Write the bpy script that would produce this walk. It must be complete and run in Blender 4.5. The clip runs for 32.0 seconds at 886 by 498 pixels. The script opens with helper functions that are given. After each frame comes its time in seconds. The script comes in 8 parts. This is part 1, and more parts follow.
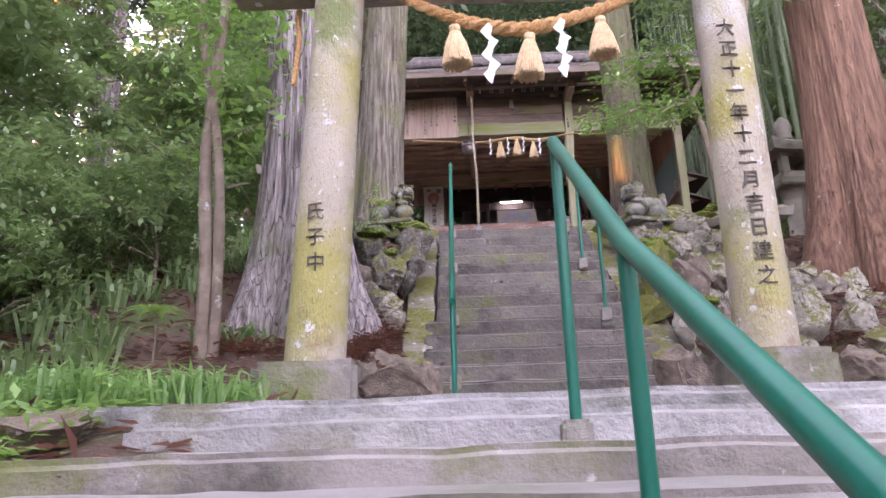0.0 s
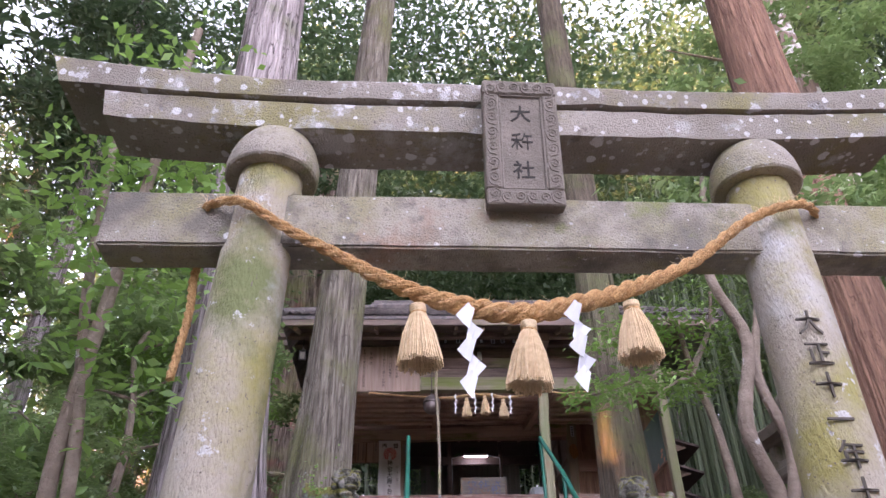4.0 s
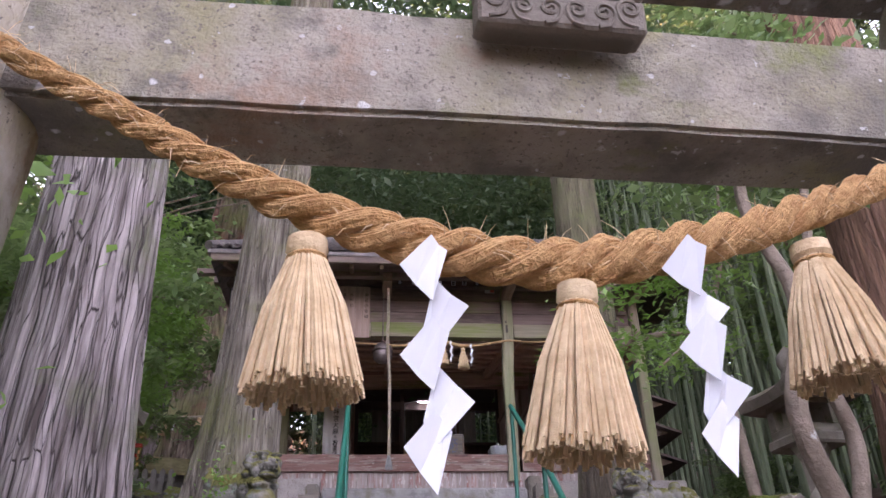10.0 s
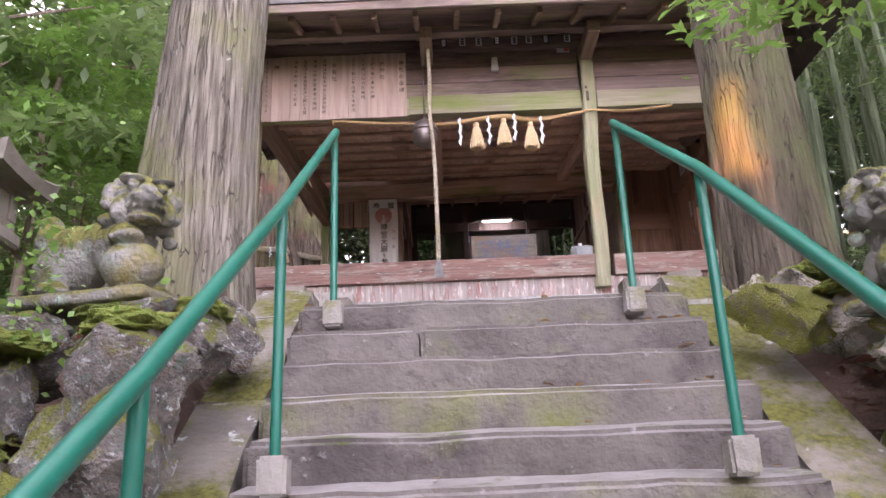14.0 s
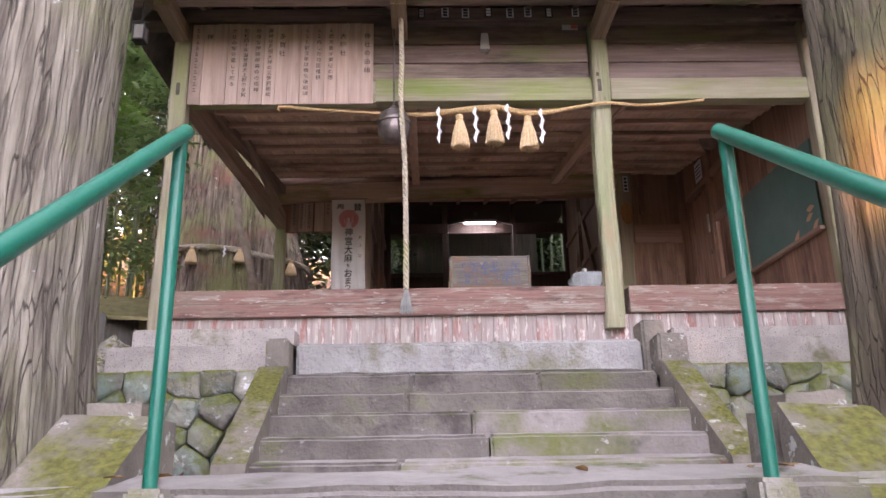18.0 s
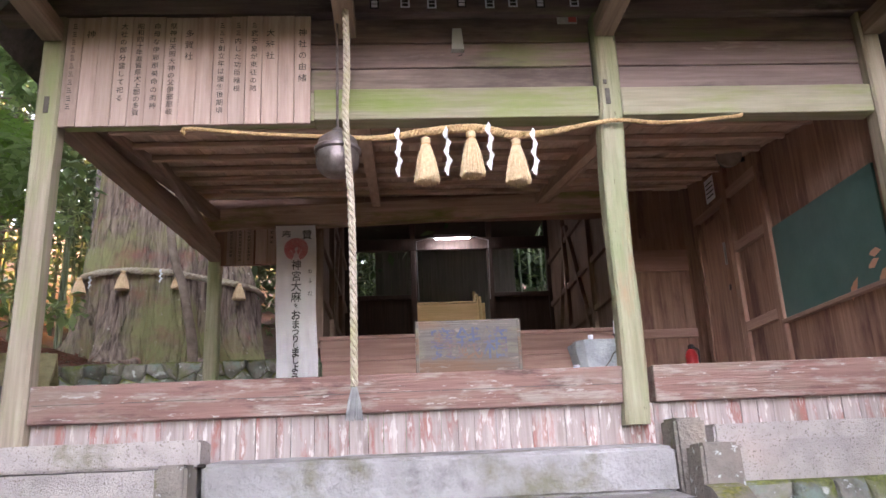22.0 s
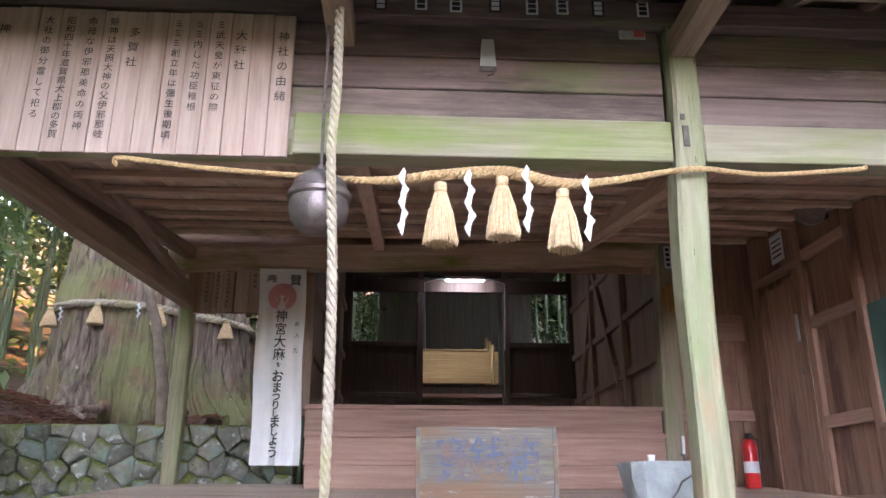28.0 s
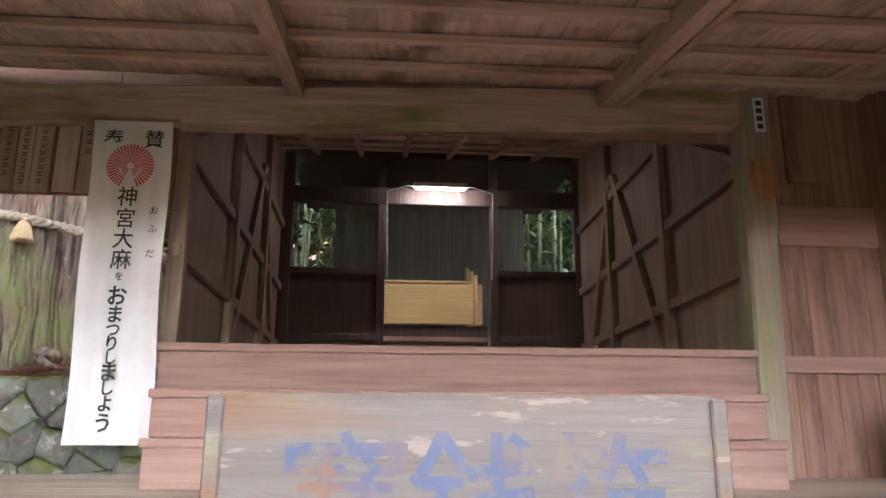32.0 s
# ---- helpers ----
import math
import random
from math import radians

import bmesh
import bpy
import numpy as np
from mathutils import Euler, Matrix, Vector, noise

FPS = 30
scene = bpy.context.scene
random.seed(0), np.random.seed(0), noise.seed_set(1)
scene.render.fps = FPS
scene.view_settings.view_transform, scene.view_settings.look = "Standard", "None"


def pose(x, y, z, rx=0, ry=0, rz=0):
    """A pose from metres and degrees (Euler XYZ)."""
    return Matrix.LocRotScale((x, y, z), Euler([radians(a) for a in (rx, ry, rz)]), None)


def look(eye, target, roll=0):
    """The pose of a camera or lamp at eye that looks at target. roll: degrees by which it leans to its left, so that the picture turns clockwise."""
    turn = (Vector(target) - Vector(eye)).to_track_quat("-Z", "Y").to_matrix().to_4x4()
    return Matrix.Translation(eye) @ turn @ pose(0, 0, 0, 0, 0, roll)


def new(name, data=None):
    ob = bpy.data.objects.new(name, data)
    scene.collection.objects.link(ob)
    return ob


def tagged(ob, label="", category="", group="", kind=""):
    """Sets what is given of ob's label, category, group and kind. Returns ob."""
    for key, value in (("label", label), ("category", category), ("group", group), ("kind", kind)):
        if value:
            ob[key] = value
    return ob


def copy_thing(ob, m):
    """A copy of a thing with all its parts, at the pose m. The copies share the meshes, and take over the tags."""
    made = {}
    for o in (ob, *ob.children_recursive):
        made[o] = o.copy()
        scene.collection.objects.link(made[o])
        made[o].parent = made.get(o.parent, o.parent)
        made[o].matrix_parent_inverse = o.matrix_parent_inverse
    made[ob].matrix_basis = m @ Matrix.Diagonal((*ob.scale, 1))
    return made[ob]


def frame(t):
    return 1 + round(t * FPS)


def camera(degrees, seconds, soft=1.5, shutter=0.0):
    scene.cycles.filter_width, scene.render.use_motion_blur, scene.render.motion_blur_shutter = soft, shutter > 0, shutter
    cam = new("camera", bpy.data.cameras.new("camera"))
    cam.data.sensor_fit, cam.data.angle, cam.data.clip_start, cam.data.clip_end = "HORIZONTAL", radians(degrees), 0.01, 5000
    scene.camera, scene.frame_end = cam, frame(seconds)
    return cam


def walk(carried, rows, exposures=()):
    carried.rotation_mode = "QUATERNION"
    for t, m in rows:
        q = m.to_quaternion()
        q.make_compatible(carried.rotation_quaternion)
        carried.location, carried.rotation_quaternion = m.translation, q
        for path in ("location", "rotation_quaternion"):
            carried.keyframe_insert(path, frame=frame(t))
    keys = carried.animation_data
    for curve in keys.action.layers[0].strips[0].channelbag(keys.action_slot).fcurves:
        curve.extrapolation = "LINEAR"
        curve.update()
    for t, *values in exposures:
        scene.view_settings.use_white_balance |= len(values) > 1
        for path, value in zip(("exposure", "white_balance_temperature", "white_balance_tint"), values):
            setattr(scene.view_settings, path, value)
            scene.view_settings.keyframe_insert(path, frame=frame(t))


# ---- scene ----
cam = camera(60.4, 32.0)
PATH = [
    (0, (0.359, 0.04, 1.495), (0.321, 1.955, 2.072), -1.8),
    (0.5, (0.404, 0.258, 1.668), (0.403, 2.133, 2.363), -1.5),
    (1, (0.4, 0.39, 1.768), (0.43, 2.22, 2.575), -2.1),
    (1.5, (0.409, 0.506, 1.914), (0.459, 2.291, 2.815), -2.4),
    (2, (0.472, 0.687, 1.96), (0.526, 2.434, 2.932), -2.5),
    (2.5, (0.477, 0.807, 2.101), (0.524, 2.527, 3.12), -2.1),
    (3, (0.434, 0.953, 2.238), (0.476, 2.644, 3.305), -1.6),
    (3.5, (0.399, 1.081, 2.345), (0.453, 2.75, 3.445), -1.4),
    (5.5, (0.367, 1.756, 2.761), (0.502, 3.396, 3.897), -1.0),
    (6, (0.405, 1.977, 2.888), (0.563, 3.616, 4.023), -1.2),
    (6.5, (0.359, 2.121, 2.979), (0.532, 3.754, 4.122), -1.1),
    (7, (0.336, 2.245, 3.144), (0.526, 3.859, 4.31), -1.7),
    (7.5, (0.379, 2.377, 3.179), (0.58, 3.954, 4.393), -2.2),
    (8, (0.448, 2.453, 3.307), (0.661, 3.996, 4.561), -2.7),
    (8.5, (0.45, 2.495, 3.321), (0.664, 4.023, 4.593), -2.8),
    (9, (0.441, 2.485, 3.319), (0.64, 4.024, 4.58), -2.5),
    (9.5, (0.457, 2.515, 3.294), (0.659, 4.131, 4.456), -2.1),
    (10, (0.485, 2.621, 3.248), (0.666, 4.357, 4.224), -1.5),
    (10.5, (0.489, 2.793, 3.133), (0.657, 4.635, 3.894), -2.7),
    (11, (0.498, 3.055, 3.189), (0.634, 4.954, 3.803), -2.4),
    (11.5, (0.595, 3.329, 3.148), (0.681, 5.255, 3.682), -1.9),
    (12, (0.645, 3.671, 3.063), (0.702, 5.611, 3.543), -2.0),
    (12.5, (0.672, 4.074, 3.117), (0.716, 6.012, 3.609), -2.6),
    (13, (0.766, 4.516, 3.199), (0.794, 6.436, 3.758), -3.0),
    (13.5, (0.81, 5.04, 3.331), (0.821, 6.949, 3.929), -3.0),
    (14, (0.82, 5.404, 3.503), (0.816, 7.306, 4.121), -2.2),
    (14.5, (0.855, 5.64, 3.651), (0.836, 7.541, 4.272), -1.6),
    (16.5, (0.926, 6.399, 4.034), (0.942, 8.306, 4.635), -0.2),
    (17, (0.952, 6.605, 4.134), (0.979, 8.512, 4.735), -0.2),
    (17.5, (0.921, 6.79, 4.225), (0.956, 8.699, 4.821), -0.6),
    (18, (0.914, 6.999, 4.357), (0.96, 8.91, 4.944), -1.1),
    (18.5, (0.955, 7.177, 4.499), (1.021, 9.086, 5.09), -1.5),
    (19, (0.937, 7.382, 4.583), (1.015, 9.291, 5.173), -1.9),
    (19.5, (0.949, 7.578, 4.702), (1.05, 9.489, 5.283), -2.4),
    (20, (1.004, 7.78, 4.878), (1.112, 9.692, 5.455), -2.7),
    (20.5, (0.996, 7.979, 4.995), (1.107, 9.892, 5.569), -2.8),
    (21, (1.029, 8.147, 5.097), (1.146, 10.058, 5.674), -2.8),
    (21.5, (1.055, 8.289, 5.218), (1.172, 10.203, 5.789), -2.7),
    (22, (1.019, 8.453, 5.348), (1.141, 10.369, 5.908), -2.5),
    (22.5, (1.057, 8.62, 5.438), (1.182, 10.536, 5.998), -2.4),
    (23, (1.095, 8.75, 5.605), (1.217, 10.663, 6.177), -2.3),
    (23.5, (1.055, 8.943, 5.71), (1.165, 10.852, 6.297), -2.2),
    (24, (1.059, 9.12, 5.813), (1.156, 11.022, 6.422), -2.2),
    (24.5, (1.129, 9.372, 5.961), (1.206, 11.264, 6.605), -2.1),
    (25, (1.101, 9.495, 6.042), (1.163, 11.37, 6.735), -1.8),
    (25.5, (1.086, 9.575, 6.068), (1.129, 11.435, 6.803), -1.2),
    (27.5, (1.089, 9.624, 6.052), (1.159, 11.498, 6.748), 0.1),
    (28, (1.07, 9.679, 6.026), (1.166, 11.578, 6.647), 0.1),
    (28.5, (1.106, 9.892, 5.933), (1.234, 11.82, 6.451), -0.1),
    (29, (1.198, 10.243, 5.917), (1.348, 12.187, 6.362), -0.1),
    (29.5, (1.224, 10.662, 5.896), (1.406, 12.612, 6.303), -0.0),
    (30, (1.284, 11.139, 5.881), (1.473, 13.098, 6.235), 0.1),
    (30.5, (1.316, 11.637, 5.881), (1.497, 13.591, 6.268), -0.1),
    (31, (1.363, 12.147, 5.95), (1.542, 14.094, 6.372), -0.3),
    (31.5, (1.419, 12.517, 6.159), (1.577, 14.456, 6.626), 0.2),
    (32, (1.385, 12.719, 6.315), (1.533, 14.65, 6.815), 0.2),
]
walk(cam, [(t, look(eye, target, roll)) for t, eye, target, roll in PATH],
     [(0.0, 3.55, 6200, 33), (2.0, 3.1, 6050, 31), (3.5, 3.1, 6050, 31), (6.0, 2.75, 6150, 32), (9.5, 2.6, 6150, 32), (10.2, 3.1, 6150, 32), (11.0, 3.45, 6150, 32), (12.0, 3.75, 6600, 36), (13.2, 3.95, 6550, 33), (14.2, 3.86, 6450, 32), (16.5, 3.80, 6500, 31), (20.0, 3.98, 6350, 25), (23.0, 4.15, 6150, 24), (25.0, 4.36, 5750, 22), (28.5, 4.25, 5900, 18), (30.5, 4.05, 6350, 11), (31.3, 4.5, 6300, 15), (32.0, 4.85, 6300, 19)])


# ---- world, sun, exposure ----
world = bpy.data.worlds.new("world")
scene.world = world
world.use_nodes = True
wn = world.node_tree.nodes
sky = wn.new("ShaderNodeTexSky")
sky.sky_type = "NISHITA"
sky.sun_disc = False
SUN_EL, SUN_AZ = radians(28), radians(236)   # azimuth clockwise from +y, where the sun stands
sky.sun_elevation, sky.sun_rotation = SUN_EL, SUN_AZ
sky.air_density, sky.dust_density = 1.0, 0.2
wn["Background"].inputs["Strength"].default_value = 0.15
pale = wn.new("ShaderNodeHueSaturation")     # thin overcast: the blue is washed out
pale.inputs["Saturation"].default_value = 0.22
world.node_tree.links.new(sky.outputs[0], pale.inputs["Color"])
world.node_tree.links.new(pale.outputs[0], wn["Background"].inputs["Color"])
sun_data = bpy.data.lights.new("sun", "SUN")
sun_data.energy, sun_data.angle, sun_data.color = 4.6, radians(0.6), (1.0, 0.50, 0.14)
sun = new("sun", sun_data)
sun_from = Vector((math.sin(SUN_AZ) * math.cos(SUN_EL), math.cos(SUN_AZ) * math.cos(SUN_EL), math.sin(SUN_EL)))
sun.matrix_world = look(sun_from * 60, (0, 0, 0))


# ---- materials ----
def mk(name, c1, c2, scale=4.0, rough=0.85, bump=0.25, bscale=30.0, stretch=(1, 1, 1), layers=(), moss=None, rnd=0.0, metal=0.0, detail=6.0, trans=0.0, bstretch=None, lohi=(0.32, 0.68), up_light=None, cracks=None, spots=(), island=False, drawn=(1, 1, 1)):
    """A surface: two colours mixed by noise, layers of stains (colour, scale, threshold, softness), moss on upward faces, fine relief."""
    m = bpy.data.materials.new(name)
    m.use_nodes = True
    n, l = m.node_tree.nodes, m.node_tree.links
    bsdf = n["Principled BSDF"]
    tc = n.new("ShaderNodeTexCoord")
    info = n.new("ShaderNodeObjectInfo")
    shift = n.new("ShaderNodeVectorMath")
    shift.operation = "MULTIPLY_ADD"
    l.new(info.outputs["Random"], shift.inputs[0])
    shift.inputs[1].default_value = (17.3, 9.1, 23.7)
    l.new(tc.outputs["Object"], shift.inputs[2])

    def noise_at(sc, st, det=detail, rough_n=0.6):
        mp = n.new("ShaderNodeMapping")
        mp.inputs["Scale"].default_value = st
        l.new(shift.outputs[0], mp.inputs["Vector"])
        t = n.new("ShaderNodeTexNoise")
        t.inputs["Scale"].default_value, t.inputs["Detail"].default_value, t.inputs["Roughness"].default_value = sc, det, rough_n
        l.new(mp.outputs[0], t.inputs["Vector"])
        return t.outputs["Fac"]

    def ramp(src, a, b):
        r = n.new("ShaderNodeMapRange")
        r.inputs["From Min"].default_value, r.inputs["From Max"].default_value = a, b
        l.new(src, r.inputs["Value"])
        return r.outputs["Result"]

    def mix(fac, a, b):
        x = n.new("ShaderNodeMix")
        x.data_type = "RGBA"
        l.new(fac, x.inputs["Factor"])
        for v, k in ((a, 6), (b, 7)):
            if isinstance(v, tuple):
                x.inputs[k].default_value = (*v, 1)
            else:
                l.new(v, x.inputs[k])
        return x.outputs[2]

    base = noise_at(scale, stretch)
    col = mix(ramp(base, *lohi), c1, c2)
    for c, sc, th, soft in layers:
        col = mix(ramp(noise_at(sc, drawn, 8.0, 0.65), th - soft, th + soft), col, c)
    for c, sc, th, size_ in spots:
        vor = n.new("ShaderNodeTexVoronoi")
        vor.inputs["Scale"].default_value = sc
        wb = n.new("ShaderNodeVectorMath")
        wb.operation = "MULTIPLY_ADD"
        wn_ = n.new("ShaderNodeTexNoise")
        wn_.inputs["Scale"].default_value, wn_.inputs["Detail"].default_value = sc * 2.2, 5.0
        l.new(shift.outputs[0], wn_.inputs["Vector"])
        l.new(wn_.outputs["Color"], wb.inputs[0])
        wb.inputs[1].default_value = (0.35 / sc,) * 3
        l.new(shift.outputs[0], wb.inputs[2])
        l.new(wb.outputs[0], vor.inputs["Vector"])
        rad_ = n.new("ShaderNodeSeparateColor")
        l.new(vor.outputs["Color"], rad_.inputs[0])
        big = n.new("ShaderNodeMath")
        big.operation = "MULTIPLY_ADD"
        l.new(rad_.outputs[0], big.inputs[0])
        big.inputs[1].default_value, big.inputs[2].default_value = size_, -size_ * th
        dif = n.new("ShaderNodeMath")
        dif.operation = "SUBTRACT"
        l.new(big.outputs[0], dif.inputs[0])
        l.new(vor.outputs["Distance"], dif.inputs[1])
        col = mix(ramp(dif.outputs[0], 0.0, 0.05), col, c)
    plate = None
    if cracks:
        c, sc, st, width = cracks
        wob = n.new("ShaderNodeTexNoise")
        wob.inputs["Scale"].default_value, wob.inputs["Detail"].default_value = 2.5, 1.0
        l.new(shift.outputs[0], wob.inputs["Vector"])
        bend_ = n.new("ShaderNodeVectorMath")
        bend_.operation = "MULTIPLY_ADD"
        l.new(wob.outputs["Color"], bend_.inputs[0])
        bend_.inputs[1].default_value = (0.09, 0.09, 0.5)
        l.new(shift.outputs[0], bend_.inputs[2])
        mp = n.new("ShaderNodeMapping")
        mp.inputs["Scale"].default_value = (1, 1, st)
        l.new(bend_.outputs[0], mp.inputs["Vector"])
        vor = n.new("ShaderNodeTexVoronoi")
        vor.feature = "DISTANCE_TO_EDGE"
        vor.inputs["Scale"].default_value = sc
        l.new(mp.outputs[0], vor.inputs["Vector"])
        plate = ramp(vor.outputs["Distance"], 0.0, width)
        gap = n.new("ShaderNodeMath")
        gap.operation = "SUBTRACT"
        gap.use_clamp = True
        gap.inputs[0].default_value = 1.0
        l.new(ramp(vor.outputs["Distance"], width * 0.15, width * 0.8), gap.inputs[1])
        col = mix(gap.outputs[0], col, c)
    # light from above painted into the colour: upward faces mixed towards a paler tone
    if up_light:
        c, th, sc = up_light
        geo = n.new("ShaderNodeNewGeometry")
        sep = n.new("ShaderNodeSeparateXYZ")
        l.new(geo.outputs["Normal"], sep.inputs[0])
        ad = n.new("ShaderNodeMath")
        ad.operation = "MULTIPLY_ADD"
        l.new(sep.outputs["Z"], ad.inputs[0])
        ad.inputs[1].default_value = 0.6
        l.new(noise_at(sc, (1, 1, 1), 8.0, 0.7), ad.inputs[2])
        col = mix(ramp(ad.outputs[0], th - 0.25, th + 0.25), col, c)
    if moss:
        c, th, sc = moss
        geo = n.new("ShaderNodeNewGeometry")
        sep = n.new("ShaderNodeSeparateXYZ")
        l.new(geo.outputs["Normal"], sep.inputs[0])
        ad = n.new("ShaderNodeMath")
        ad.operation = "MULTIPLY_ADD"
        l.new(sep.outputs["Z"], ad.inputs[0])
        ad.inputs[1].default_value = 0.22
        l.new(noise_at(sc, (1, 1, 1), 8.0, 0.7), ad.inputs[2])
        dark = tuple(v * 0.45 for v in c)
        mc = mix(ramp(noise_at(40.0, (1, 1, 1)), 0.35, 0.65), dark, c)
        col = mix(ramp(ad.outputs[0], th - 0.06, th + 0.06), col, mc)
    if rnd:
        hv = n.new("ShaderNodeHueSaturation")
        mr = n.new("ShaderNodeMapRange")
        mr.inputs["To Min"].default_value, mr.inputs["To Max"].default_value = 1 - rnd, 1 + rnd
        l.new(n.new("ShaderNodeNewGeometry").outputs["Random Per Island"] if island else info.outputs["Random"], mr.inputs["Value"])
        l.new(mr.outputs["Result"], hv.inputs["Value"])
        l.new(col, hv.inputs["Color"])
        col = hv.outputs["Color"]
    l.new(col, bsdf.inputs["Base Color"])
    bsdf.inputs["Roughness"].default_value, bsdf.inputs["Metallic"].default_value = rough, metal
    if trans:
        bsdf.inputs["Transmission Weight"].default_value = trans
    if bump:
        b = n.new("ShaderNodeBump")
        b.inputs["Strength"].default_value, b.inputs["Distance"].default_value = bump, 0.04
        l.new(noise_at(bscale, bstretch or stretch, 8.0), b.inputs["Height"])
        if plate is not None:
            b2 = n.new("ShaderNodeBump")
            b2.inputs["Strength"].default_value, b2.inputs["Distance"].default_value = 0.9, 0.02
            l.new(plate, b2.inputs["Height"])
            l.new(b2.outputs["Normal"], b.inputs["Normal"])
        l.new(b.outputs["Normal"], bsdf.inputs["Normal"])
    return m


def leafy(name, c1, c2, back):
    """Leaf: diffuse and translucent, varied leaf by leaf."""
    m = bpy.data.materials.new(name)
    m.use_nodes = True
    n, l = m.node_tree.nodes, m.node_tree.links
    geo = n.new("ShaderNodeNewGeometry")
    x = n.new("ShaderNodeMix")
    x.data_type = "RGBA"
    x.inputs[6].default_value, x.inputs[7].default_value = (*c1, 1), (*c2, 1)
    l.new(geo.outputs["Random Per Island"], x.inputs["Factor"])
    b = n["Principled BSDF"]
    l.new(x.outputs[2], b.inputs["Base Color"])
    b.inputs["Roughness"].default_value = 0.38
    tr = n.new("ShaderNodeBsdfTranslucent")
    tr.inputs["Color"].default_value = (*back, 1)
    ms = n.new("ShaderNodeMixShader")
    ms.inputs[0].default_value = 0.4
    l.new(b.outputs[0], ms.inputs[1])
    l.new(tr.outputs[0], ms.inputs[2])
    l.new(ms.outputs[0], n["Material Output"].inputs["Surface"])
    return m


def glow(name, colour, strength):
    m = bpy.data.materials.new(name)
    m.use_nodes = True
    b = m.node_tree.nodes["Principled BSDF"]
    b.inputs["Base Color"].default_value = (*colour, 1)
    b.inputs["Emission Color"].default_value = (*colour, 1)
    b.inputs["Emission Strength"].default_value = strength
    return m


MOSS = (0.12, 0.15, 0.03)
LICHEN = (0.55, 0.56, 0.54)
M_GROUND = mk("forest_floor", (0.09, 0.055, 0.04), (0.16, 0.10, 0.075), 1.6, 0.95, 0.8, 40, layers=(((0.07, 0.10, 0.03), 0.9, 0.60, 0.05), ((0.24, 0.19, 0.15), 22, 0.62, 0.03)))
# step stones: treads tinted paler than risers to imitate light from above
M_STEP = mk("step_stone", (0.115, 0.10, 0.088), (0.215, 0.19, 0.17), 2.6, 0.9, 0.8, 22, layers=(((0.085, 0.072, 0.066), 2.2, 0.58, 0.06), ((0.34, 0.31, 0.30), 11, 0.67, 0.03), ((0.15, 0.155, 0.065), 1.3, 0.62, 0.07)), moss=(MOSS, 0.80, 2.2), rnd=0.14, up_light=((0.36, 0.33, 0.315), 1.0, 3.0))
M_MOSSTEP = mk("mossy_step_stone", (0.20, 0.175, 0.16), (0.34, 0.30, 0.285), 2.2, 0.9, 0.5, 24, layers=(((0.11, 0.10, 0.085), 1.8, 0.58, 0.07), ((0.15, 0.16, 0.06), 1.9, 0.55, 0.08), ((0.42, 0.39, 0.39), 10, 0.66, 0.03)), rnd=0.1, up_light=((0.35, 0.325, 0.31), 1.02, 3.0))
M_SLAB = mk("concrete_slab", (0.30, 0.285, 0.275), (0.50, 0.48, 0.475), 1.8, 0.9, 0.8, 22, layers=(((0.22, 0.21, 0.15), 2.2, 0.58, 0.07), ((0.13, 0.13, 0.115), 1.3, 0.63, 0.06)), rnd=0.06)
M_GRANITE = mk("rough_granite", (0.34, 0.30, 0.28), (0.48, 0.43, 0.40), 5.0, 0.9, 0.5, 90, layers=(((0.20, 0.17, 0.15), 70, 0.60, 0.02), ((0.18, 0.17, 0.10), 2.0, 0.64, 0.06)), rnd=0.06)
M_ROCK = mk("mossy_rock", (0.115, 0.10, 0.09), (0.36, 0.32, 0.285), 3.6, 0.9, 1.0, 16, layers=((LICHEN, 6.5, 0.60, 0.025), ((0.20, 0.15, 0.11), 2.2, 0.57, 0.06), ((0.17, 0.20, 0.17), 4.2, 0.60, 0.04)), moss=((0.27, 0.28, 0.05), 0.595, 2.2), rnd=0.22)
M_ROCKBROWN = mk("brown_rock", (0.12, 0.092, 0.075), (0.29, 0.225, 0.18), 3.0, 0.9, 0.6, 18, layers=(((0.36, 0.34, 0.32), 6, 0.66, 0.03),), moss=((0.18, 0.19, 0.04), 0.78, 2.6), rnd=0.15)
M_ROCKPALE = mk("pale_rock", (0.40, 0.35, 0.29), (0.74, 0.67, 0.58), 3.4, 0.9, 1.0, 16, layers=((LICHEN, 6, 0.60, 0.03), ((0.13, 0.10, 0.09), 2.6, 0.60, 0.05)), moss=((0.27, 0.26, 0.06), 0.62, 2.4), rnd=0.18)
M_ROCKWALL = mk("wall_stone", (0.15, 0.14, 0.12), (0.40, 0.37, 0.32), 5.0, 0.9, 1.0, 14, layers=((LICHEN, 9, 0.60, 0.02), ((0.24, 0.30, 0.26), 3, 0.56, 0.06), ((0.20, 0.22, 0.09), 2.0, 0.57, 0.07)), moss=((0.20, 0.22, 0.06), 0.60, 2.5), rnd=0.30, spots=(((0.60, 0.60, 0.57), 5, 0.7, 0.8),))
M_CHEEK = mk("cheek_stone", (0.17, 0.15, 0.13), (0.30, 0.26, 0.22), 3.0, 0.9, 0.6, 24, layers=((LICHEN, 11, 0.63, 0.02),), moss=((0.19, 0.185, 0.04), 0.655, 2.4), rnd=0.1)
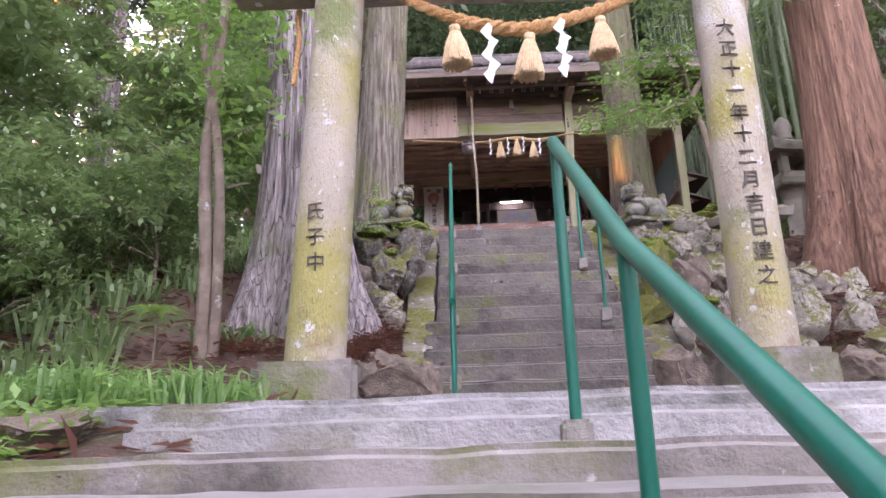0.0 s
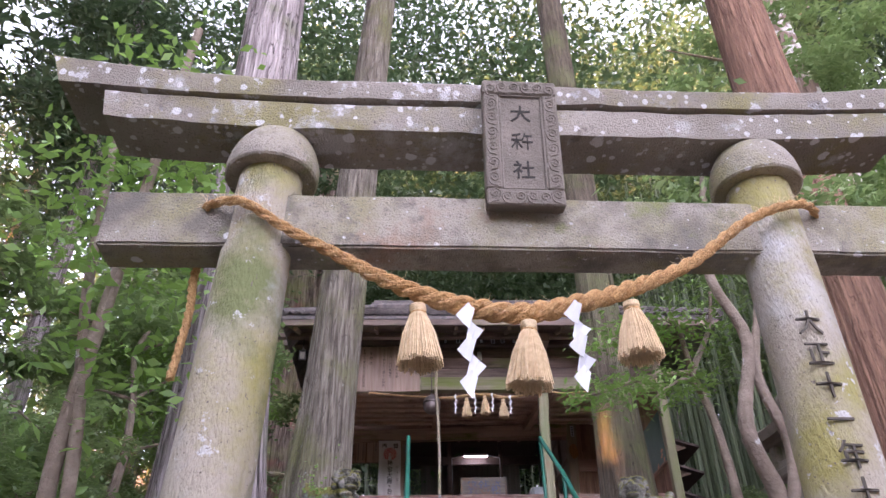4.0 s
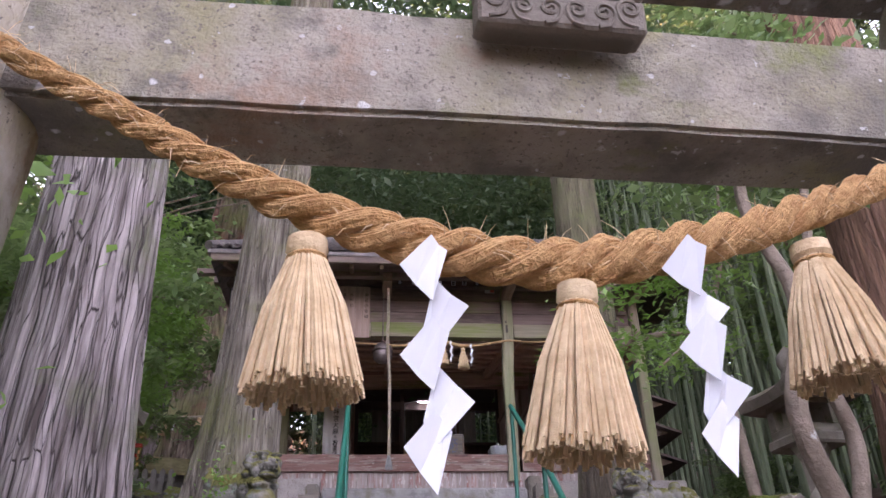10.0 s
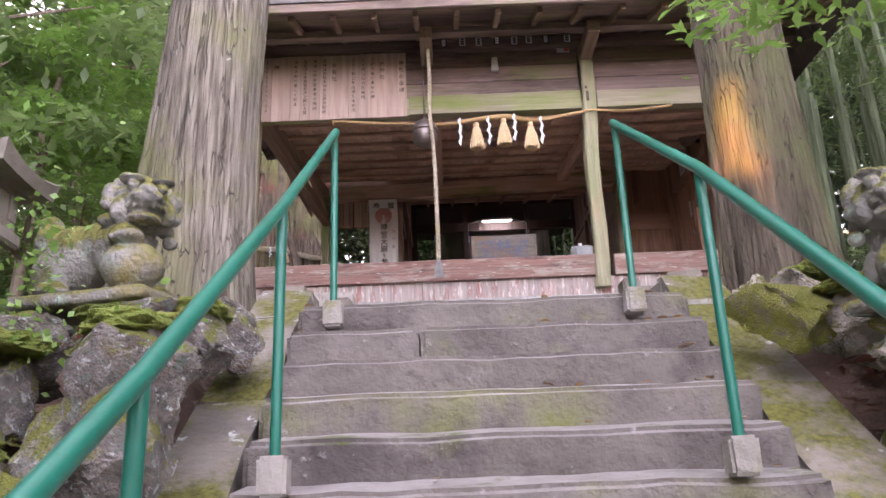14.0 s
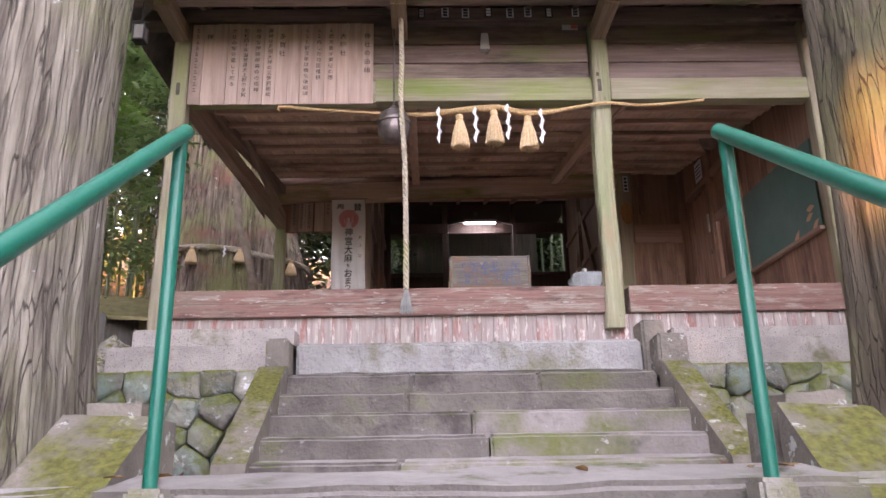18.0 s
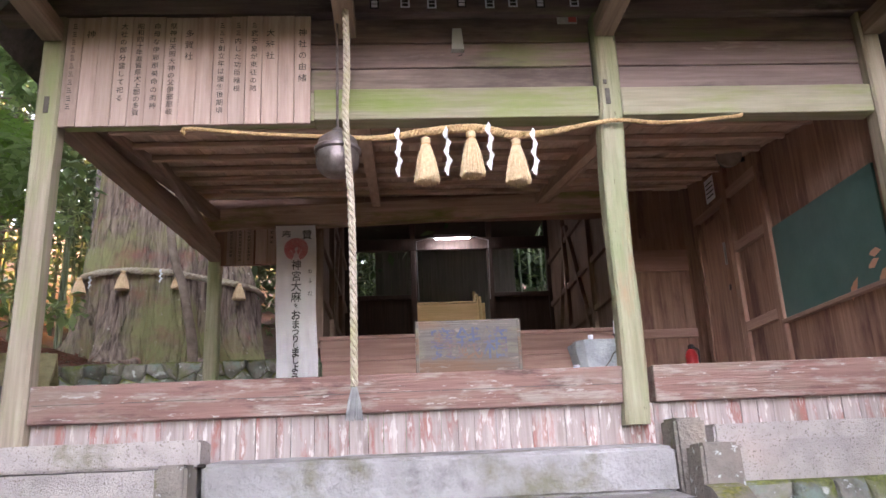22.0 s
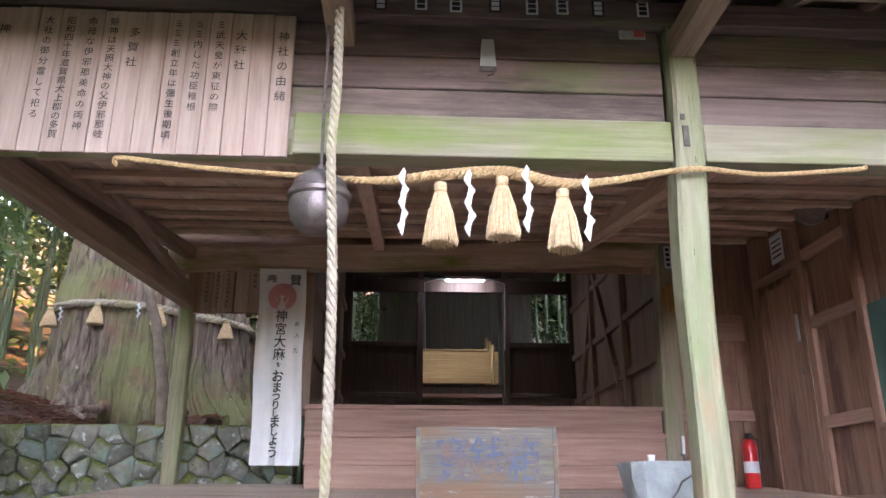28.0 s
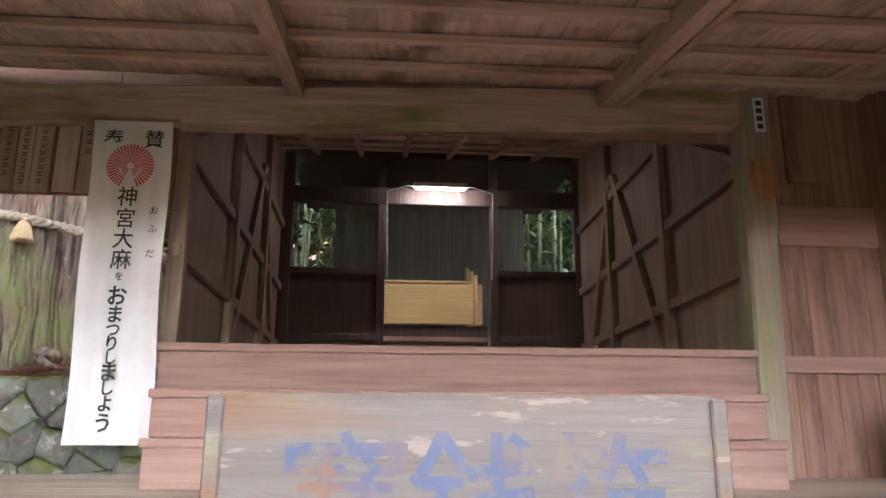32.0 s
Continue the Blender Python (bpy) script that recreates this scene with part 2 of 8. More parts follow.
M_TORII = mk("torii_stone", (0.33, 0.29, 0.24), (0.47, 0.42, 0.355), 2.0, 0.92, 0.5, 110, layers=(((0.30, 0.275, 0.13), 1.3, 0.56, 0.08), ((0.20, 0.175, 0.145), 95, 0.60, 0.03), ((0.38, 0.27, 0.20), 2.0, 0.62, 0.04), ((0.19, 0.17, 0.145), 1.7, 0.60, 0.06), ((0.22, 0.20, 0.17), 6.0, 0.60, 0.05), ((0.24, 0.25, 0.11), 3.0, 0.64, 0.05), ((0.58, 0.56, 0.55), 26, 0.66, 0.015)), spots=(((0.66, 0.64, 0.64), 11, 0.76, 1.1), ((0.60, 0.58, 0.57), 30, 0.78, 1.0)))
M_LINTSTONE = mk("lichened_lintel_stone", (0.24, 0.21, 0.175), (0.385, 0.34, 0.295), 2.2, 0.92, 0.5, 110, layers=(((0.29, 0.26, 0.13), 1.6, 0.58, 0.07), ((0.19, 0.165, 0.14), 90, 0.60, 0.03), ((0.46, 0.44, 0.43), 3.4, 0.60, 0.04), ((0.60, 0.58, 0.59), 9.0, 0.63, 0.02), ((0.15, 0.13, 0.115), 4.5, 0.66, 0.04)), spots=(((0.68, 0.67, 0.68), 11, 0.62, 1.0), ((0.62, 0.60, 0.60), 26, 0.58, 1.1)))
M_PILLAR = mk("pillar_stone", (0.34, 0.29, 0.225), (0.52, 0.46, 0.37), 2.2, 0.92, 0.6, 80, stretch=(1, 1, 0.4), layers=(((0.40, 0.36, 0.13), 1.8, 0.54, 0.09), ((0.27, 0.17, 0.10), 2.9, 0.66, 0.05), ((0.21, 0.235, 0.10), 1.5, 0.60, 0.06), ((0.60, 0.58, 0.56), 1.0, 0.65, 0.05), ((0.64, 0.63, 0.62), 13, 0.64, 0.015), ((0.20, 0.17, 0.14), 60, 0.64, 0.02)), spots=(((0.58, 0.57, 0.55), 9, 0.72, 0.8),))
M_PLATE = mk("plaque_stone", (0.17, 0.145, 0.12), (0.24, 0.205, 0.17), 6, 0.85, 0.35, 60, layers=(((0.36, 0.33, 0.29), 18, 0.68, 0.03),))
# dark tones painted in for the shade inside carvings, holes and cracks
M_DEEPSHADE = mk("deep_recess_shade", (0.03, 0.026, 0.022), (0.05, 0.045, 0.04), 20, 0.9, 0.2)
M_CUTSHADE = mk("recess_shade", (0.085, 0.075, 0.062), (0.14, 0.12, 0.10), 20, 0.9, 0.2)
M_KOMA = mk("statue_stone", (0.18, 0.172, 0.155), (0.36, 0.34, 0.31), 6, 0.9, 0.6, 50, layers=(((0.09, 0.09, 0.075), 4, 0.55, 0.06), ((0.30, 0.36, 0.30), 9, 0.62, 0.03), ((0.24, 0.20, 0.08), 2.5, 0.60, 0.06)), moss=((0.24, 0.23, 0.06), 0.56, 4))
M_LANTERN = mk("lantern_stone", (0.22, 0.195, 0.16), (0.35, 0.31, 0.26), 4, 0.9, 0.4, 50, layers=(((0.14, 0.14, 0.09), 3, 0.60, 0.06),), moss=((0.25, 0.21, 0.05), 0.74, 3.0))
M_BARK = mk("cedar_bark", (0.125, 0.097, 0.092), (0.54, 0.465, 0.465), 22, 0.95, 1.0, 20, stretch=(1, 1, 0.07), bstretch=(1, 1, 0.07), lohi=(0.34, 0.64), cracks=((0.10, 0.08, 0.075), 26, 0.008, 0.05), layers=(((0.20, 0.21, 0.13), 1.4, 0.62, 0.08),))
M_BARKRED = mk("red_cedar_bark", (0.11, 0.055, 0.038), (0.36, 0.205, 0.14), 26, 0.95, 1.0, 26, stretch=(1, 1, 0.06), bstretch=(1, 1, 0.06), lohi=(0.30, 0.70), cracks=((0.15, 0.08, 0.056), 40, 0.016, 0.04), layers=(((0.5, 0.46, 0.43), 7, 0.69, 0.02),))
M_BARKGREEN = mk("mossy_bark", (0.085, 0.065, 0.05), (0.38, 0.335, 0.275), 24, 0.95, 1.0, 22, stretch=(1, 1, 0.08), bstretch=(1, 1, 0.08), lohi=(0.34, 0.66), cracks=((0.13, 0.105, 0.085), 34, 0.009, 0.05), layers=(((0.20, 0.20, 0.09), 1.3, 0.58, 0.10), (LICHEN, 9, 0.69, 0.03)))
M_BARKOLD = mk("old_cedar_bark", (0.07, 0.047, 0.037), (0.36, 0.28, 0.225), 14, 0.95, 1.0, 16, stretch=(1, 1, 0.10), bstretch=(1, 1, 0.10), lohi=(0.34, 0.66), layers=(((0.27, 0.13, 0.10), 0.9, 0.58, 0.06), ((0.26, 0.26, 0.12), 0.8, 0.54, 0.08), ((0.50, 0.46, 0.38), 7, 0.68, 0.03)))
M_BARKDARK = mk("dark_green_bark", (0.055, 0.042, 0.03), (0.20, 0.16, 0.118), 24, 0.95, 1.0, 24, stretch=(1, 1, 0.09), bstretch=(1, 1, 0.09), lohi=(0.30, 0.70), cracks=((0.07, 0.055, 0.04), 40, 0.02, 0.035), layers=(((0.15, 0.16, 0.07), 1.3, 0.56, 0.10), ((0.40, 0.40, 0.37), 0.7, 0.72, 0.05)))
M_BARKPALE = mk("lichened_bark", (0.13, 0.085, 0.065), (0.33, 0.24, 0.19), 24, 0.95, 1.0, 24, stretch=(1, 1, 0.08), bstretch=(1, 1, 0.08), lohi=(0.30, 0.70), layers=(((0.62, 0.60, 0.58), 3.5, 0.52, 0.04),))
M_TWIG = mk("thin_bark", (0.16, 0.12, 0.09), (0.30, 0.24, 0.19), 6, 0.95, 0.5, 30, layers=((LICHEN, 5, 0.68, 0.03),))


def timber(name, c1, c2, axis, layers=(), rough=0.8, rnd=0.10, bump=0.3, island=False):
    st = [1.0, 1.0, 1.0]
    st["xyz".index(axis)] = 0.05
    run = [1.6, 1.6, 1.6]
    run["xyz".index(axis)] = 0.35
    return mk(name, c1, c2, 26, rough, bump, 40, stretch=tuple(st), layers=layers, rnd=rnd, lohi=(0.25, 0.75), island=island, drawn=tuple(run))


GREENISH = ((0.16, 0.20, 0.06), 2.3, 0.60, 0.08)
M_WX = timber("weathered_timber_x", (0.20, 0.142, 0.12), (0.38, 0.285, 0.245), "x", (GREENISH, ((0.12, 0.085, 0.075), 1.2, 0.56, 0.07)))
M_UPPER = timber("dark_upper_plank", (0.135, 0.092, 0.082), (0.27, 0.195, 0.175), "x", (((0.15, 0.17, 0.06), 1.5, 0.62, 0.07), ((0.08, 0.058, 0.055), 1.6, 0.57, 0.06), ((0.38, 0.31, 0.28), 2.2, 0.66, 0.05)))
M_WZ = timber("weathered_timber_z", (0.25, 0.20, 0.145), (0.43, 0.365, 0.27), "z", (((0.27, 0.30, 0.13), 1.8, 0.58, 0.1),))
M_POST = timber("green_weathered_post", (0.27, 0.24, 0.15), (0.47, 0.44, 0.30), "z", (((0.27, 0.31, 0.15), 1.6, 0.55, 0.1), ((0.40, 0.28, 0.16), 2.6, 0.64, 0.05), ((0.13, 0.11, 0.07), 22, 0.68, 0.02)), bump=0.6)
M_WY = timber("weathered_timber_y", (0.20, 0.135, 0.10), (0.38, 0.28, 0.21), "y")
M_LINTEL = timber("mossy_lintel", (0.24, 0.215, 0.14), (0.42, 0.37, 0.27), "x", (((0.22, 0.27, 0.07), 1.6, 0.55, 0.1), ((0.17, 0.26, 0.03), 1.1, 0.70, 0.04)))
M_REDX = timber("faded_red_timber", (0.17, 0.085, 0.068), (0.30, 0.175, 0.145), "x", (((0.24, 0.17, 0.135), 3.0, 0.55, 0.08), ((0.11, 0.06, 0.05), 5.0, 0.60, 0.05), ((0.32, 0.26, 0.22), 8, 0.57, 0.06), ((0.42, 0.37, 0.33), 26, 0.635, 0.02)), bump=0.5)
M_REDZ = timber("flaking_red_board", (0.26, 0.20, 0.18), (0.50, 0.43, 0.40), "z", (((0.34, 0.14, 0.115), 7.0, 0.56, 0.05), ((0.58, 0.53, 0.50), 14, 0.58, 0.03), ((0.20, 0.16, 0.13), 2.0, 0.66, 0.06)))
M_INX = timber("inner_timber_x", (0.27, 0.148, 0.118), (0.44, 0.285, 0.225), "x")
M_FLOORX = timber("worn_floor_plank", (0.40, 0.30, 0.225), (0.62, 0.50, 0.40), "x", (((0.30, 0.21, 0.15), 2.5, 0.62, 0.06),))
M_INY = timber("inner_timber_y", (0.26, 0.15, 0.115), (0.42, 0.275, 0.21), "y")
M_INZ = timber("inner_timber_z", (0.20, 0.108, 0.076), (0.37, 0.225, 0.158), "z", (((0.14, 0.07, 0.052), 2.0, 0.56, 0.07),))
M_CEIL = timber("ceiling_plank", (0.40, 0.265, 0.195), (0.62, 0.45, 0.345), "x", (((0.26, 0.16, 0.12), 2.0, 0.62, 0.06),))
M_CEILBOARD = timber("ceiling_board", (0.40, 0.27, 0.20), (0.64, 0.47, 0.36), "y", (((0.27, 0.17, 0.12), 2.0, 0.62, 0.06),), rnd=0.22, island=True)
M_MOSSBEAM = timber("mossy_inner_beam", (0.37, 0.24, 0.18), (0.58, 0.42, 0.325), "x", (((0.20, 0.22, 0.06), 1.7, 0.60, 0.06), ((0.26, 0.16, 0.12), 2.4, 0.62, 0.06)))
M_CEILY = timber("ceiling_joist_wood", (0.36, 0.235, 0.17), (0.56, 0.40, 0.30), "y")
M_HALL = timber("hall_board", (0.25, 0.175, 0.13), (0.42, 0.31, 0.24), "z")
M_DARKWOOD = timber("dark_lacquered_wood", (0.055, 0.035, 0.028), (0.11, 0.07, 0.055), "z", rough=0.55)
M_GREYDOOR = timber("grey_door_board", (0.15, 0.133, 0.12), (0.25, 0.225, 0.205), "z")
M_GOLDWOOD = timber("pale_new_wood", (0.62, 0.42, 0.17), (0.78, 0.56, 0.27), "x", rough=0.5)
M_SIGN = timber("sign_board_wood", (0.36, 0.24, 0.19), (0.56, 0.43, 0.375), "z", (((0.22, 0.15, 0.12), 1.2, 0.64, 0.08),))
M_ROOF = mk("roof_tile", (0.12, 0.11, 0.11), (0.26, 0.22, 0.21), 7, 0.8, 0.4, 40, layers=(((0.33, 0.29, 0.25), 9, 0.64, 0.04),), rnd=0.2)
M_RAIL = mk("green_paint", (0.004, 0.125, 0.085), (0.008, 0.165, 0.115), 3, 0.32, 0.04, 60, layers=(((0.03, 0.07, 0.05), 12, 0.72, 0.02),))
M_BLOCK = mk("concrete_block", (0.26, 0.24, 0.21), (0.38, 0.35, 0.315), 5, 0.9, 0.5, 40, layers=(((0.22, 0.21, 0.11), 4, 0.60, 0.06), ((0.14, 0.13, 0.11), 9, 0.64, 0.03)), rnd=0.1)
M_ROPE = mk("straw_rope", (0.47, 0.245, 0.095), (0.76, 0.48, 0.215), 60, 0.9, 0.6, 120)
M_STRAW = mk("pale_straw", (0.62, 0.44, 0.25), (0.84, 0.66, 0.42), 40, 0.85, 0.3, 90)
M_PAPER = mk("white_paper", (0.70, 0.71, 0.76), (0.78, 0.79, 0.82), 3, 0.8, 0.0)
M_INK = mk("black_ink", (0.02, 0.02, 0.02), (0.045, 0.04, 0.04), 8, 0.8, 0.0)
M_LEAF = leafy("broad_leaf", (0.075, 0.135, 0.06), (0.33, 0.42, 0.22), (0.33, 0.48, 0.16))
M_CEDAR = leafy("cedar_needle", (0.045, 0.08, 0.045), (0.165, 0.225, 0.12), (0.13, 0.21, 0.09))
M_BRIGHT = leafy("young_leaf", (0.12, 0.23, 0.06), (0.32, 0.50, 0.16), (0.34, 0.56, 0.12))
M_DRY = leafy("dead_cedar_spray", (0.15, 0.065, 0.05), (0.30, 0.15, 0.115), (0.25, 0.11, 0.07))
M_BAMBOO = mk("bamboo_green", (0.10, 0.14, 0.07), (0.22, 0.26, 0.16), 3, 0.5, 0.0, stretch=(1, 1, 0.3))
M_IRONBLACK = mk("dark_iron", (0.03, 0.03, 0.032), (0.07, 0.065, 0.06), 12, 0.55, 0.2, metal=0.6)
M_LAMP = glow("lamp_tube", (1.0, 0.97, 0.92), 6.0)


# ---- mesh helpers ----
def thing(name, loc=(0, 0, 0), rz=0.0, label="", category="", group="", kind=""):
    e = new(name)
    e.empty_display_size = 0.1
    e.matrix_world = pose(*loc, 0, 0, rz)
    return tagged(e, label, category, group, kind)


def part(name, bm, material, parent=None, label="", smooth=False):
    me = bpy.data.meshes.new(name)
    if isinstance(bm, bmesh.types.BMesh):
        bmesh.ops.recalc_face_normals(bm, faces=bm.faces[:])
        bm.to_mesh(me)
        bm.free()
    else:
        me.from_pydata(*bm)
    me.materials.append(material)
    if smooth:
        me.polygons.foreach_set("use_smooth", [True] * len(me.polygons))
        me.set_sharp_from_angle(angle=radians(38))
    ob = new(name, me)
    ob.parent = parent
    return tagged(ob, label) if label else ob


def share(name, ob, parent, m):
    """Another object on the same mesh."""
    o = new(name, ob.data)
    o.parent = parent
    o.matrix_basis = m
    return o


def box(bm, x0, x1, y0, y1, z0, z1, bev=0.0, m=None):
    mat = Matrix.Translation(((x0 + x1) / 2, (y0 + y1) / 2, (z0 + z1) / 2)) @ Matrix.Diagonal((abs(x1 - x0), abs(y1 - y0), abs(z1 - z0), 1))
    if m is not None:
        mat = m @ mat
    vs = bmesh.ops.create_cube(bm, size=1, matrix=mat)["verts"]
    if bev:
        es = list({e for v in vs for e in v.link_edges})
        bmesh.ops.bevel(bm, geom=es, offset=bev, segments=1, affect="EDGES", clamp_overlap=True)
    return bm


def boxm(x0, x1, y0, y1, z0, z1, bev=0.0, m=None):
    return box(bmesh.new(), x0, x1, y0, y1, z0, z1, bev, m)


def tube(bm, pts, radii, seg=10, cap=True, wob=0.0, seed=0):
    """A round bar swept along points."""
    pts = [Vector(p) for p in pts]
    if not isinstance(radii, (list, tuple)):
        radii = [radii] * len(pts)
    rnd = random.Random(seed)
    up = Vector((0, 0, 1)) if abs((pts[-1] - pts[0]).normalized().z) < 0.9 else Vector((0, 1, 0))
    rings = []
    for i, p in enumerate(pts):
        d = (pts[min(i + 1, len(pts) - 1)] - pts[max(i - 1, 0)]).normalized()
        a = d.cross(up).normalized()
        b = a.cross(d).normalized()
        ring = []
        for k in range(seg):
            ang = 2 * math.pi * k / seg
            r = radii[i] * (1 + (rnd.uniform(-wob, wob) if wob else 0))
            ring.append(bm.verts.new(p + a * (r * math.cos(ang)) + b * (r * math.sin(ang))))
        rings.append(ring)
    for r0, r1 in zip(rings, rings[1:]):
        for k in range(seg):
            bm.faces.new((r0[k], r0[(k + 1) % seg], r1[(k + 1) % seg], r1[k]))
    if cap:
        bm.faces.new(rings[0][::-1])
        bm.faces.new(rings[-1])
    return bm


def tubem(pts, radii, seg=10, **k):
    return tube(bmesh.new(), pts, radii, seg, **k)


def lathe(profile, seg=20):
    """A turned shape: profile of (radius, z)."""
    bm = bmesh.new()
    rings = [[bm.verts.new((r * math.cos(2 * math.pi * k / seg), r * math.sin(2 * math.pi * k / seg), z)) for k in range(seg)] for r, z in profile]
    for r0, r1 in zip(rings, rings[1:]):
        for k in range(seg):
            bm.faces.new((r0[k], r0[(k + 1) % seg], r1[(k + 1) % seg], r1[k]))
    bm.faces.new(rings[0][::-1])
    bm.faces.new(rings[-1])
    return bm


def prism(profile, y0, y1, axis="y"):
    """A flat outline of (u, z), drawn out along an axis."""
    bm = bmesh.new()
    put = (lambda u, z, w: (u, w, z)) if axis == "y" else (lambda u, z, w: (w, u, z))
    a = [bm.verts.new(put(u, z, y0)) for u, z in profile]
    b = [bm.verts.new(put(u, z, y1)) for u, z in profile]
    bm.faces.new(a)
    bm.faces.new(b[::-1])
    for i in range(len(a)):
        j = (i + 1) % len(a)
        bm.faces.new((a[i], a[j], b[j], b[i]))
    return bm


def rockm(sx, sy, sz, seed, sub=4, rough=0.26, cut=0.42):
    """A boulder: a ball cut by flat faces and roughened by noise at three sizes."""
    bm = bmesh.new()
    bmesh.ops.create_icosphere(bm, subdivisions=sub, radius=1)
    rnd = random.Random(seed)
    off = Vector((seed * 3.7, seed * 1.9, seed * 5.3))
    cuts = [(Vector((rnd.uniform(-1, 1), rnd.uniform(-1, 1), rnd.uniform(-0.8, 1))).normalized(), rnd.uniform(cut, 0.85)) for _ in range(11)]
    for v in bm.verts:
        p = v.co * 1.12
        for nrm, d in cuts:
            h = p.dot(nrm) - d
            if h > 0:
                p -= nrm * h * 0.93
        p *= 1 + rough * noise.fractal(v.co * 1.5 + off, 0.9, 2.1, 5) + 0.06 * noise.noise(v.co * 6 + off) - 0.07 * abs(noise.noise(v.co * 11 + off))
        v.co = Vector((p.x * sx, p.y * sy, p.z * sz))
    return bm


def quads(name, verts, faces_n, material, parent=None, kind="", label=""):
    """A mesh of four-cornered leaves from an array of corners (n, 4, 3)."""
    v = np.asarray(verts, np.float32).reshape(-1, 3)
    me = bpy.data.meshes.new(name)
    me.vertices.add(len(v))
    me.vertices.foreach_set("co", v.ravel())
    nf = len(v) // 4
    me.loops.add(len(v))
    me.loops.foreach_set("vertex_index", np.arange(len(v), dtype=np.int32))
    me.polygons.add(nf)
    me.polygons.foreach_set("loop_start", np.arange(0, len(v), 4, dtype=np.int32))
    me.update(calc_edges=True)
    me.materials.append(material)
    ob = new(name, me)
    ob.parent = parent
    return tagged(ob, label, "", "", kind)


def leaves_at(centres, size, aspect=0.45, droop=0.3, seed=1, flat=0.5):
    """Leaf corners round centres: a diamond with a fold, turned at random, mostly lying flat."""
    r = np.random.RandomState(seed)
    n = len(centres)
    d = r.normal(size=(n, 3))
    d[:, 2] = d[:, 2] * (1 - flat) - droop
    d /= np.linalg.norm(d, axis=1, keepdims=True)
    s = np.cross(d, r.normal(size=(n, 3)) * (1 - flat) + np.array([0, 0, 1.0]) * flat * 2)
    s /= np.linalg.norm(s, axis=1, keepdims=True) + 1e-9
    u = np.cross(s, d)
    ln = size * r.uniform(0.6, 1.35, (n, 1))
    c = np.asarray(centres)
    return np.stack([c, c + d * ln * 0.5 + s * ln * aspect * 0.5 + u * ln * 0.08, c + d * ln, c + d * ln * 0.5 - s * ln * aspect * 0.5 + u * ln * 0.08], 1)


def clump_points(n, clumps, centre, radii, spread, seed, shell=0.5):
    """Points in clumps that fill an uneven ellipsoid."""
    r = np.random.RandomState(seed)
    k = r.normal(size=(clumps, 3))
    k /= np.linalg.norm(k, axis=1, keepdims=True)
    k *= r.uniform(shell, 1.0, (clumps, 1)) * np.array(radii)
    k += np.array(centre)
    w = r.randint(0, clumps, n)
    return k[w] + r.normal(size=(n, 3)) * spread * np.array([1, 1, 0.55])


# ---- ground ----
FLOOR_Z, LAND_Z, TOP_Z = 5.96, 1.80, 4.37      # porch floor, landing at the torii, head of the long stair
STAIR = [(8.78 - 0.2145 * i, 4.37 - 0.165 * i) for i in range(16)]


def smooth(a, b, v):
    t = np.clip((v - a) / (b - a), 0, 1)
    return t * t * (3 - 2 * t)


def height(x, y):
    """The hillside."""
    x, y = np.asarray(x, float), np.asarray(y, float)
    h = -0.8 + 2.52 * smooth(-1.8, 2.9, y)
    side = np.abs(x - 1.0)
    left = smooth(1.4, 0.6, x)
    h = h + np.clip((y - 3.9) * 0.51, 0, 2.55) * left + np.clip((y - 4.6) * 0.58, 0, 2.55) * (1 - left)
    h = h - 0.38 * smooth(2.9, 1.9, side) * smooth(5.0, 5.8, y) * smooth(8.6, 7.8, y)
    h = h + smooth(12.8, 13.6, y) * 0.75 + smooth(14, 19, y) * 1.0
    h = h + np.clip(y - 24, 0, 60) * 0.32 + smooth(17.6, 18.2, y) * smooth(-0.2, -0.5, x) * 0.35
    h = h + np.clip(-x - 3, 0, 40) * 0.17 + np.clip(x - 6.0, 0, 40) * 0.14
    h = h + 0.12 * np.sin(x * 1.3 + 0.7 * y) * smooth(1.6, 4, side) + 0.05 * np.sin(3.1 * x - 1.7 * y) * smooth(1.4, 3, side)
    h = h + 0.72 * smooth(17.9, 21.5, y) * smooth(-0.2, -1.2, x)
    # trench for the stairs and the level in front of the shrine
    tr = smooth(1.35, 0.95, side)
    low = np.interp(y, [-3, -1.4, 1.4, 2.4, 5.4, 8.9, 20], [-0.75, -0.9, 1.0, 1.55, 1.55, 3.95, 3.95])
    h = h * (1 - tr) + np.minimum(h, low) * tr
    mid = smooth(2.0, 1.7, side) * smooth(2.1, 2.6, y) * smooth(5.1, 4.4, y)
    h = h * (1 - mid) + np.minimum(h, 1.77) * mid
    fore = smooth(9.2, 10.0, y) * smooth(13.4, 12.9, y) * smooth(7, 5, side)
    h = h * (1 - fore) + (TOP_Z - 0.03) * fore
    inside = smooth(3.4, 3.2, np.abs(x - 1.65)) * smooth(12.9, 13.2, y) * smooth(30, 29, y)
    return h * (1 - inside) + np.minimum(h, 5.4) * inside


gx = np.concatenate([np.linspace(-400, -22, 16)[:-1], np.linspace(-22, -7, 40)[:-1], np.linspace(-7, 9, 108)[:-1], np.linspace(9, 24, 36)[:-1], np.linspace(24, 400, 16)])
gy = np.concatenate([np.linspace(-400, -12, 16)[:-1], np.linspace(-12, -2, 18)[:-1], np.linspace(-2, 24, 170)[:-1], np.linspace(24, 60, 40)[:-1], np.linspace(60, 400, 14)])
X, Y = np.meshgrid(gx, gy)
Z = height(X, Y)
near = (np.abs(X) < 20) & (np.abs(Y - 10) < 20) & (np.abs(X - 1) > 1.5)
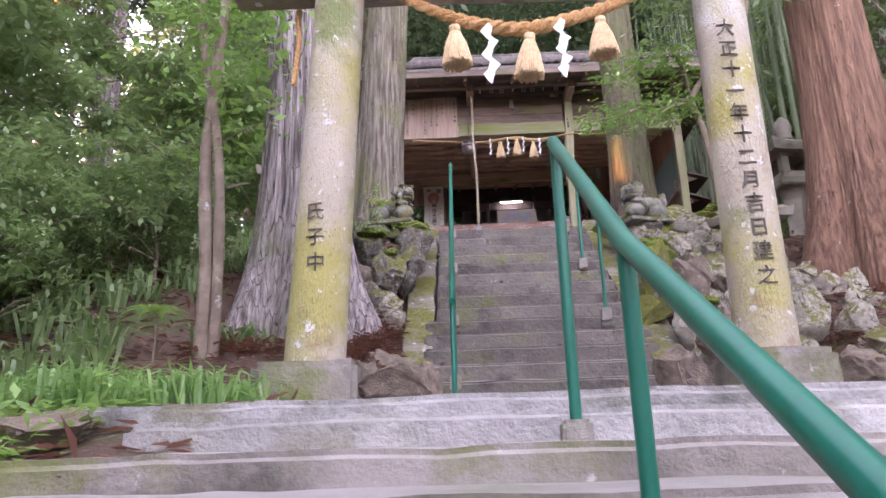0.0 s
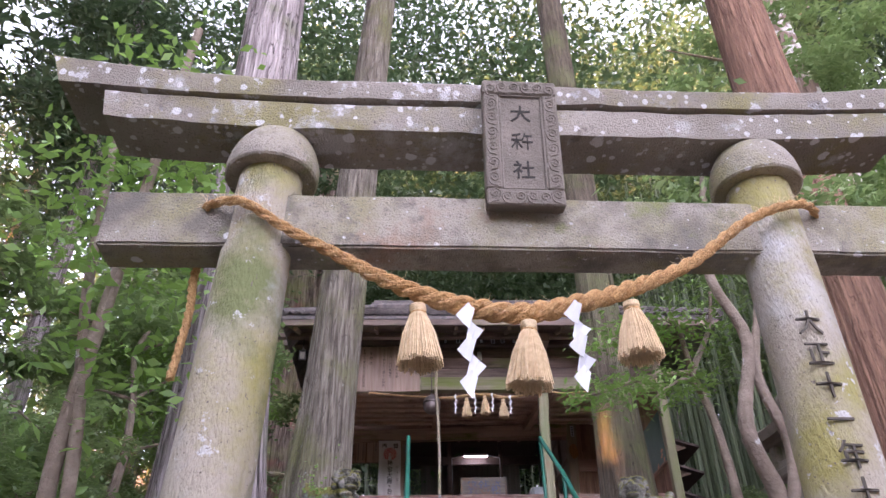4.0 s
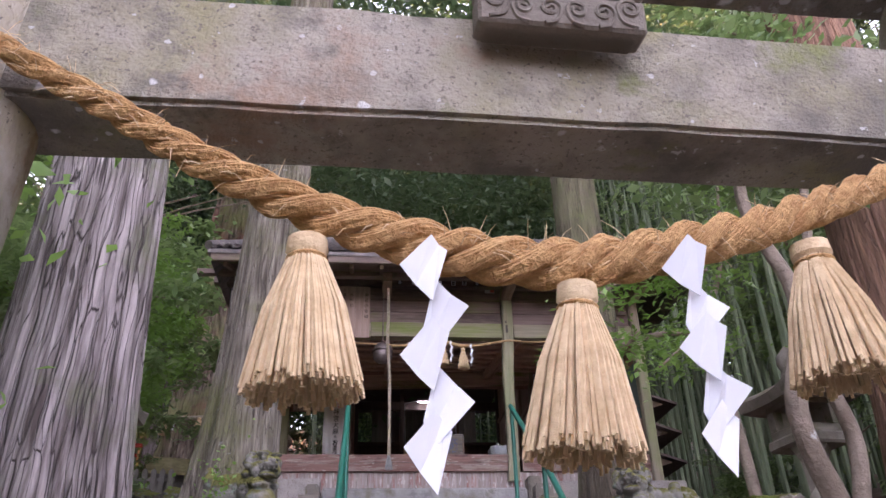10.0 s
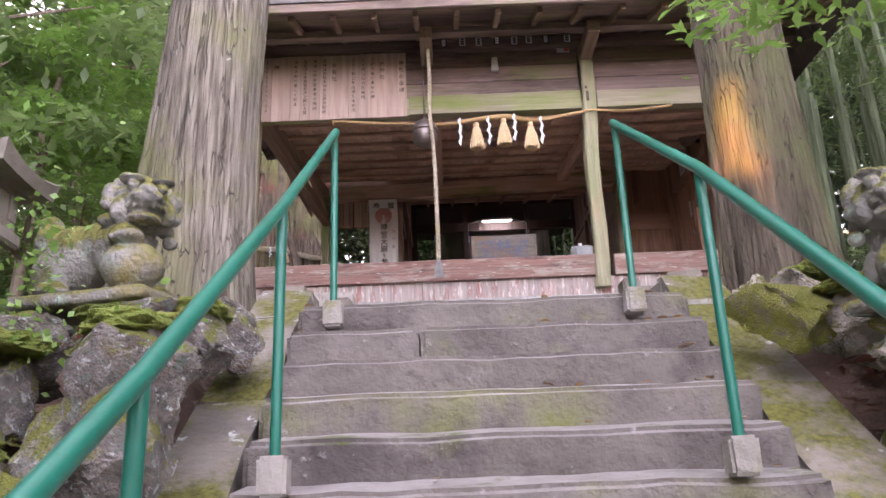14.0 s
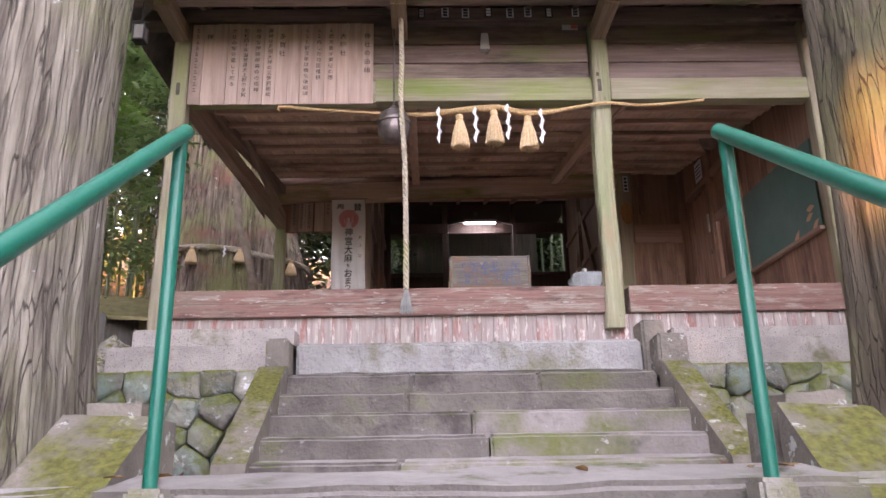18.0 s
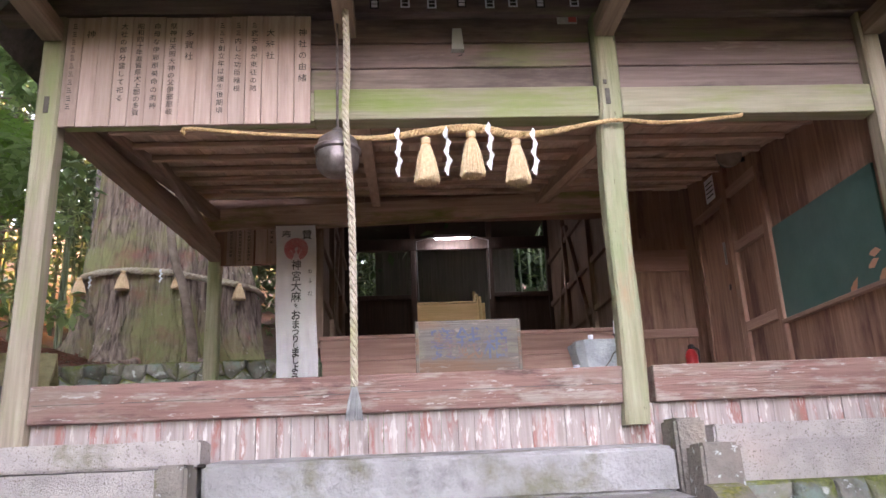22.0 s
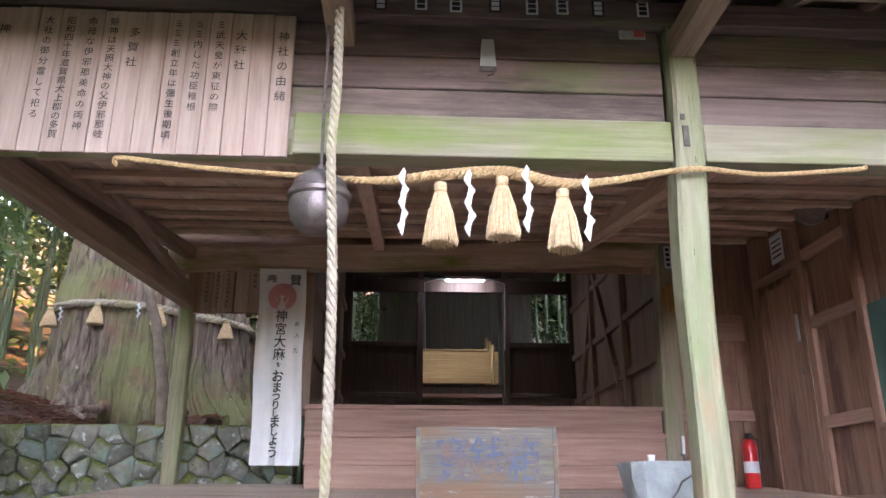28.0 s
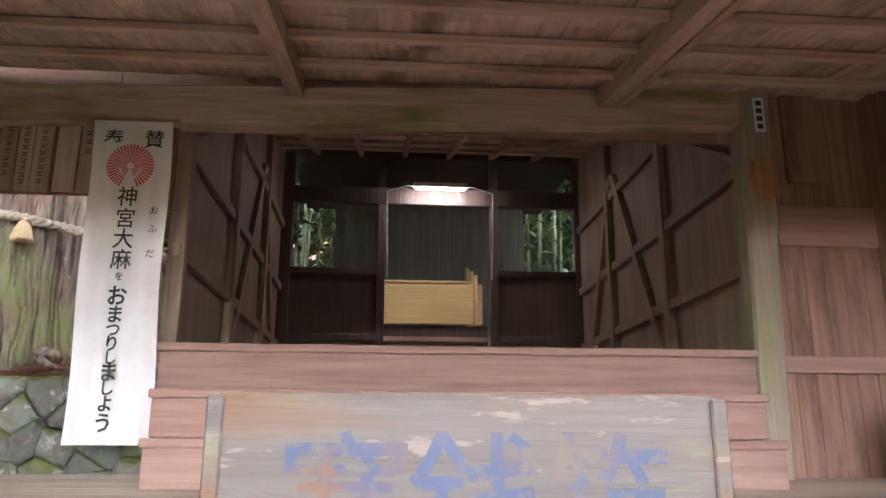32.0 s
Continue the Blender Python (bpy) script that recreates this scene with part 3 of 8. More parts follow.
Z = Z + near * np.array([[noise.noise((a * 2.3, b * 2.3, 0)) * 0.05 for a in gx] for b in gy])
nx = len(gx)
gv = np.stack([X, Y, Z], -1).reshape(-1, 3).tolist()
gf = [(j * nx + i, j * nx + i + 1, (j + 1) * nx + i + 1, (j + 1) * nx + i) for j in range(len(gy) - 1) for i in range(nx - 1)]
ground = part("ground", (gv, [], gf), M_GROUND, None, smooth=True)
tagged(ground, "reddish forest floor with dead needles and moss", "ground", "", "structure")


# ---- stairs ----
def worn_block(x0, x1, y0, y1, z0, z1, seed, bev=0.018, amp=0.010, tip=0.0, segs=2):
    """A hewn stone: chipped edges, slightly uneven faces."""
    bm = bmesh.new()
    nxs = max(2, int((x1 - x0) / 0.12))
    box(bm, 0, 1, 0, 1, 0, 1)
    bmesh.ops.subdivide_edges(bm, edges=[e for e in bm.edges if abs(e.verts[0].co.x - e.verts[1].co.x) > 0.5], cuts=nxs)
    sharp = [e for e in bm.edges if len(e.link_faces) == 2 and e.link_faces[0].normal.dot(e.link_faces[1].normal) < 0.5]
    for v in bm.verts:
        v.co = Vector((x0 + v.co.x * (x1 - x0), y0 + v.co.y * (y1 - y0), z0 + v.co.z * (z1 - z0) - (tip if v.co.z > 0.5 and v.co.y < 0.5 else 0)))
    bmesh.ops.bevel(bm, geom=sharp, offset=bev, segments=segs, affect="EDGES")
    o = Vector((seed * 2.1, seed * 5.7, seed))
    for v in bm.verts:
        nz = noise.noise_vector(v.co * 5 + o)
        v.co += Vector((nz.x * amp, nz.y * amp, nz.z * amp * 0.7))
    return bm


stair = thing("stone_stair", (0, 0, 0), 0, "long flight of worn grey stone steps", "stair", "", "structure")
SX0, SX1 = 0.14, 1.92
for i, (y, z) in enumerate(STAIR):
    wide = 0.10 if i > 8 else 0.0
    cuts = [SX0 - wide] + ([0.70] if i == 1 else []) + [SX1 + wide]
    for a, b in zip(cuts, cuts[1:]):
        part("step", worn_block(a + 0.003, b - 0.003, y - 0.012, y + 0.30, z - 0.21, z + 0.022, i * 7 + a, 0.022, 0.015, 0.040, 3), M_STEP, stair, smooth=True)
head = thing("stair_head", (0, 0, 0), 0, "grey concrete level at the head of the stair", "pavement", "", "structure")
part("slab", worn_block(SX0 - 0.4, SX1 + 0.4, 8.98, 12.2, TOP_Z - 0.25, TOP_Z - 0.004, 3), M_SLAB, head)
landing = thing("landing", (0, 0, 0), 0, "concrete landing under the stone gate", "pavement", "", "structure")
part("slab", worn_block(-0.9, 2.7, 2.5, 5.7, LAND_Z - 0.3, LAND_Z - 0.05, 5), M_SLAB, landing)
low_stair = thing("lower_stair", (0, 0, 0), 0, "wide mossy stone steps below the gate", "stair", "", "structure")
for i, (x0, y, z) in enumerate([(-0.62, 2.44, 1.752), (-0.62, 2.235, 1.68), (-0.98, 1.90, 1.575), (-1.4, 1.50, 1.47)]):
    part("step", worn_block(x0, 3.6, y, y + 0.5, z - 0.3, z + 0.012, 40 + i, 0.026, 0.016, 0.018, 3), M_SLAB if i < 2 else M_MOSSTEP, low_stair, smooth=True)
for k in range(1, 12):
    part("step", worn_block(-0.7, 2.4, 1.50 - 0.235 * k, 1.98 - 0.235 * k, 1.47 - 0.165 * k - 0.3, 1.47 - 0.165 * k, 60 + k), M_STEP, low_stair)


# ---- handrails ----
def handrail(x, posts, name_label, tail=0.25):
    """Green tube rail on posts that stand in concrete blocks; posts as (y, foot, top) from the top down."""
    r = thing("handrail", (x, 0, 0), 0, name_label, "handrail", "stair handrails")
    tops = [Vector((0, y, t)) for y, f_, t in posts]
    end = tops[-1] + (tops[-1] - tops[-2]).normalized() * tail
    part("rail", tubem([tops[0] + Vector((0, 0.03, 0.015))] + tops[1:] + [end], 0.0205, 14), M_RAIL, r, smooth=True)
    for y, f_, t in posts:
        post_ = part("post", tubem([(0, y, f_ - 0.08), (0, y, t - 0.012)], 0.0168, 12), M_RAIL, r, smooth=True)
        part("foot_block", worn_block(-0.043, 0.043, y - 0.043, y + 0.043, f_ - 0.135, f_ - 0.02, y * 3, 0.010, 0.006), M_BLOCK, post_, "pale concrete block")
    return r


handrail(1.655, [(8.70, 4.375, 5.175), (7.69, 3.66, 4.49), (6.70, 2.92, 3.72), (5.75, 2.25, 3.06)], "green painted steel handrail along the stair")
handrail(0.31, [(8.74, 4.375, 5.205), (7.66, 3.65, 4.40), (6.66, 2.90, 3.71), (5.75, 2.25, 3.14), (4.85, 1.9, 2.62)], "green painted steel handrail along the stair", 0.1)
handrail(0.665, [(2.17, 1.655, 2.46), (1.38, 1.10, 1.90), (0.62, 0.62, 1.465), (-0.3, -0.05, 0.80)], "green painted steel handrail on the lower steps")


# ---- stone gate (torii) ----
torii = thing("stone_torii", (0.75, 3.78, LAND_Z), 2.2, "weathered grey stone gate with lichen and a straw rope", "gate")
PX = 1.12


def leaned(bm, sx):
    """Sets a turned part on the line of a pillar: the pillars lean inward a little."""
    for v in bm.verts:
        v.co.x += (-PX + 0.051 * v.co.z) if sx < 0 else (PX + 0.008 * v.co.z)
        v.co.z += 0.022 * (sx > 0)
    return bm


for sx in (-1, 1):
    part("pillar", leaned(lathe([(0.152, 0.22), (0.147, 0.5), (0.143, 1.2), (0.139, 2.0), (0.135, 2.62), (0.13, 2.75)], 28), sx), M_PILLAR, torii, "round stone pillar with carved writing", True)
    part("ring", leaned(lathe([(0.130, 2.688), (0.186, 2.688), (0.194, 2.696), (0.195, 2.735), (0.188, 2.785), (0.172, 2.835), (0.146, 2.88), (0.10, 2.91)], 40), sx), M_TORII, torii, "round stone collar", True)
    part("pier", worn_block(sx * PX - 0.24, sx * PX + 0.24, -0.24, 0.24, -0.12, 0.235, 9 + sx, 0.03, 0.02), M_MOSSTEP, torii, "square stone base")
def tilted(bm):
    """The beams have sunk a little on one side."""
    for v in bm.verts:
        v.co.z += 0.013 * v.co.x
    return bm


def stone_beam(x0, x1, y0, y1, z0, z1, seed, bev, amp):
    """A hewn stone beam with chipped, wavering edges."""
    bm = worn_block(x0, x1, y0, y1, z0, z1, seed, bev, amp, 0.0, 2)
    for v in bm.verts:
        v.co += noise.noise_vector(v.co * 17 + Vector((seed, 0, 0))) * 0.0035
    return bm


part("tie_beam", tilted(stone_beam(-1.595, 1.77, -0.09, 0.09, 2.318, 2.572, 21, 0.010, 0.006)), M_TORII, torii, smooth=True)


def curved_beam(xa, xb, y0, y1, zb, zt, rise_b, rise_t, over=0.0, seed=1):
    """Beam whose ends sweep up; over: how much further the upper edge reaches."""
    bm = bmesh.new()
    n_ = 60
    cols = []
    for i in range(n_ + 1):
        u = -1 + 2 * i / n_
        x = xa + (xb - xa) * i / n_
        k = max(0, (abs(u) - 0.40) / 0.60) ** 2
        o = Vector((seed, x * 6, 0))
        ch = [noise.noise(o + Vector((q * 3.1, 0, 0))) * 0.007 + noise.noise(o * 3 + Vector((q, 0, 0))) * 0.003 for q in range(6)]
        zl, zh = zb + rise_b * k, zt + rise_t * k
        cols.append([bm.verts.new((x, y0 + ch[0], zl + ch[1])), bm.verts.new((x, y1, zl)), bm.verts.new((x + u * over, y1 + 0.02, zh)), bm.verts.new((x + u * over, 0.5 * (y0 + y1), zh + 0.05)), bm.verts.new((x + u * over, y0 - 0.012 + ch[2], zh + ch[3])), bm.verts.new((x + u * over * 0.8, y0 - 0.018 + ch[2], zh - 0.012 + ch[4]))])
    for a, b in zip(cols, cols[1:]):
        for k in range(6):
            bm.faces.new((a[k], b[k], b[(k + 1) % 6], a[(k + 1) % 6]))
    bm.faces.new(cols[0])
    bm.faces.new(cols[-1][::-1])
    return bm


part("lower_lintel", tilted(curved_beam(-1.69, 1.82, -0.13, 0.13, 2.893, 3.028, 0.05, 0.05, 0.02, 3)), M_LINTSTONE, torii, smooth=True)
part("top_lintel", tilted(curved_beam(-1.90, 2.09, -0.165, 0.165, 3.045, 3.135, 0.055, 0.105, 0.05, 8)), M_LINTSTONE, torii, smooth=True)


# ---- shrine ----
shrine = thing("shrine_hall", (0, 0, 0), 0, "old weathered wooden shrine with an open porch and tiled roof", "shrine")
FY = 13.37
XL, XM, XR = -1.34, 2.57, 4.60
# stone base and steps before the porch
base = thing("shrine_base", (0, 0, 0), 0, "rough granite kerb below the porch", "stone base", "", "structure")
for x0, x1, y0, z0, z1, s in ((-1.46, -0.16, 13.12, 5.43, 5.585, 1), (-1.60, -0.22, 12.98, 5.19, 5.42, 2), (2.86, 4.9, 13.08, 5.19, 5.45, 3), (2.95, 4.95, 13.2, 5.44, 5.56, 4)):
    part("kerb_stone", worn_block(x0, x1, y0, 13.9, z0, z1, s * 3, 0.015, 0.008), M_GRANITE, base)
psteps = thing("porch_steps", (0, 0, 0), 0, "mossy stone steps up to the shrine porch", "stair", "", "structure")
for i, (y, z) in enumerate([(13.02, 5.455), (12.74, 5.17), (12.46, 5.0), (12.18, 4.835), (11.90, 4.66), (11.62, 4.50)]):
    cuts = [-0.12, 2.64] if i == 0 else [-0.16 - 0.02 * i, 0.8, 1.75, 2.66] if i == 1 else [-0.16 - 0.02 * i, 1.1 + 0.35 * math.sin(i * 2.2), 2.66 + 0.02 * i]
    for a, b in zip(cuts, cuts[1:]):
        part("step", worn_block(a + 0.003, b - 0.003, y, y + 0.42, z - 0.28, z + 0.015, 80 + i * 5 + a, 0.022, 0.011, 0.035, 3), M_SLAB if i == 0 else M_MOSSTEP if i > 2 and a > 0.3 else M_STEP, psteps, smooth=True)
for sx, x in ((0, -0.33), (1, 2.68)):
    bm = prism([(11.5, 4.3), (11.55, 4.48), (12.66, 5.20), (12.78, 5.22), (12.78, 4.3)], x, x + 0.2, "x")
    part("cheek_stone", bm, M_CHEEK, psteps)
    if sx:
        part("end_block", worn_block(2.66, 2.85, 13.06, 13.32, 5.0, 5.60, 97, 0.02, 0.01), M_CHEEK, psteps)
    part("end_block", worn_block(x + (0.02 if sx else 0.01), x + (0.26 if sx else 0.19), 12.80, 13.05, 5.1, 5.44, 90 + sx, 0.02, 0.01), M_CHEEK, psteps)


def beam(name, x0, x1, y0, y1, z0, z1, mat, parent=shrine, bev=0.006, label=""):
    return part(name, boxm(x0, x1, y0, y1, z0, z1, bev), mat, parent, label)


def skew_beam(p0, p1, w, h, ease=0.006):
    """A straight timber between two points of its lower edge, w wide and h high."""
    a, b = Vector(p0), Vector(p1)
    d = (b - a).normalized()
    u = d.cross(Vector((0, 0, 1))).normalized()
    n_ = u.cross(d).normalized()
    bm = bmesh.new()
    vs = [bm.verts.new(q + u * (sx * w / 2) + n_ * k) for q in (a, b) for sx, k in ((-1, 0), (1, 0), (1, h), (-1, h))]
    for f_ in ((0, 1, 2, 3), (7, 6, 5, 4), (0, 4, 5, 1), (1, 5, 6, 2), (2, 6, 7, 3), (3, 7, 4, 0)):
        bm.faces.new([vs[i] for i in f_])
    bmesh.ops.bevel(bm, geom=bm.edges[:], offset=ease, segments=1, affect="EDGES")
    return bm


# porch frame
def post_bent(x, y, w, z0, z1, bend, seed, deep=1.0):
    bm = bmesh.new()
    rings = []
    n_ = 40
    for i in range(n_ + 1):
        t = i / n_
        z = z0 + (z1 - z0) * t
        dx = bend(t)
        k = w / 2 * (1 + 0.04 * math.sin(t * 9 + seed) + 0.05 * noise.noise((t * 7, seed, 0)))
        c = k * 0.80
        ring = [(k, c), (c, k), (-c, k), (-k, c), (-k, -c), (-c, -k), (c, -k), (k, -c)]
        rings.append([bm.verts.new((x + dx + a, y + b * deep, z)) for a, b in ring])
    for r0, r1 in zip(rings, rings[1:]):
        for k in range(8):
            bm.faces.new((r0[k], r0[(k + 1) % 8], r1[(k + 1) % 8], r1[k]))
    bm.faces.new(rings[0][::-1])
    bm.faces.new(rings[-1])
    return bm


part("post", post_bent(XL, FY, 0.15, 5.58, 8.55, lambda t: 0.0, 1), M_WZ, shrine)
part("post", post_bent(XM, FY - 0.008, 0.155, 5.58, 8.55, lambda t: -0.058 + 0.066 * t + 0.012 * math.sin(t * 9.5), 2, 1.06), M_POST, shrine, "bent greenish timber post", True)
part("post", post_bent(XR, FY, 0.15, 5.58, 8.55, lambda t: 0.0, 3), M_WZ, shrine)
part("post", post_bent(-1.15, 17.38, 0.15, 5.9, 7.9, lambda t: 0.0, 4), M_POST, shrine)
beam("floor_beam", XL + 0.078, XM - 0.088, 13.33, 13.50, 5.72, 5.955, M_REDX, label="faded red floor beam with a crack")
rc_ = random.Random(6)
xk, zk = XL + 0.1, 5.835
while xk < XM - 0.3:
    ln = rc_.uniform(0.18, 0.5)
    part("crack", boxm(xk, xk + ln, 13.3275, 13.332, zk - 0.0022, zk + 0.0022, m=Matrix.Rotation(0.0, 4, "X")), M_CUTSHADE, shrine, "dark drying crack")
    xk += ln + rc_.uniform(-0.01, 0.12)
    zk += rc_.uniform(-0.006, 0.006)
beam("floor_beam", XM + 0.09, XR - 0.078, 13.335, 13.50, 5.72, 5.955, M_REDX)
x = XL + 0.08
i = 0
while x < XR - 0.1:
    w = 0.115 + 0.03 * math.sin(i * 3.7)
    part("skirt_board", boxm(x + 0.002, x + w - 0.002, 13.385 + 0.004 * math.sin(i * 5), 13.41, 5.44, 5.718), M_REDZ, shrine)
    x += w
    i += 1
# porch floor: worn planks that rise a little towards the hall
fz = lambda y: 5.948 + 0.062 * max(0.0, y - 14.3)
for i in range(17):
    y0 = 13.505 + i * 0.235
    part("floor_plank", prism([(y0, fz(y0) - 0.045), (y0 + 0.231, fz(y0 + 0.231) - 0.045), (y0 + 0.231, fz(y0 + 0.231)), (y0, fz(y0))], XL - 0.02, XR + 0.02, "x"), M_FLOORX, shrine)
# lintel and panel above
beam("lintel", 0.47, XM - 0.088, 13.30, 13.46, 7.72, 7.955, M_LINTEL, label="moss-green lintel beam")
beam("lintel", XM + 0.088, XR - 0.078, 13.31, 13.46, 7.73, 7.95, M_LINTEL)
beam("lintel", XL + 0.078, 0.47, 13.34, 13.46, 7.73, 7.95, M_LINTEL)
for k in range(3):
    for a, b in ((XL + 0.078, XM - 0.088), (XM + 0.088, XR - 0.078)):
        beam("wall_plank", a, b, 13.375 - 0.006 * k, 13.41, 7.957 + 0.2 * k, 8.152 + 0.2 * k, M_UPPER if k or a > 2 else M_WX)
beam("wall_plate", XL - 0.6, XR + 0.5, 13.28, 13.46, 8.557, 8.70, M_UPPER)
# eaves
for i in range(16):
    xx = -1.62 + i * 0.44
    bm = prism([(12.30, 8.335), (12.30, 8.40), (13.4, 8.79), (13.4, 8.725)], xx, xx + 0.055, "x")
    part("rafter", bm, M_WY, shrine)
part("soffit", prism([(12.22, 8.402), (12.22, 8.425), (14.0, 9.05), (14.0, 9.03)], -1.74, 5.35, "x"), M_WX, shrine)
beam("fascia", -1.78, 5.4, 12.17, 12.22, 8.36, 8.47, M_WX)


# roof: hipped, tiled
def hip_roof(x0, x1, y0, y1, z0, rx0, rx1, ry_, rz, t):
    v = [(x0, y0, z0), (x1, y0, z0), (x1, y1, z0), (x0, y1, z0), (rx0, ry_, rz), (rx1, ry_, rz)]
    v += [(a, b, c - t) for a, b, c in v]
    fcs = [(0, 1, 5, 4), (1, 2, 5), (2, 3, 4, 5), (3, 0, 4), (7, 6, 10, 11), (8, 7, 11), (9, 8, 11, 10), (6, 9, 10), (0, 6, 7, 1), (1, 7, 8, 2), (2, 8, 9, 3), (3, 9, 6, 0)]
    return v, [], fcs


RX0, RX1, RYR, RZR = -0.45, 3.95, 15.2, 10.35
roof = part("roof", hip_roof(-1.82, 5.45, 12.15, 15.95, 8.52, RX0, RX1, RYR, RZR, 0.06), M_ROOF, shrine, "dark tiled hipped roof")
part("rear_roof", prism([(15.3, 10.30), (22.6, 10.46), (22.6, 10.52), (15.3, 10.36)], -0.4, 4.3, "x"), M_ROOF, shrine)
TILE_W, ROW_N = 0.15, 15
slope_ = math.atan2(RZR - 8.53, RYR - 12.13)
row_d = math.hypot(RZR - 8.53, RYR - 12.13) / ROW_N


def tile_mesh(w):
    """One curved tile: a hollow and a roll, with a thick front edge."""
    prof = [(0.0, 0.004), (0.22, -0.010), (0.45, -0.010), (0.62, 0.004), (0.76, 0.026), (0.88, 0.030), (1.0, 0.010)]
    v, f = [], []
    for u, z in prof:
        v += [(u * w, 0.0, z + 0.030), (u * w, row_d + 0.03, z + 0.006), (u * w, 0.0, z + 0.010)]
    for i in range(len(prof) - 1):
        k = i * 3
        f += [(k, k + 3, k + 4, k + 1), (k + 2, k + 5, k + 3, k)]
    return v, f


tv, tf = tile_mesh(TILE_W - 0.003)
first_tile, up_v, up_f = None, [], []
for r in range(ROW_N):
    t0 = r / ROW_N
    m0 = Matrix.Translation((0, 12.13 + (RYR - 12.13) * t0, 8.53 + (RZR - 8.53) * t0)) @ Matrix.Rotation(slope_, 4, "X")
    xa, xb = -1.84 + (RX0 + 1.84) * t0, 5.47 + (RX1 - 5.47) * t0
    cnt = int((xb - xa) / TILE_W)
    for k in range(cnt):
        m1 = Matrix.Translation((xa + (xb - xa - cnt * TILE_W) / 2 + k * TILE_W, 0, 0)) @ m0
        if r < 6:
            if first_tile is None:
                first_tile = part("roof_tile", (tv, [], tf), M_ROOF, shrine, smooth=True)
                first_tile.matrix_basis = m1
            else:
                share("roof_tile", first_tile, shrine, m1)
        else:
            o = len(up_v)
            up_v += [m1 @ Vector(p) for p in tv]
            up_f += [tuple(i + o for i in q) for q in tf]
tagged(part("upper_tiling", (up_v, [], up_f), M_ROOF, shrine, smooth=True), "", "", "", "stuff")
cap0 = None
for k in range(26):
    m1 = Matrix.Translation((RX0 - 0.05 + k * 0.186, RYR, RZR + 0.165))
    if cap0 is None:
        cap0 = part("ridge_cap", tubem([(0, 0, 0), (0.165, 0, 0), (0.168, 0, 0), (0.184, 0, 0)], [0.062, 0.062, 0.074, 0.074], 12), M_ROOF, shrine, smooth=True)
        cap0.matrix_basis = m1
    else:
        share("ridge_cap", cap0, shrine, m1)
part("ridge", tubem([(RX0 - 0.1, RYR, RZR + 0.06), (RX1 + 0.1, RYR, RZR + 0.06)], 0.11, 10), M_ROOF, shrine)
for (ax, bx) in ((-1.82, RX0), (5.45, RX1)):
    part("hip_ridge", tubem([(ax, 12.15, 8.58), (bx, RYR, RZR + 0.06)], 0.07, 8), M_ROOF, shrine)

# porch ceiling, sloping up to the hall
cz = lambda y: 7.96 + (y - 13.46) * 0.172
bm = bmesh.new()
rcb = random.Random(17)
x = XL
while x < XR - 0.02:
    w = min(rcb.uniform(0.11, 0.19), XR - x)
    ya = 13.46
    while ya < 17.28:
        yb = min(17.30, ya + rcb.choice((0.92, 1.38, 1.84)))
        d = rcb.uniform(0.0, 0.006)
        pr_ = [(ya + 0.001, cz(ya) + d), (ya + 0.001, cz(ya) + 0.03), (yb - 0.001, cz(yb) + 0.03), (yb - 0.001, cz(yb) + d)]
        va = [bm.verts.new((x + 0.0015, u, z)) for u, z in pr_]
        vb = [bm.verts.new((x + w - 0.0015, u, z + rcb.uniform(0.0, 0.002))) for u, z in pr_]
        bm.faces.new(va)
        bm.faces.new(vb[::-1])
        for k in range(4):
            bm.faces.new((va[k], va[(k + 1) % 4], vb[(k + 1) % 4], vb[k]))
        ya = yb
    x += w
ceil_ = part("ceiling", bm, M_CEILBOARD, None)
tagged(ceil_, "sloping plank ceiling of the porch", "ceiling", "", "structure")
for i in range(8):
    y = 13.62 + i * 0.46
    beam("ceiling_batten", XL + 0.08, XR - 0.08, y, y + 0.05, cz(y) - 0.055, cz(y) - 0.004, M_CEIL)
for x in (0.74, 2.74):
    bm = prism([(13.47, cz(13.47) - 0.15), (13.47, cz(13.47) - 0.02), (17.2, cz(17.2) - 0.02), (17.2, cz(17.2) - 0.15)], x, x + 0.10, "x")
    part("ceiling_joist", bm, M_CEILY, shrine)
    if x > 1:
        part("ceiling_joist", prism([(13.47, cz(13.47) - 0.15), (13.47, cz(13.47) - 0.02), (17.2, cz(17.2) - 0.02), (17.2, cz(17.2) - 0.15)], x + 0.118, x + 0.165, "x"), M_CEILY, shrine)
part("back_beam", skew_beam((-1.35, 17.31, 8.215), (3.72, 17.31, 8.375), 0.18, 0.25), M_MOSSBEAM, shrine)
# side girder and brace
part("side_girder", skew_beam((XL + 0.03, 13.45, 7.745), (-1.13, 17.30, 7.845), 0.12, 0.17), M_WY, shrine)
part("upper_girder", skew_beam((XL + 0.03, 13.45, 7.93), (-1.13, 17.22, 8.34), 0.11, 0.12), M_WY, shrine)
part("diagonal_brace", skew_beam((XL + 0.17, 15.1, 8.20), (-1.08, 17.15, 7.93), 0.07, 0.09), M_WY, shrine)
part("gable_board", prism([(13.6, 7.90), (13.6, 8.00), (17.2, 8.42), (17.2, 7.98)], XL - 0.03, XL - 0.012, "x"), M_WY, shrine)
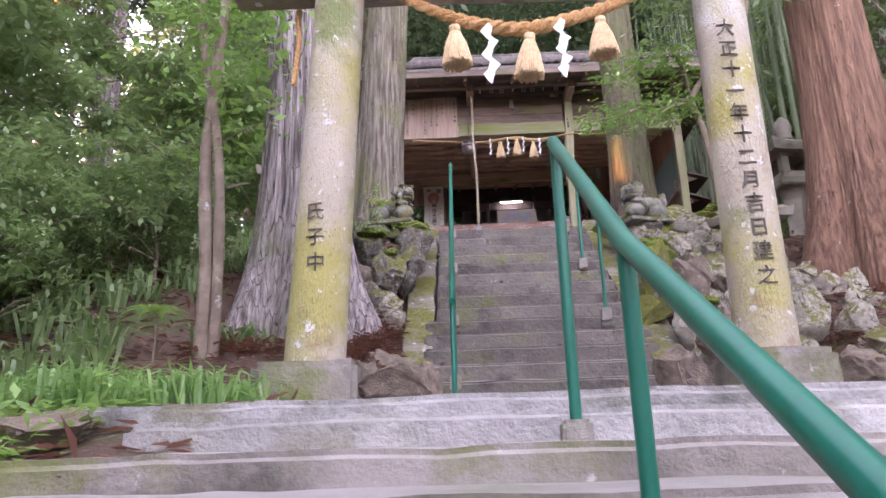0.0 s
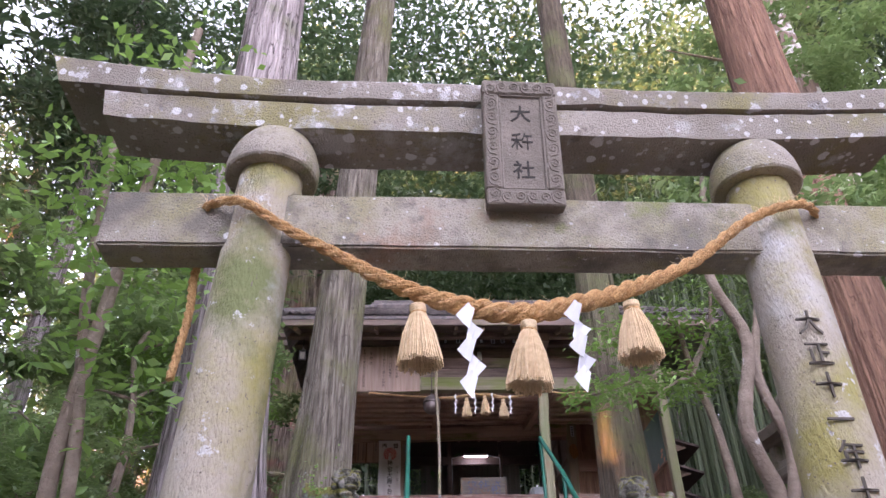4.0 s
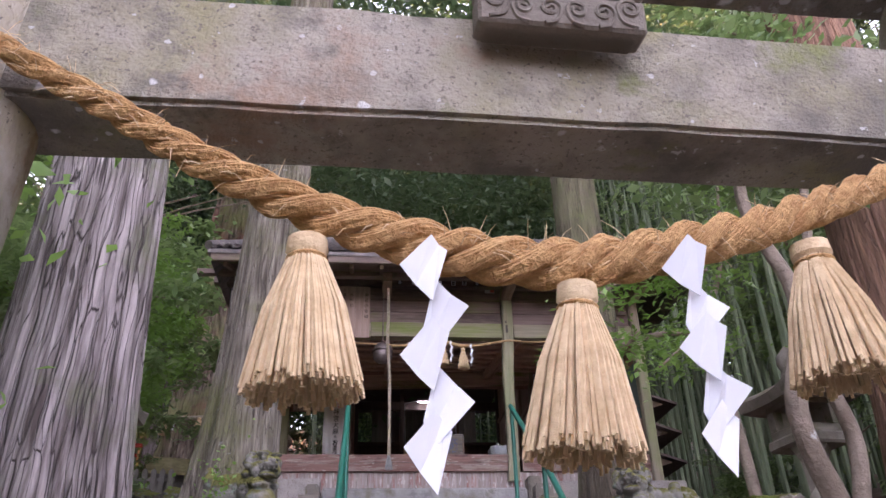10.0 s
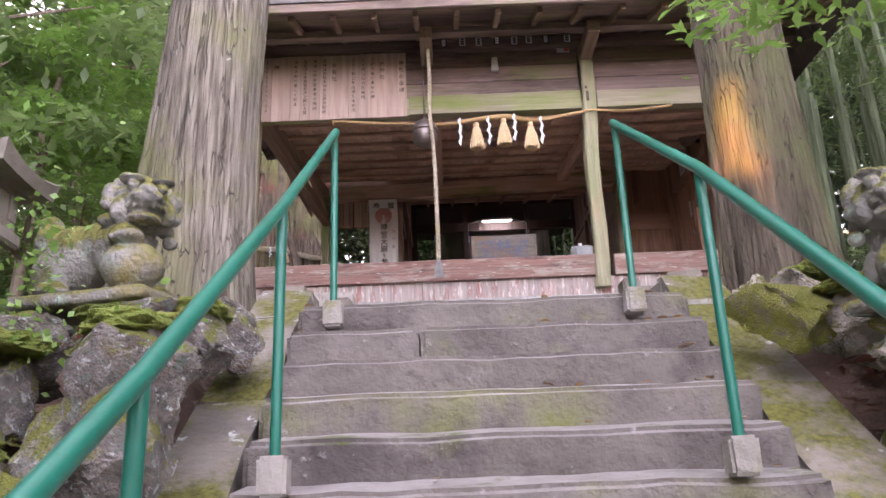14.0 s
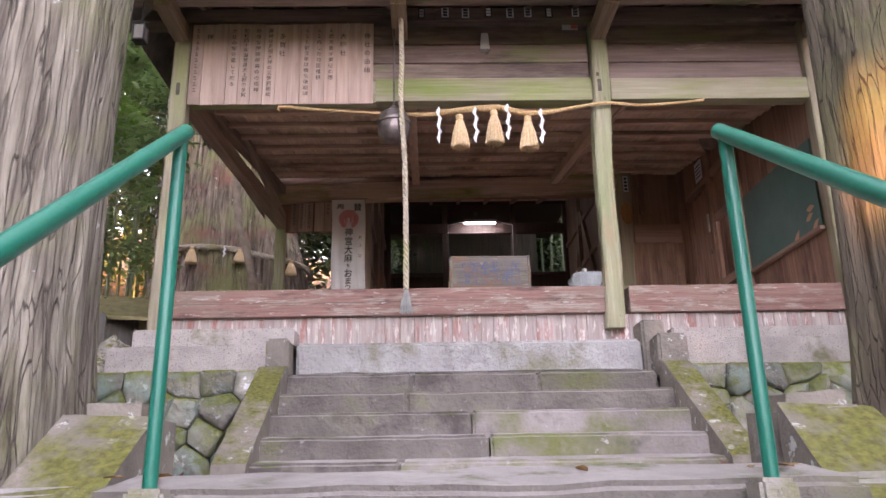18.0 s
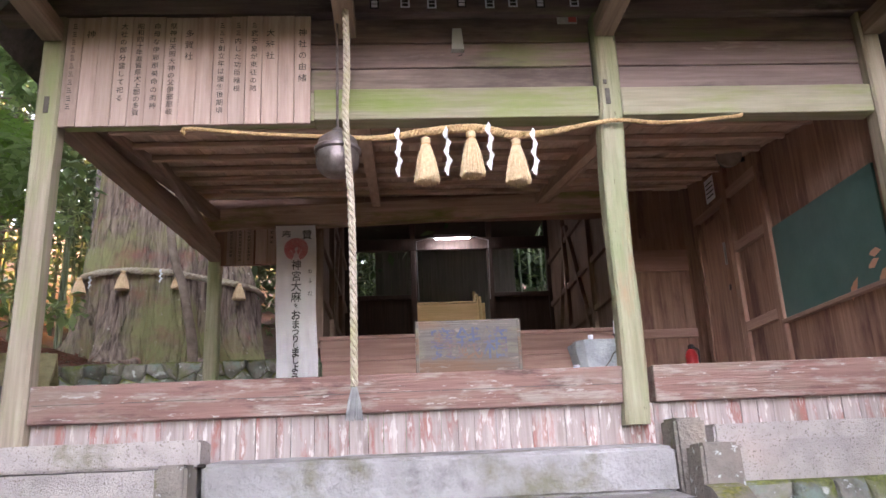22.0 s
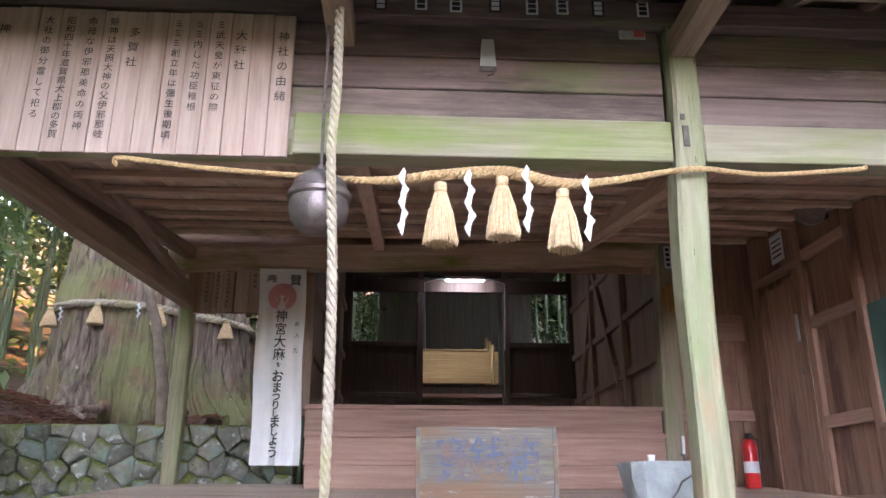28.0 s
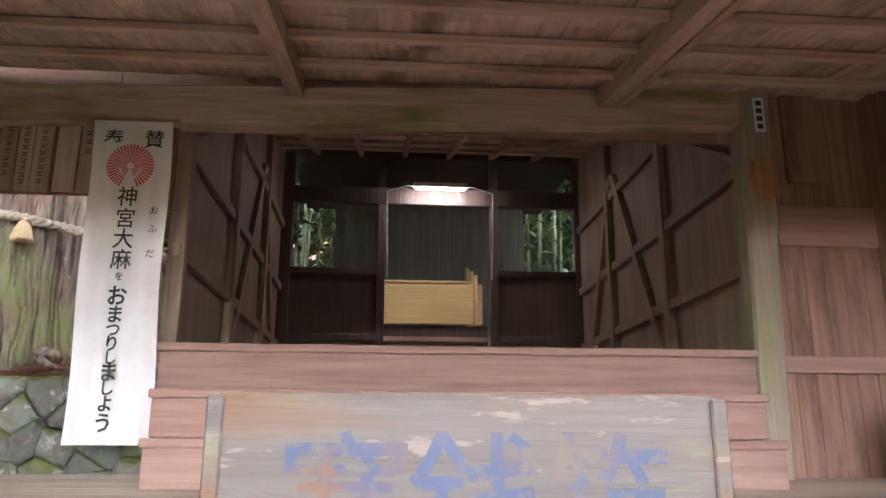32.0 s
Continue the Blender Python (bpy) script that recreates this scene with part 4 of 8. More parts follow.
# mortises are solid dark blocks: the hole's inner shade is in the colour
for px_, py_ in ((XM - 0.022, FY - 0.095), (XM - 0.032, FY - 0.095), (XL, FY - 0.082)):
    part("mortise", boxm(px_ - 0.016, px_ + 0.016, py_ - 0.004, py_ + 0.03, 7.80, 7.92) if px_ != XM - 0.032 else boxm(px_ - 0.012, px_ + 0.012, py_ - 0.004, py_ + 0.03, 7.96, 7.99), M_CUTSHADE, shrine, "mortise hole drawn as a dark block with painted shade")
# right wall of the porch
for i in range(23):
    y0 = 13.46 + i * 0.168
    part("wall_board", boxm(XR - 0.02, XR + 0.01, y0 + 0.002, y0 + 0.166, 5.95, cz(y0) + 0.01), M_INZ, shrine)
# right part of the porch's back wall
part("post", post_bent(3.70, 17.29, 0.20, 6.05, 8.64, lambda t: 0.11 * t, 7), M_WZ, shrine)
for i in range(6):
    x0 = 3.80 + i * 0.133
    part("wall_board", boxm(x0 + 0.002, x0 + 0.131, 17.30, 17.33, 5.95, 8.62), M_INZ, shrine)
beam("wall_rail", 3.80, 4.58, 17.26, 17.30, 6.755, 6.86, M_INX)
beam("wall_rail", 3.90, 4.58, 17.27, 17.30, 7.57, 7.84, M_INX)
# small wall by the left, over the opening
for i in range(8):
    x0 = -1.16 + i * 0.152
    part("wall_board", boxm(x0 + 0.002, x0 + 0.150, 17.32, 17.35, 7.80, 8.31), M_INZ, shrine)
# boards that close the gap between the back beam and the ceiling
for i in range(6):
    x0 = -1.33 + i * 0.985
    part("wall_board", boxm(x0 + 0.002, x0 + 0.983, 17.362, 17.392, 8.30, 8.76), M_INX, shrine)
# steps up to the hall
for y0, z, h, x0, x1 in ((16.70, 6.345, 0.25, 0.205, 3.50), (16.90, 6.60, 0.25, 0.17, 3.52), (17.10, 6.87, 0.27, 0.13, 3.58)):
    beam("inner_step", x0 - 0.015, x1 + 0.015, y0 - 0.02, y0 + 0.4, z - 0.045, z, M_INX)
    beam("step_riser", x0, x1, y0, y0 + 0.03, z - h, z - 0.045, M_INX)
# hall
beam("hall_floor", 0.0, 3.9, 17.47, 22.2, 6.80, 6.866, M_INY)
for sx, x in ((0, 0.03), (1, 3.87)):
    for i in range(28):
        y0 = 17.41 + i * 0.167
        part("wall_board", boxm(x, x + 0.03, y0 + 0.002, y0 + 0.170, 6.86, 9.95), M_HALL, shrine)
    xi = x + 0.03 if sx == 0 else x - 0.05
    for z in (7.45, 8.15, 8.95):
        beam("wall_rail", xi, xi + 0.05, 17.41, 22.0, z, z + 0.09, M_HALL)
    for y in (17.42, 19.0, 20.6):
        beam("wall_stud", xi - 0.02, xi + 0.07, y, y + 0.11, 6.866, 9.9, M_HALL)
    for y0, y1, z0, z1 in ((17.4, 18.9, 8.2, 9.0), (19.1, 20.4, 6.95, 9.2), (20.5, 21.7, 9.2, 6.95)):
        d = 0.10
        bm = prism([(y0, z0), (y0 + d, z0), (y1 + d, z1), (y1, z1)] if z1 < z0 else [(y0, z0), (y1, z1), (y1 + d, z1), (y0 + d, z0)], xi - 0.01, xi + 0.05, "x")
        part("brace", bm, M_HALL, shrine)
hc = part("ceiling", prism([(17.40, 8.70), (17.40, 8.73), (22.2, 10.13), (22.2, 10.10)], 0.0, 3.92, "x"), M_CEIL)
tagged(hc, "sloping plank ceiling of the hall", "ceiling", "", "structure")
for i in range(7):
    y = 17.6 + i * 0.68
    z = 8.70 + (y - 17.26) * 0.283
    beam("ceiling_batten", 0.06, 3.86, y, y + 0.06, z - 0.05, z - 0.004, M_CEIL)
for i in range(6):
    x = 0.45 + i * 0.56
    part("ceiling_joist", prism([(17.3, 8.60), (17.3, 8.70), (22.1, 10.06), (22.1, 9.96)], x, x + 0.06, "x"), M_INY, shrine)
# screen at the back of the hall
SY = 22.02
for x0, x1 in ((0.06, 0.20), (1.27, 1.37), (2.70, 2.80), (3.80, 3.87)):
    beam("screen_post", x0, x1, SY, SY + 0.1, 6.866, 10.0, M_DARKWOOD)
for x0, x1 in ((0.2, 1.27), (2.8, 3.80)):
    beam("screen_panel", x0, x1, SY + 0.03, SY + 0.06, 6.87, 8.40, M_DARKWOOD)
    for z in (6.87, 7.55, 8.38):
        beam("screen_rail", x0, x1, SY, SY + 0.09, z, z + 0.08, M_DARKWOOD)
beam("screen_lintel", 0.2, 3.80, SY - 0.01, SY + 0.09, 9.30, 9.52, M_DARKWOOD)
beam("screen_lintel", 0.2, 3.80, SY, SY + 0.09, 9.93, 10.05, M_DARKWOOD)
# ceiling lamp
lamp = thing("tube_lamp", (2.04, 21.80, 9.435), 0, "lit white fluorescent tube lamp over the inner doorway", "lamp")
part("tube", tubem([(-0.31, -0.05, 0), (0.31, -0.05, 0)], 0.016, 10), M_LAMP, lamp)
for s_ in (-1, 1):
    part("cord", tubem([(s_ * 0.31, -0.04, 0.02), (s_ * 0.40, -0.04, 0.03), (s_ * 0.66, -0.04, -0.05), (s_ * 0.655, -0.04, -0.5), (s_ * 0.64, -0.04, -1.15)], 0.007, 6), M_PAPER, lamp, "thin white cord")
part("housing", boxm(-0.34, 0.34, -0.13, 0.03, 0.022, 0.05, 0.005), M_PAPER, lamp)
# made-up strip that keeps the tube's light off the hall ceiling
part("lip", boxm(-0.34, 0.34, -0.137, -0.131, -0.012, 0.05, 0.002), M_PAPER, lamp)
# inner shrine behind the screen
inner = thing("inner_shrine", (0, 0, 0), 0, "grey wooden inner shrine with plank doors", "shrine")
for i in range(18):
    x0 = 0.55 + i * 0.17
    part("door_board", boxm(x0 + 0.003, x0 + 0.167, 24.6, 24.63, 7.4, 10.3), M_GREYDOOR, inner)
part("sill", boxm(0.4, 3.75, 24.3, 24.6, 7.3, 7.5, 0.01), M_DARKWOOD, inner)
part("roof", boxm(0.0, 4.1, 22.3, 25.5, 10.3, 10.4), M_DARKWOOD, inner)
part("floor", boxm(0.0, 4.1, 22.2, 24.6, 6.7, 6.85), M_DARKWOOD, inner)
altar = thing("altar_rail", (0, 0, 0), 0, "new pale wooden stair board and railing before the inner shrine", "altar")
part("board", boxm(1.32, 2.72, 23.0, 23.05, 7.92, 8.48, 0.005), M_GOLDWOOD, altar)
part("top_rail", boxm(1.32, 2.55, 22.97, 23.08, 8.483, 8.52, 0.005), M_GOLDWOOD, altar)
for k in range(3):
    part("railing_post", tubem([(2.62 - 0.02 * k, 22.96 + k * 0.35, 7.9), (2.62 - 0.02 * k, 22.96 + k * 0.35, 8.60 + 0.13 * k)], 0.032, 10), M_GOLDWOOD, altar)
part("stand", boxm(1.25, 2.80, 23.06, 24.3, 6.85, 7.90, 0.01), M_DARKWOOD, altar)
for k in range(3):
    part("stair_tread", boxm(1.30, 2.76, 22.60 + 0.12 * k, 23.05, 7.22 + 0.22 * k, 7.28 + 0.22 * k, 0.005), M_INX, altar)

# offering box
obox = thing("offering_box", (1.515, 13.98, 5.948), 0, "weathered wooden offering box with faded painted writing", "offering box")
M_OBOX = timber("offering_box_wood", (0.105, 0.088, 0.076), (0.165, 0.142, 0.122), "x", (((0.19, 0.18, 0.12), 4, 0.58, 0.06), ((0.17, 0.10, 0.06), 3.2, 0.53, 0.07), ((0.24, 0.19, 0.16), 18, 0.61, 0.02)))
M_OBASE = timber("offering_box_base", (0.15, 0.125, 0.115), (0.24, 0.205, 0.19), "x")
part("front_panel", boxm(-0.375, 0.375, -0.14, -0.11, 0.053, 0.44, 0.01), M_OBOX, obox)
for sx in (-1, 1):
    part("corner_strip", boxm(sx * 0.366 - 0.012, sx * 0.366 + 0.012, -0.148, -0.1405, 0.060, 0.435, 0.003), M_OBOX, obox)
part("base", boxm(-0.40, 0.40, -0.155, 0.155, 0.0, 0.052, 0.004), M_OBASE, obox)
for sx in (-1, 1):
    part("side_panel", boxm(sx * 0.358 - 0.015, sx * 0.358 + 0.015, -0.108, 0.12, 0.044, 0.43, 0.004), M_OBOX, obox)
part("back_panel", boxm(-0.35, 0.35, 0.10, 0.125, 0.044, 0.43, 0.004), M_OBOX, obox)
for k in range(9):
    part("slat", boxm(-0.35 + k * 0.08, -0.32 + k * 0.08, -0.105, 0.095, 0.405, 0.43, 0.003), M_OBOX, obox)

# banner
banner = thing("cloth_banner", (-0.165, 17.19, 6.31), 0, "tall white cloth banner with black brush writing and a red sun", "banner")
bm = bmesh.new()
nb = 16
rows_ = []
for j in range(13):
    z = 1.93 * j / 12
    rows_.append([bm.verts.new((-0.235 + 0.47 * i / nb + 0.008 * math.sin(j * 0.8) - 0.012 + 0.034 * (1 - j / 12), 0.012 * math.sin(i * 1.7 + j * 0.3) * (1.2 - j / 12), z)) for i in range(nb + 1)])
for a, b in zip(rows_, rows_[1:]):
    for i in range(nb):
        bm.faces.new((a[i], a[i + 1], b[i + 1], b[i]))
M_CLOTH = mk("white_cloth", (0.76, 0.74, 0.76), (0.84, 0.82, 0.84), 4, 0.9, 0.15, 60)
part("cloth", bm, M_CLOTH, banner, smooth=True)
part("rod", tubem([(-0.26, 0.0, 1.94), (0.26, 0.0, 1.94)], 0.009, 8), M_WX, banner)


# ---- writing ----
def text_mesh(body, size, extrude=0.0, spacing=1.0, align="CENTER", bold=0.0):
    cu = bpy.data.curves.new("writing", "FONT")
    cu.body, cu.size, cu.extrude, cu.resolution_u, cu.space_line, cu.align_x, cu.offset = body, size, extrude, 2, spacing, align, bold
    ob = bpy.data.objects.new("writing", cu)
    scene.collection.objects.link(ob)
    me = bpy.data.meshes.new_from_object(ob)
    scene.collection.objects.unlink(ob)
    bpy.data.objects.remove(ob)
    return me


def writing(body, size, mat, parent, m, extrude=0.0015, spacing=1.0, bend=0.0, squeeze=1.0, label="", bold=0.0):
    """Upright writing that faces -y; line feeds make a column."""
    me = text_mesh(body, size, extrude, spacing, "CENTER", bold)
    for v in me.vertices:
        v.co.x *= squeeze
        if bend:
            a = v.co.x / bend
            v.co = Vector((bend * math.sin(a), v.co.y, v.co.z - bend * (1 - math.cos(a))))
    me.materials.clear()
    me.materials.append(mat)
    ob = new("writing", me)
    ob.parent = parent
    ob.matrix_basis = m @ pose(0, 0, 0, 90, 0, 0)
    return tagged(ob, label) if label else ob


def column(s):
    return "\n".join(s)


# ---- straw ropes, tassels, paper streamers ----
def catmull(pts, n):
    p = [Vector(q) for q in pts]
    p = [p[0] * 2 - p[1]] + p + [p[-1] * 2 - p[-2]]
    out = []
    for i in range(1, len(p) - 2):
        for k in range(n):
            t = k / n
            a, b, c, d = p[i - 1 : i + 3]
            out.append(0.5 * (2 * b + (c - a) * t + (2 * a - 5 * b + 4 * c - d) * t * t + (3 * b - a - 3 * c + d) * t ** 3))
    out.append(p[-2])
    return out


def twisted(path, radius, pitch, strands=3, seg=7):
    """Strands laid round one another; radius is a function of 0..1."""
    bm = bmesh.new()
    d = 0.0
    lens = [0.0]
    for a, b in zip(path, path[1:]):
        d += (b - a).length
        lens.append(d)
    for s in range(strands):
        pts, rad = [], []
        for i, p in enumerate(path):
            t = (path[min(i + 1, len(path) - 1)] - path[max(i - 1, 0)]).normalized()
            u = t.cross(Vector((0, 0, 1)) if abs(t.z) < 0.9 else Vector((0, 1, 0))).normalized()
            w = u.cross(t)
            R = radius(lens[i] / d)
            a = 2 * math.pi * (lens[i] / pitch + s / strands)
            pts.append(p + (u * math.cos(a) + w * math.sin(a)) * R * 0.52)
            rad.append(R * 0.60)
        tube(bm, pts, rad, seg)
    return bm


def straw_laid(path, radius, pitch, strands=3, fibres=17):
    """A thick rope: each strand is a bundle of thin straws that turn against the lay."""
    bm = bmesh.new()
    d = 0.0
    lens = [0.0]
    for a, b in zip(path, path[1:]):
        d += (b - a).length
        lens.append(d)
    r = random.Random(5)
    for s in range(strands):
        for f in range(fibres):
            pts, rad = [], []
            wob = r.uniform(0, 6.28)
            for i, p in enumerate(path):
                t = (path[min(i + 1, len(path) - 1)] - path[max(i - 1, 0)]).normalized()
                u = t.cross(Vector((0, 0, 1)) if abs(t.z) < 0.9 else Vector((0, 1, 0))).normalized()
                w = u.cross(t)
                R = radius(lens[i] / d)
                a = 2 * math.pi * (lens[i] / pitch + s / strands)
                q = 2 * math.pi * (f / fibres - lens[i] / pitch * 0.6)
                rr = R * (0.46 + 0.05 * math.sin(lens[i] * 60 + wob))
                e = (u * math.cos(a) + w * math.sin(a)) * R * 0.54 + (u * math.cos(q + a) + w * math.sin(q + a)) * rr
                pts.append(p + e)
                rad.append(R * 0.115)
            tube(bm, pts, rad, 5)
    return bm


def tassel_mesh(h, w, n, seed):
    bm = bmesh.new()
    r = random.Random(seed)
    for i in range(n):
        a, q = 2 * math.pi * i / n + r.uniform(-0.1, 0.1), math.sqrt(r.uniform(0.1, 1))
        b = Vector((math.cos(a) * w * q, math.sin(a) * w * q, -h * r.uniform(0.95, 1.03)))
        t = Vector((math.cos(a) * w * 0.28 * q, math.sin(a) * w * 0.28 * q, -h * 0.14))
        m_ = t.lerp(b, 0.45) + Vector((math.cos(a), math.sin(a), 0)) * w * 0.10 * q
        tube(bm, [t, m_, b], [w * 0.028, w * 0.038, w * 0.036], 4, True)
    return bm


def tassel(name, loc, h, w, seed, group, tilt=0.0):
    t = thing(name, loc, 0, "pale rice-straw tassel bound at the top, hanging from the rope", "tassel", group)
    t.rotation_euler.y = radians(tilt)
    tagged(part("skirt", tassel_mesh(h, w, 320, seed), M_STRAW, t), "", "", "", "stuff")
    knot_ = part("knot", lathe([(w * 0.16, -h * 0.02), (w * 0.36, -h * 0.05), (w * 0.38, -h * 0.13), (w * 0.30, -h * 0.17), (w * 0.34, -h * 0.20), (w * 0.33, -h * 0.26)], 14), M_STRAW, t, smooth=True)
    part("binding", tubem([(math.cos(a) * w * 0.34, math.sin(a) * w * 0.34, -h * 0.185) for a in [k * math.pi / 6 for k in range(13)]], w * 0.045, 6), M_ROPE, knot_)
    return t


def streamer(loc, h, w, seed, group):
    """Zigzag of folded paper."""
    t = thing("paper_streamer", loc, 0, "folded zigzag streamer of white paper on the rope", "paper streamer", group)
    r = random.Random(seed)
    n_ = 5
    hh = h / n_
    for k in range(n_):
        s = 1 if k % 2 else -1
        zc, x0 = -hh * (k + 0.5), s * w * 0.17 + r.uniform(-0.06, 0.06) * w
        yaw, sk = r.uniform(-0.5, 0.5), s * hh * 0.20
        c, sn = math.cos(yaw), math.sin(yaw)
        q = [(-s * w * 0.17, zc + hh * 0.82), (w * 0.46, zc + hh * 0.22 - sk), (-s * w * 0.17, zc - hh * 0.82), (-w * 0.42, zc - hh * 0.18 - sk)]
        y = 0.005 * s + r.uniform(-0.003, 0.003)
        bm = bmesh.new()
        curl = r.uniform(0.004, 0.010)
        rows_ = []
        for d_ in (0.0, 0.0012):
            for e in (0.0, 0.5, 1.0):
                (ua, za), (ub, zb) = [(q[i][0] * (1 - e) + q[j][0] * e, q[i][1] * (1 - e) + q[j][1] * e) for i, j in ((0, 1), (3, 2))]
                off = curl * math.sin(e * math.pi)
                rows_.append([bm.verts.new((x0 + u * c, y + u * sn + off + d_, z)) for u, z in ((ua, za), (ub, zb))])
        for i in (0, 1, 3, 4):
            bm.faces.new((rows_[i][0], rows_[i + 1][0], rows_[i + 1][1], rows_[i][1]))
        for i, j in ((0, 1), (1, 2)):
            for e in (0, 1):
                bm.faces.new((rows_[i][e], rows_[j][e], rows_[j + 3][e], rows_[i + 3][e]))
        part("fold", bm, M_PAPER, t)
    return t


# large rope across the gate
gate_rope = thing("straw_rope", (0, 0, 0), 0, "thick twisted straw rope slung between the gate pillars", "rope")
gpts = catmull([(-0.30, 3.90, 4.30), (-0.43, 3.84, 4.30), (-0.47, 3.74, 4.29), (-0.43, 3.625, 4.275), (-0.29, 3.56, 4.245), (-0.13, 3.545, 4.14), (0.065, 3.53, 4.015), (0.24, 3.52, 3.895), (0.43, 3.52, 3.80), (0.62, 3.52, 3.745), (0.77, 3.52, 3.735), (0.95, 3.52, 3.775), (1.13, 3.53, 3.84), (1.37, 3.55, 3.965), (1.61, 3.58, 4.15), (1.80, 3.615, 4.26), (1.95, 3.64, 4.31), (2.05, 3.72, 4.33), (2.07, 3.84, 4.32)], 12)
for q in gpts:
    k = float(smooth(-0.32, 0.05, q.x) * smooth(1.85, 1.35, q.x))
    q += Vector((0.065 * (q.x - 0.44), 0.10, 0.055)) * k
gfine = catmull(gpts[::4], 9)
part("rope", straw_laid(gfine, lambda u: 0.017 + 0.020 * math.exp(-((u - 0.52) / 0.22) ** 2), 0.21), M_ROPE, gate_rope, smooth=True)
part("loose_end", twisted(catmull([(-0.44, 3.83, 4.28), (-0.505, 3.83, 4.1), (-0.50, 3.83, 3.9), (-0.52, 3.82, 3.62)], 10), lambda u: 0.017, 0.11), M_ROPE, gate_rope, smooth=True)
fb = bmesh.new()
rf = random.Random(8)
for k in range(520):
    q = rf.choice(gpts[30:-20]) + Vector((rf.uniform(-0.02, 0.02), rf.uniform(-0.03, 0.0), rf.uniform(-0.02, 0.02)))
    d_ = Vector((rf.uniform(-1, 1), rf.uniform(-0.5, 0.1), rf.uniform(-0.7, 0.9))).normalized() * rf.uniform(0.015, 0.05)
    tube(fb, [q, q + d_ * 0.5 + Vector((0, 0, 0.004)), q + d_], [0.0008, 0.0007, 0.0004], 3)
tagged(part("loose_straw", fb, M_STRAW, gate_rope), "", "", "", "stuff")
for i, (x, z, h) in enumerate(((0.387, 3.822, 0.245), (0.785, 3.755, 0.262), (1.165, 3.835, 0.235))):
    tassel("straw_tassel", (x, 3.605, z), h, 0.082, i + 1, "tassels on the gate rope", (-2, 4, -1)[i])
for i, (x, z, h) in enumerate(((0.570, 3.785, 0.325), (0.955, 3.795, 0.315))):
    streamer((x, 3.575, z), h, 0.078, i + 3, "paper streamers on the gate rope")

# plaque on the gate
plaque = thing("stone_plaque", (0.820, 3.640, 4.276), 2.4, "carved dark stone name plaque with a scroll border", "plaque")
plaque.rotation_euler.x = radians(6)
plaque.scale = (0.985, 1.0, 0.985)
part("slab", boxm(-0.150, 0.150, -0.02, 0.035, 0.0, 0.635, 0.006), M_PLATE, plaque)
for a in ((-0.162, 0.162, 0.0, 0.075), (-0.162, 0.162, 0.567, 0.64)):
    part("border", boxm(a[0], a[1], -0.036, 0.03, a[2], a[3], 0.006), M_PLATE, plaque)
for s in (-1, 1):
    part("border", boxm(s * 0.162, s * 0.095, -0.036, 0.03, 0.077, 0.565, 0.006), M_PLATE, plaque)
    part("inner_edge", boxm(s * 0.095, s * 0.086, -0.030, 0.0, 0.086, 0.556, 0.002), M_PLATE, plaque)
for z in (0.078, 0.557):
    part("inner_edge", boxm(-0.093, 0.093, -0.030, 0.0, z, z + 0.008, 0.002), M_PLATE, plaque)


def scroll(x, z, r, flip):
    bm = bmesh.new()
    pts = []
    for k in range(17):
        a = k * 0.62 - 0.6
        q = r * (1 - k / 19)
        pts.append((x + flip * q * math.cos(a), -0.037, z + q * math.sin(a)))
    tail_ = [(x - flip * r * 0.55, -0.037, z - r * 1.55), (x + flip * r * 0.5, -0.037, z - r * 1.25)]
    tube(bm, catmull(tail_ + pts, 2), 0.0040, 5)
    return bm


for i in range(8):
    z = 0.05 + i * 0.077
    for s in (-1, 1):
        part("scroll", scroll(s * 0.128, z, 0.026, s if i % 2 else -s), M_PLATE, plaque, smooth=True)
for i in range(4):
    for z in (0.038, 0.603):
        part("scroll", scroll(-0.078 + i * 0.052, z, 0.022, 1 if i % 2 else -1), M_PLATE, plaque, smooth=True)
# letters stand proud; their dark colour replaces the shade of cut strokes
writing("大", 0.094, M_DEEPSHADE, plaque, pose(0, -0.0215, 0.433), bold=0.0008)
writing("禾", 0.094, M_DEEPSHADE, plaque, pose(-0.023, -0.0215, 0.288), squeeze=0.55, bold=0.0008)
writing("午", 0.094, M_DEEPSHADE, plaque, pose(0.023, -0.0215, 0.288), squeeze=0.55, bold=0.0008)
writing("社", 0.094, M_DEEPSHADE, plaque, pose(0, -0.0215, 0.142), bold=0.0008)
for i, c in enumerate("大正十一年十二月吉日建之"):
    writing(c, 0.105, M_CUTSHADE, torii, pose(1.112 - 0.006 * (12 - i) * 0.3, -0.152, 1.94 - 0.1255 * i), bend=0.142, extrude=0.004)
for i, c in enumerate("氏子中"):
    writing(c, 0.10, M_CUTSHADE, torii, pose(-1.10 + 0.004 * i, -0.150, 0.95 - 0.132 * i), bend=0.146, extrude=0.004)


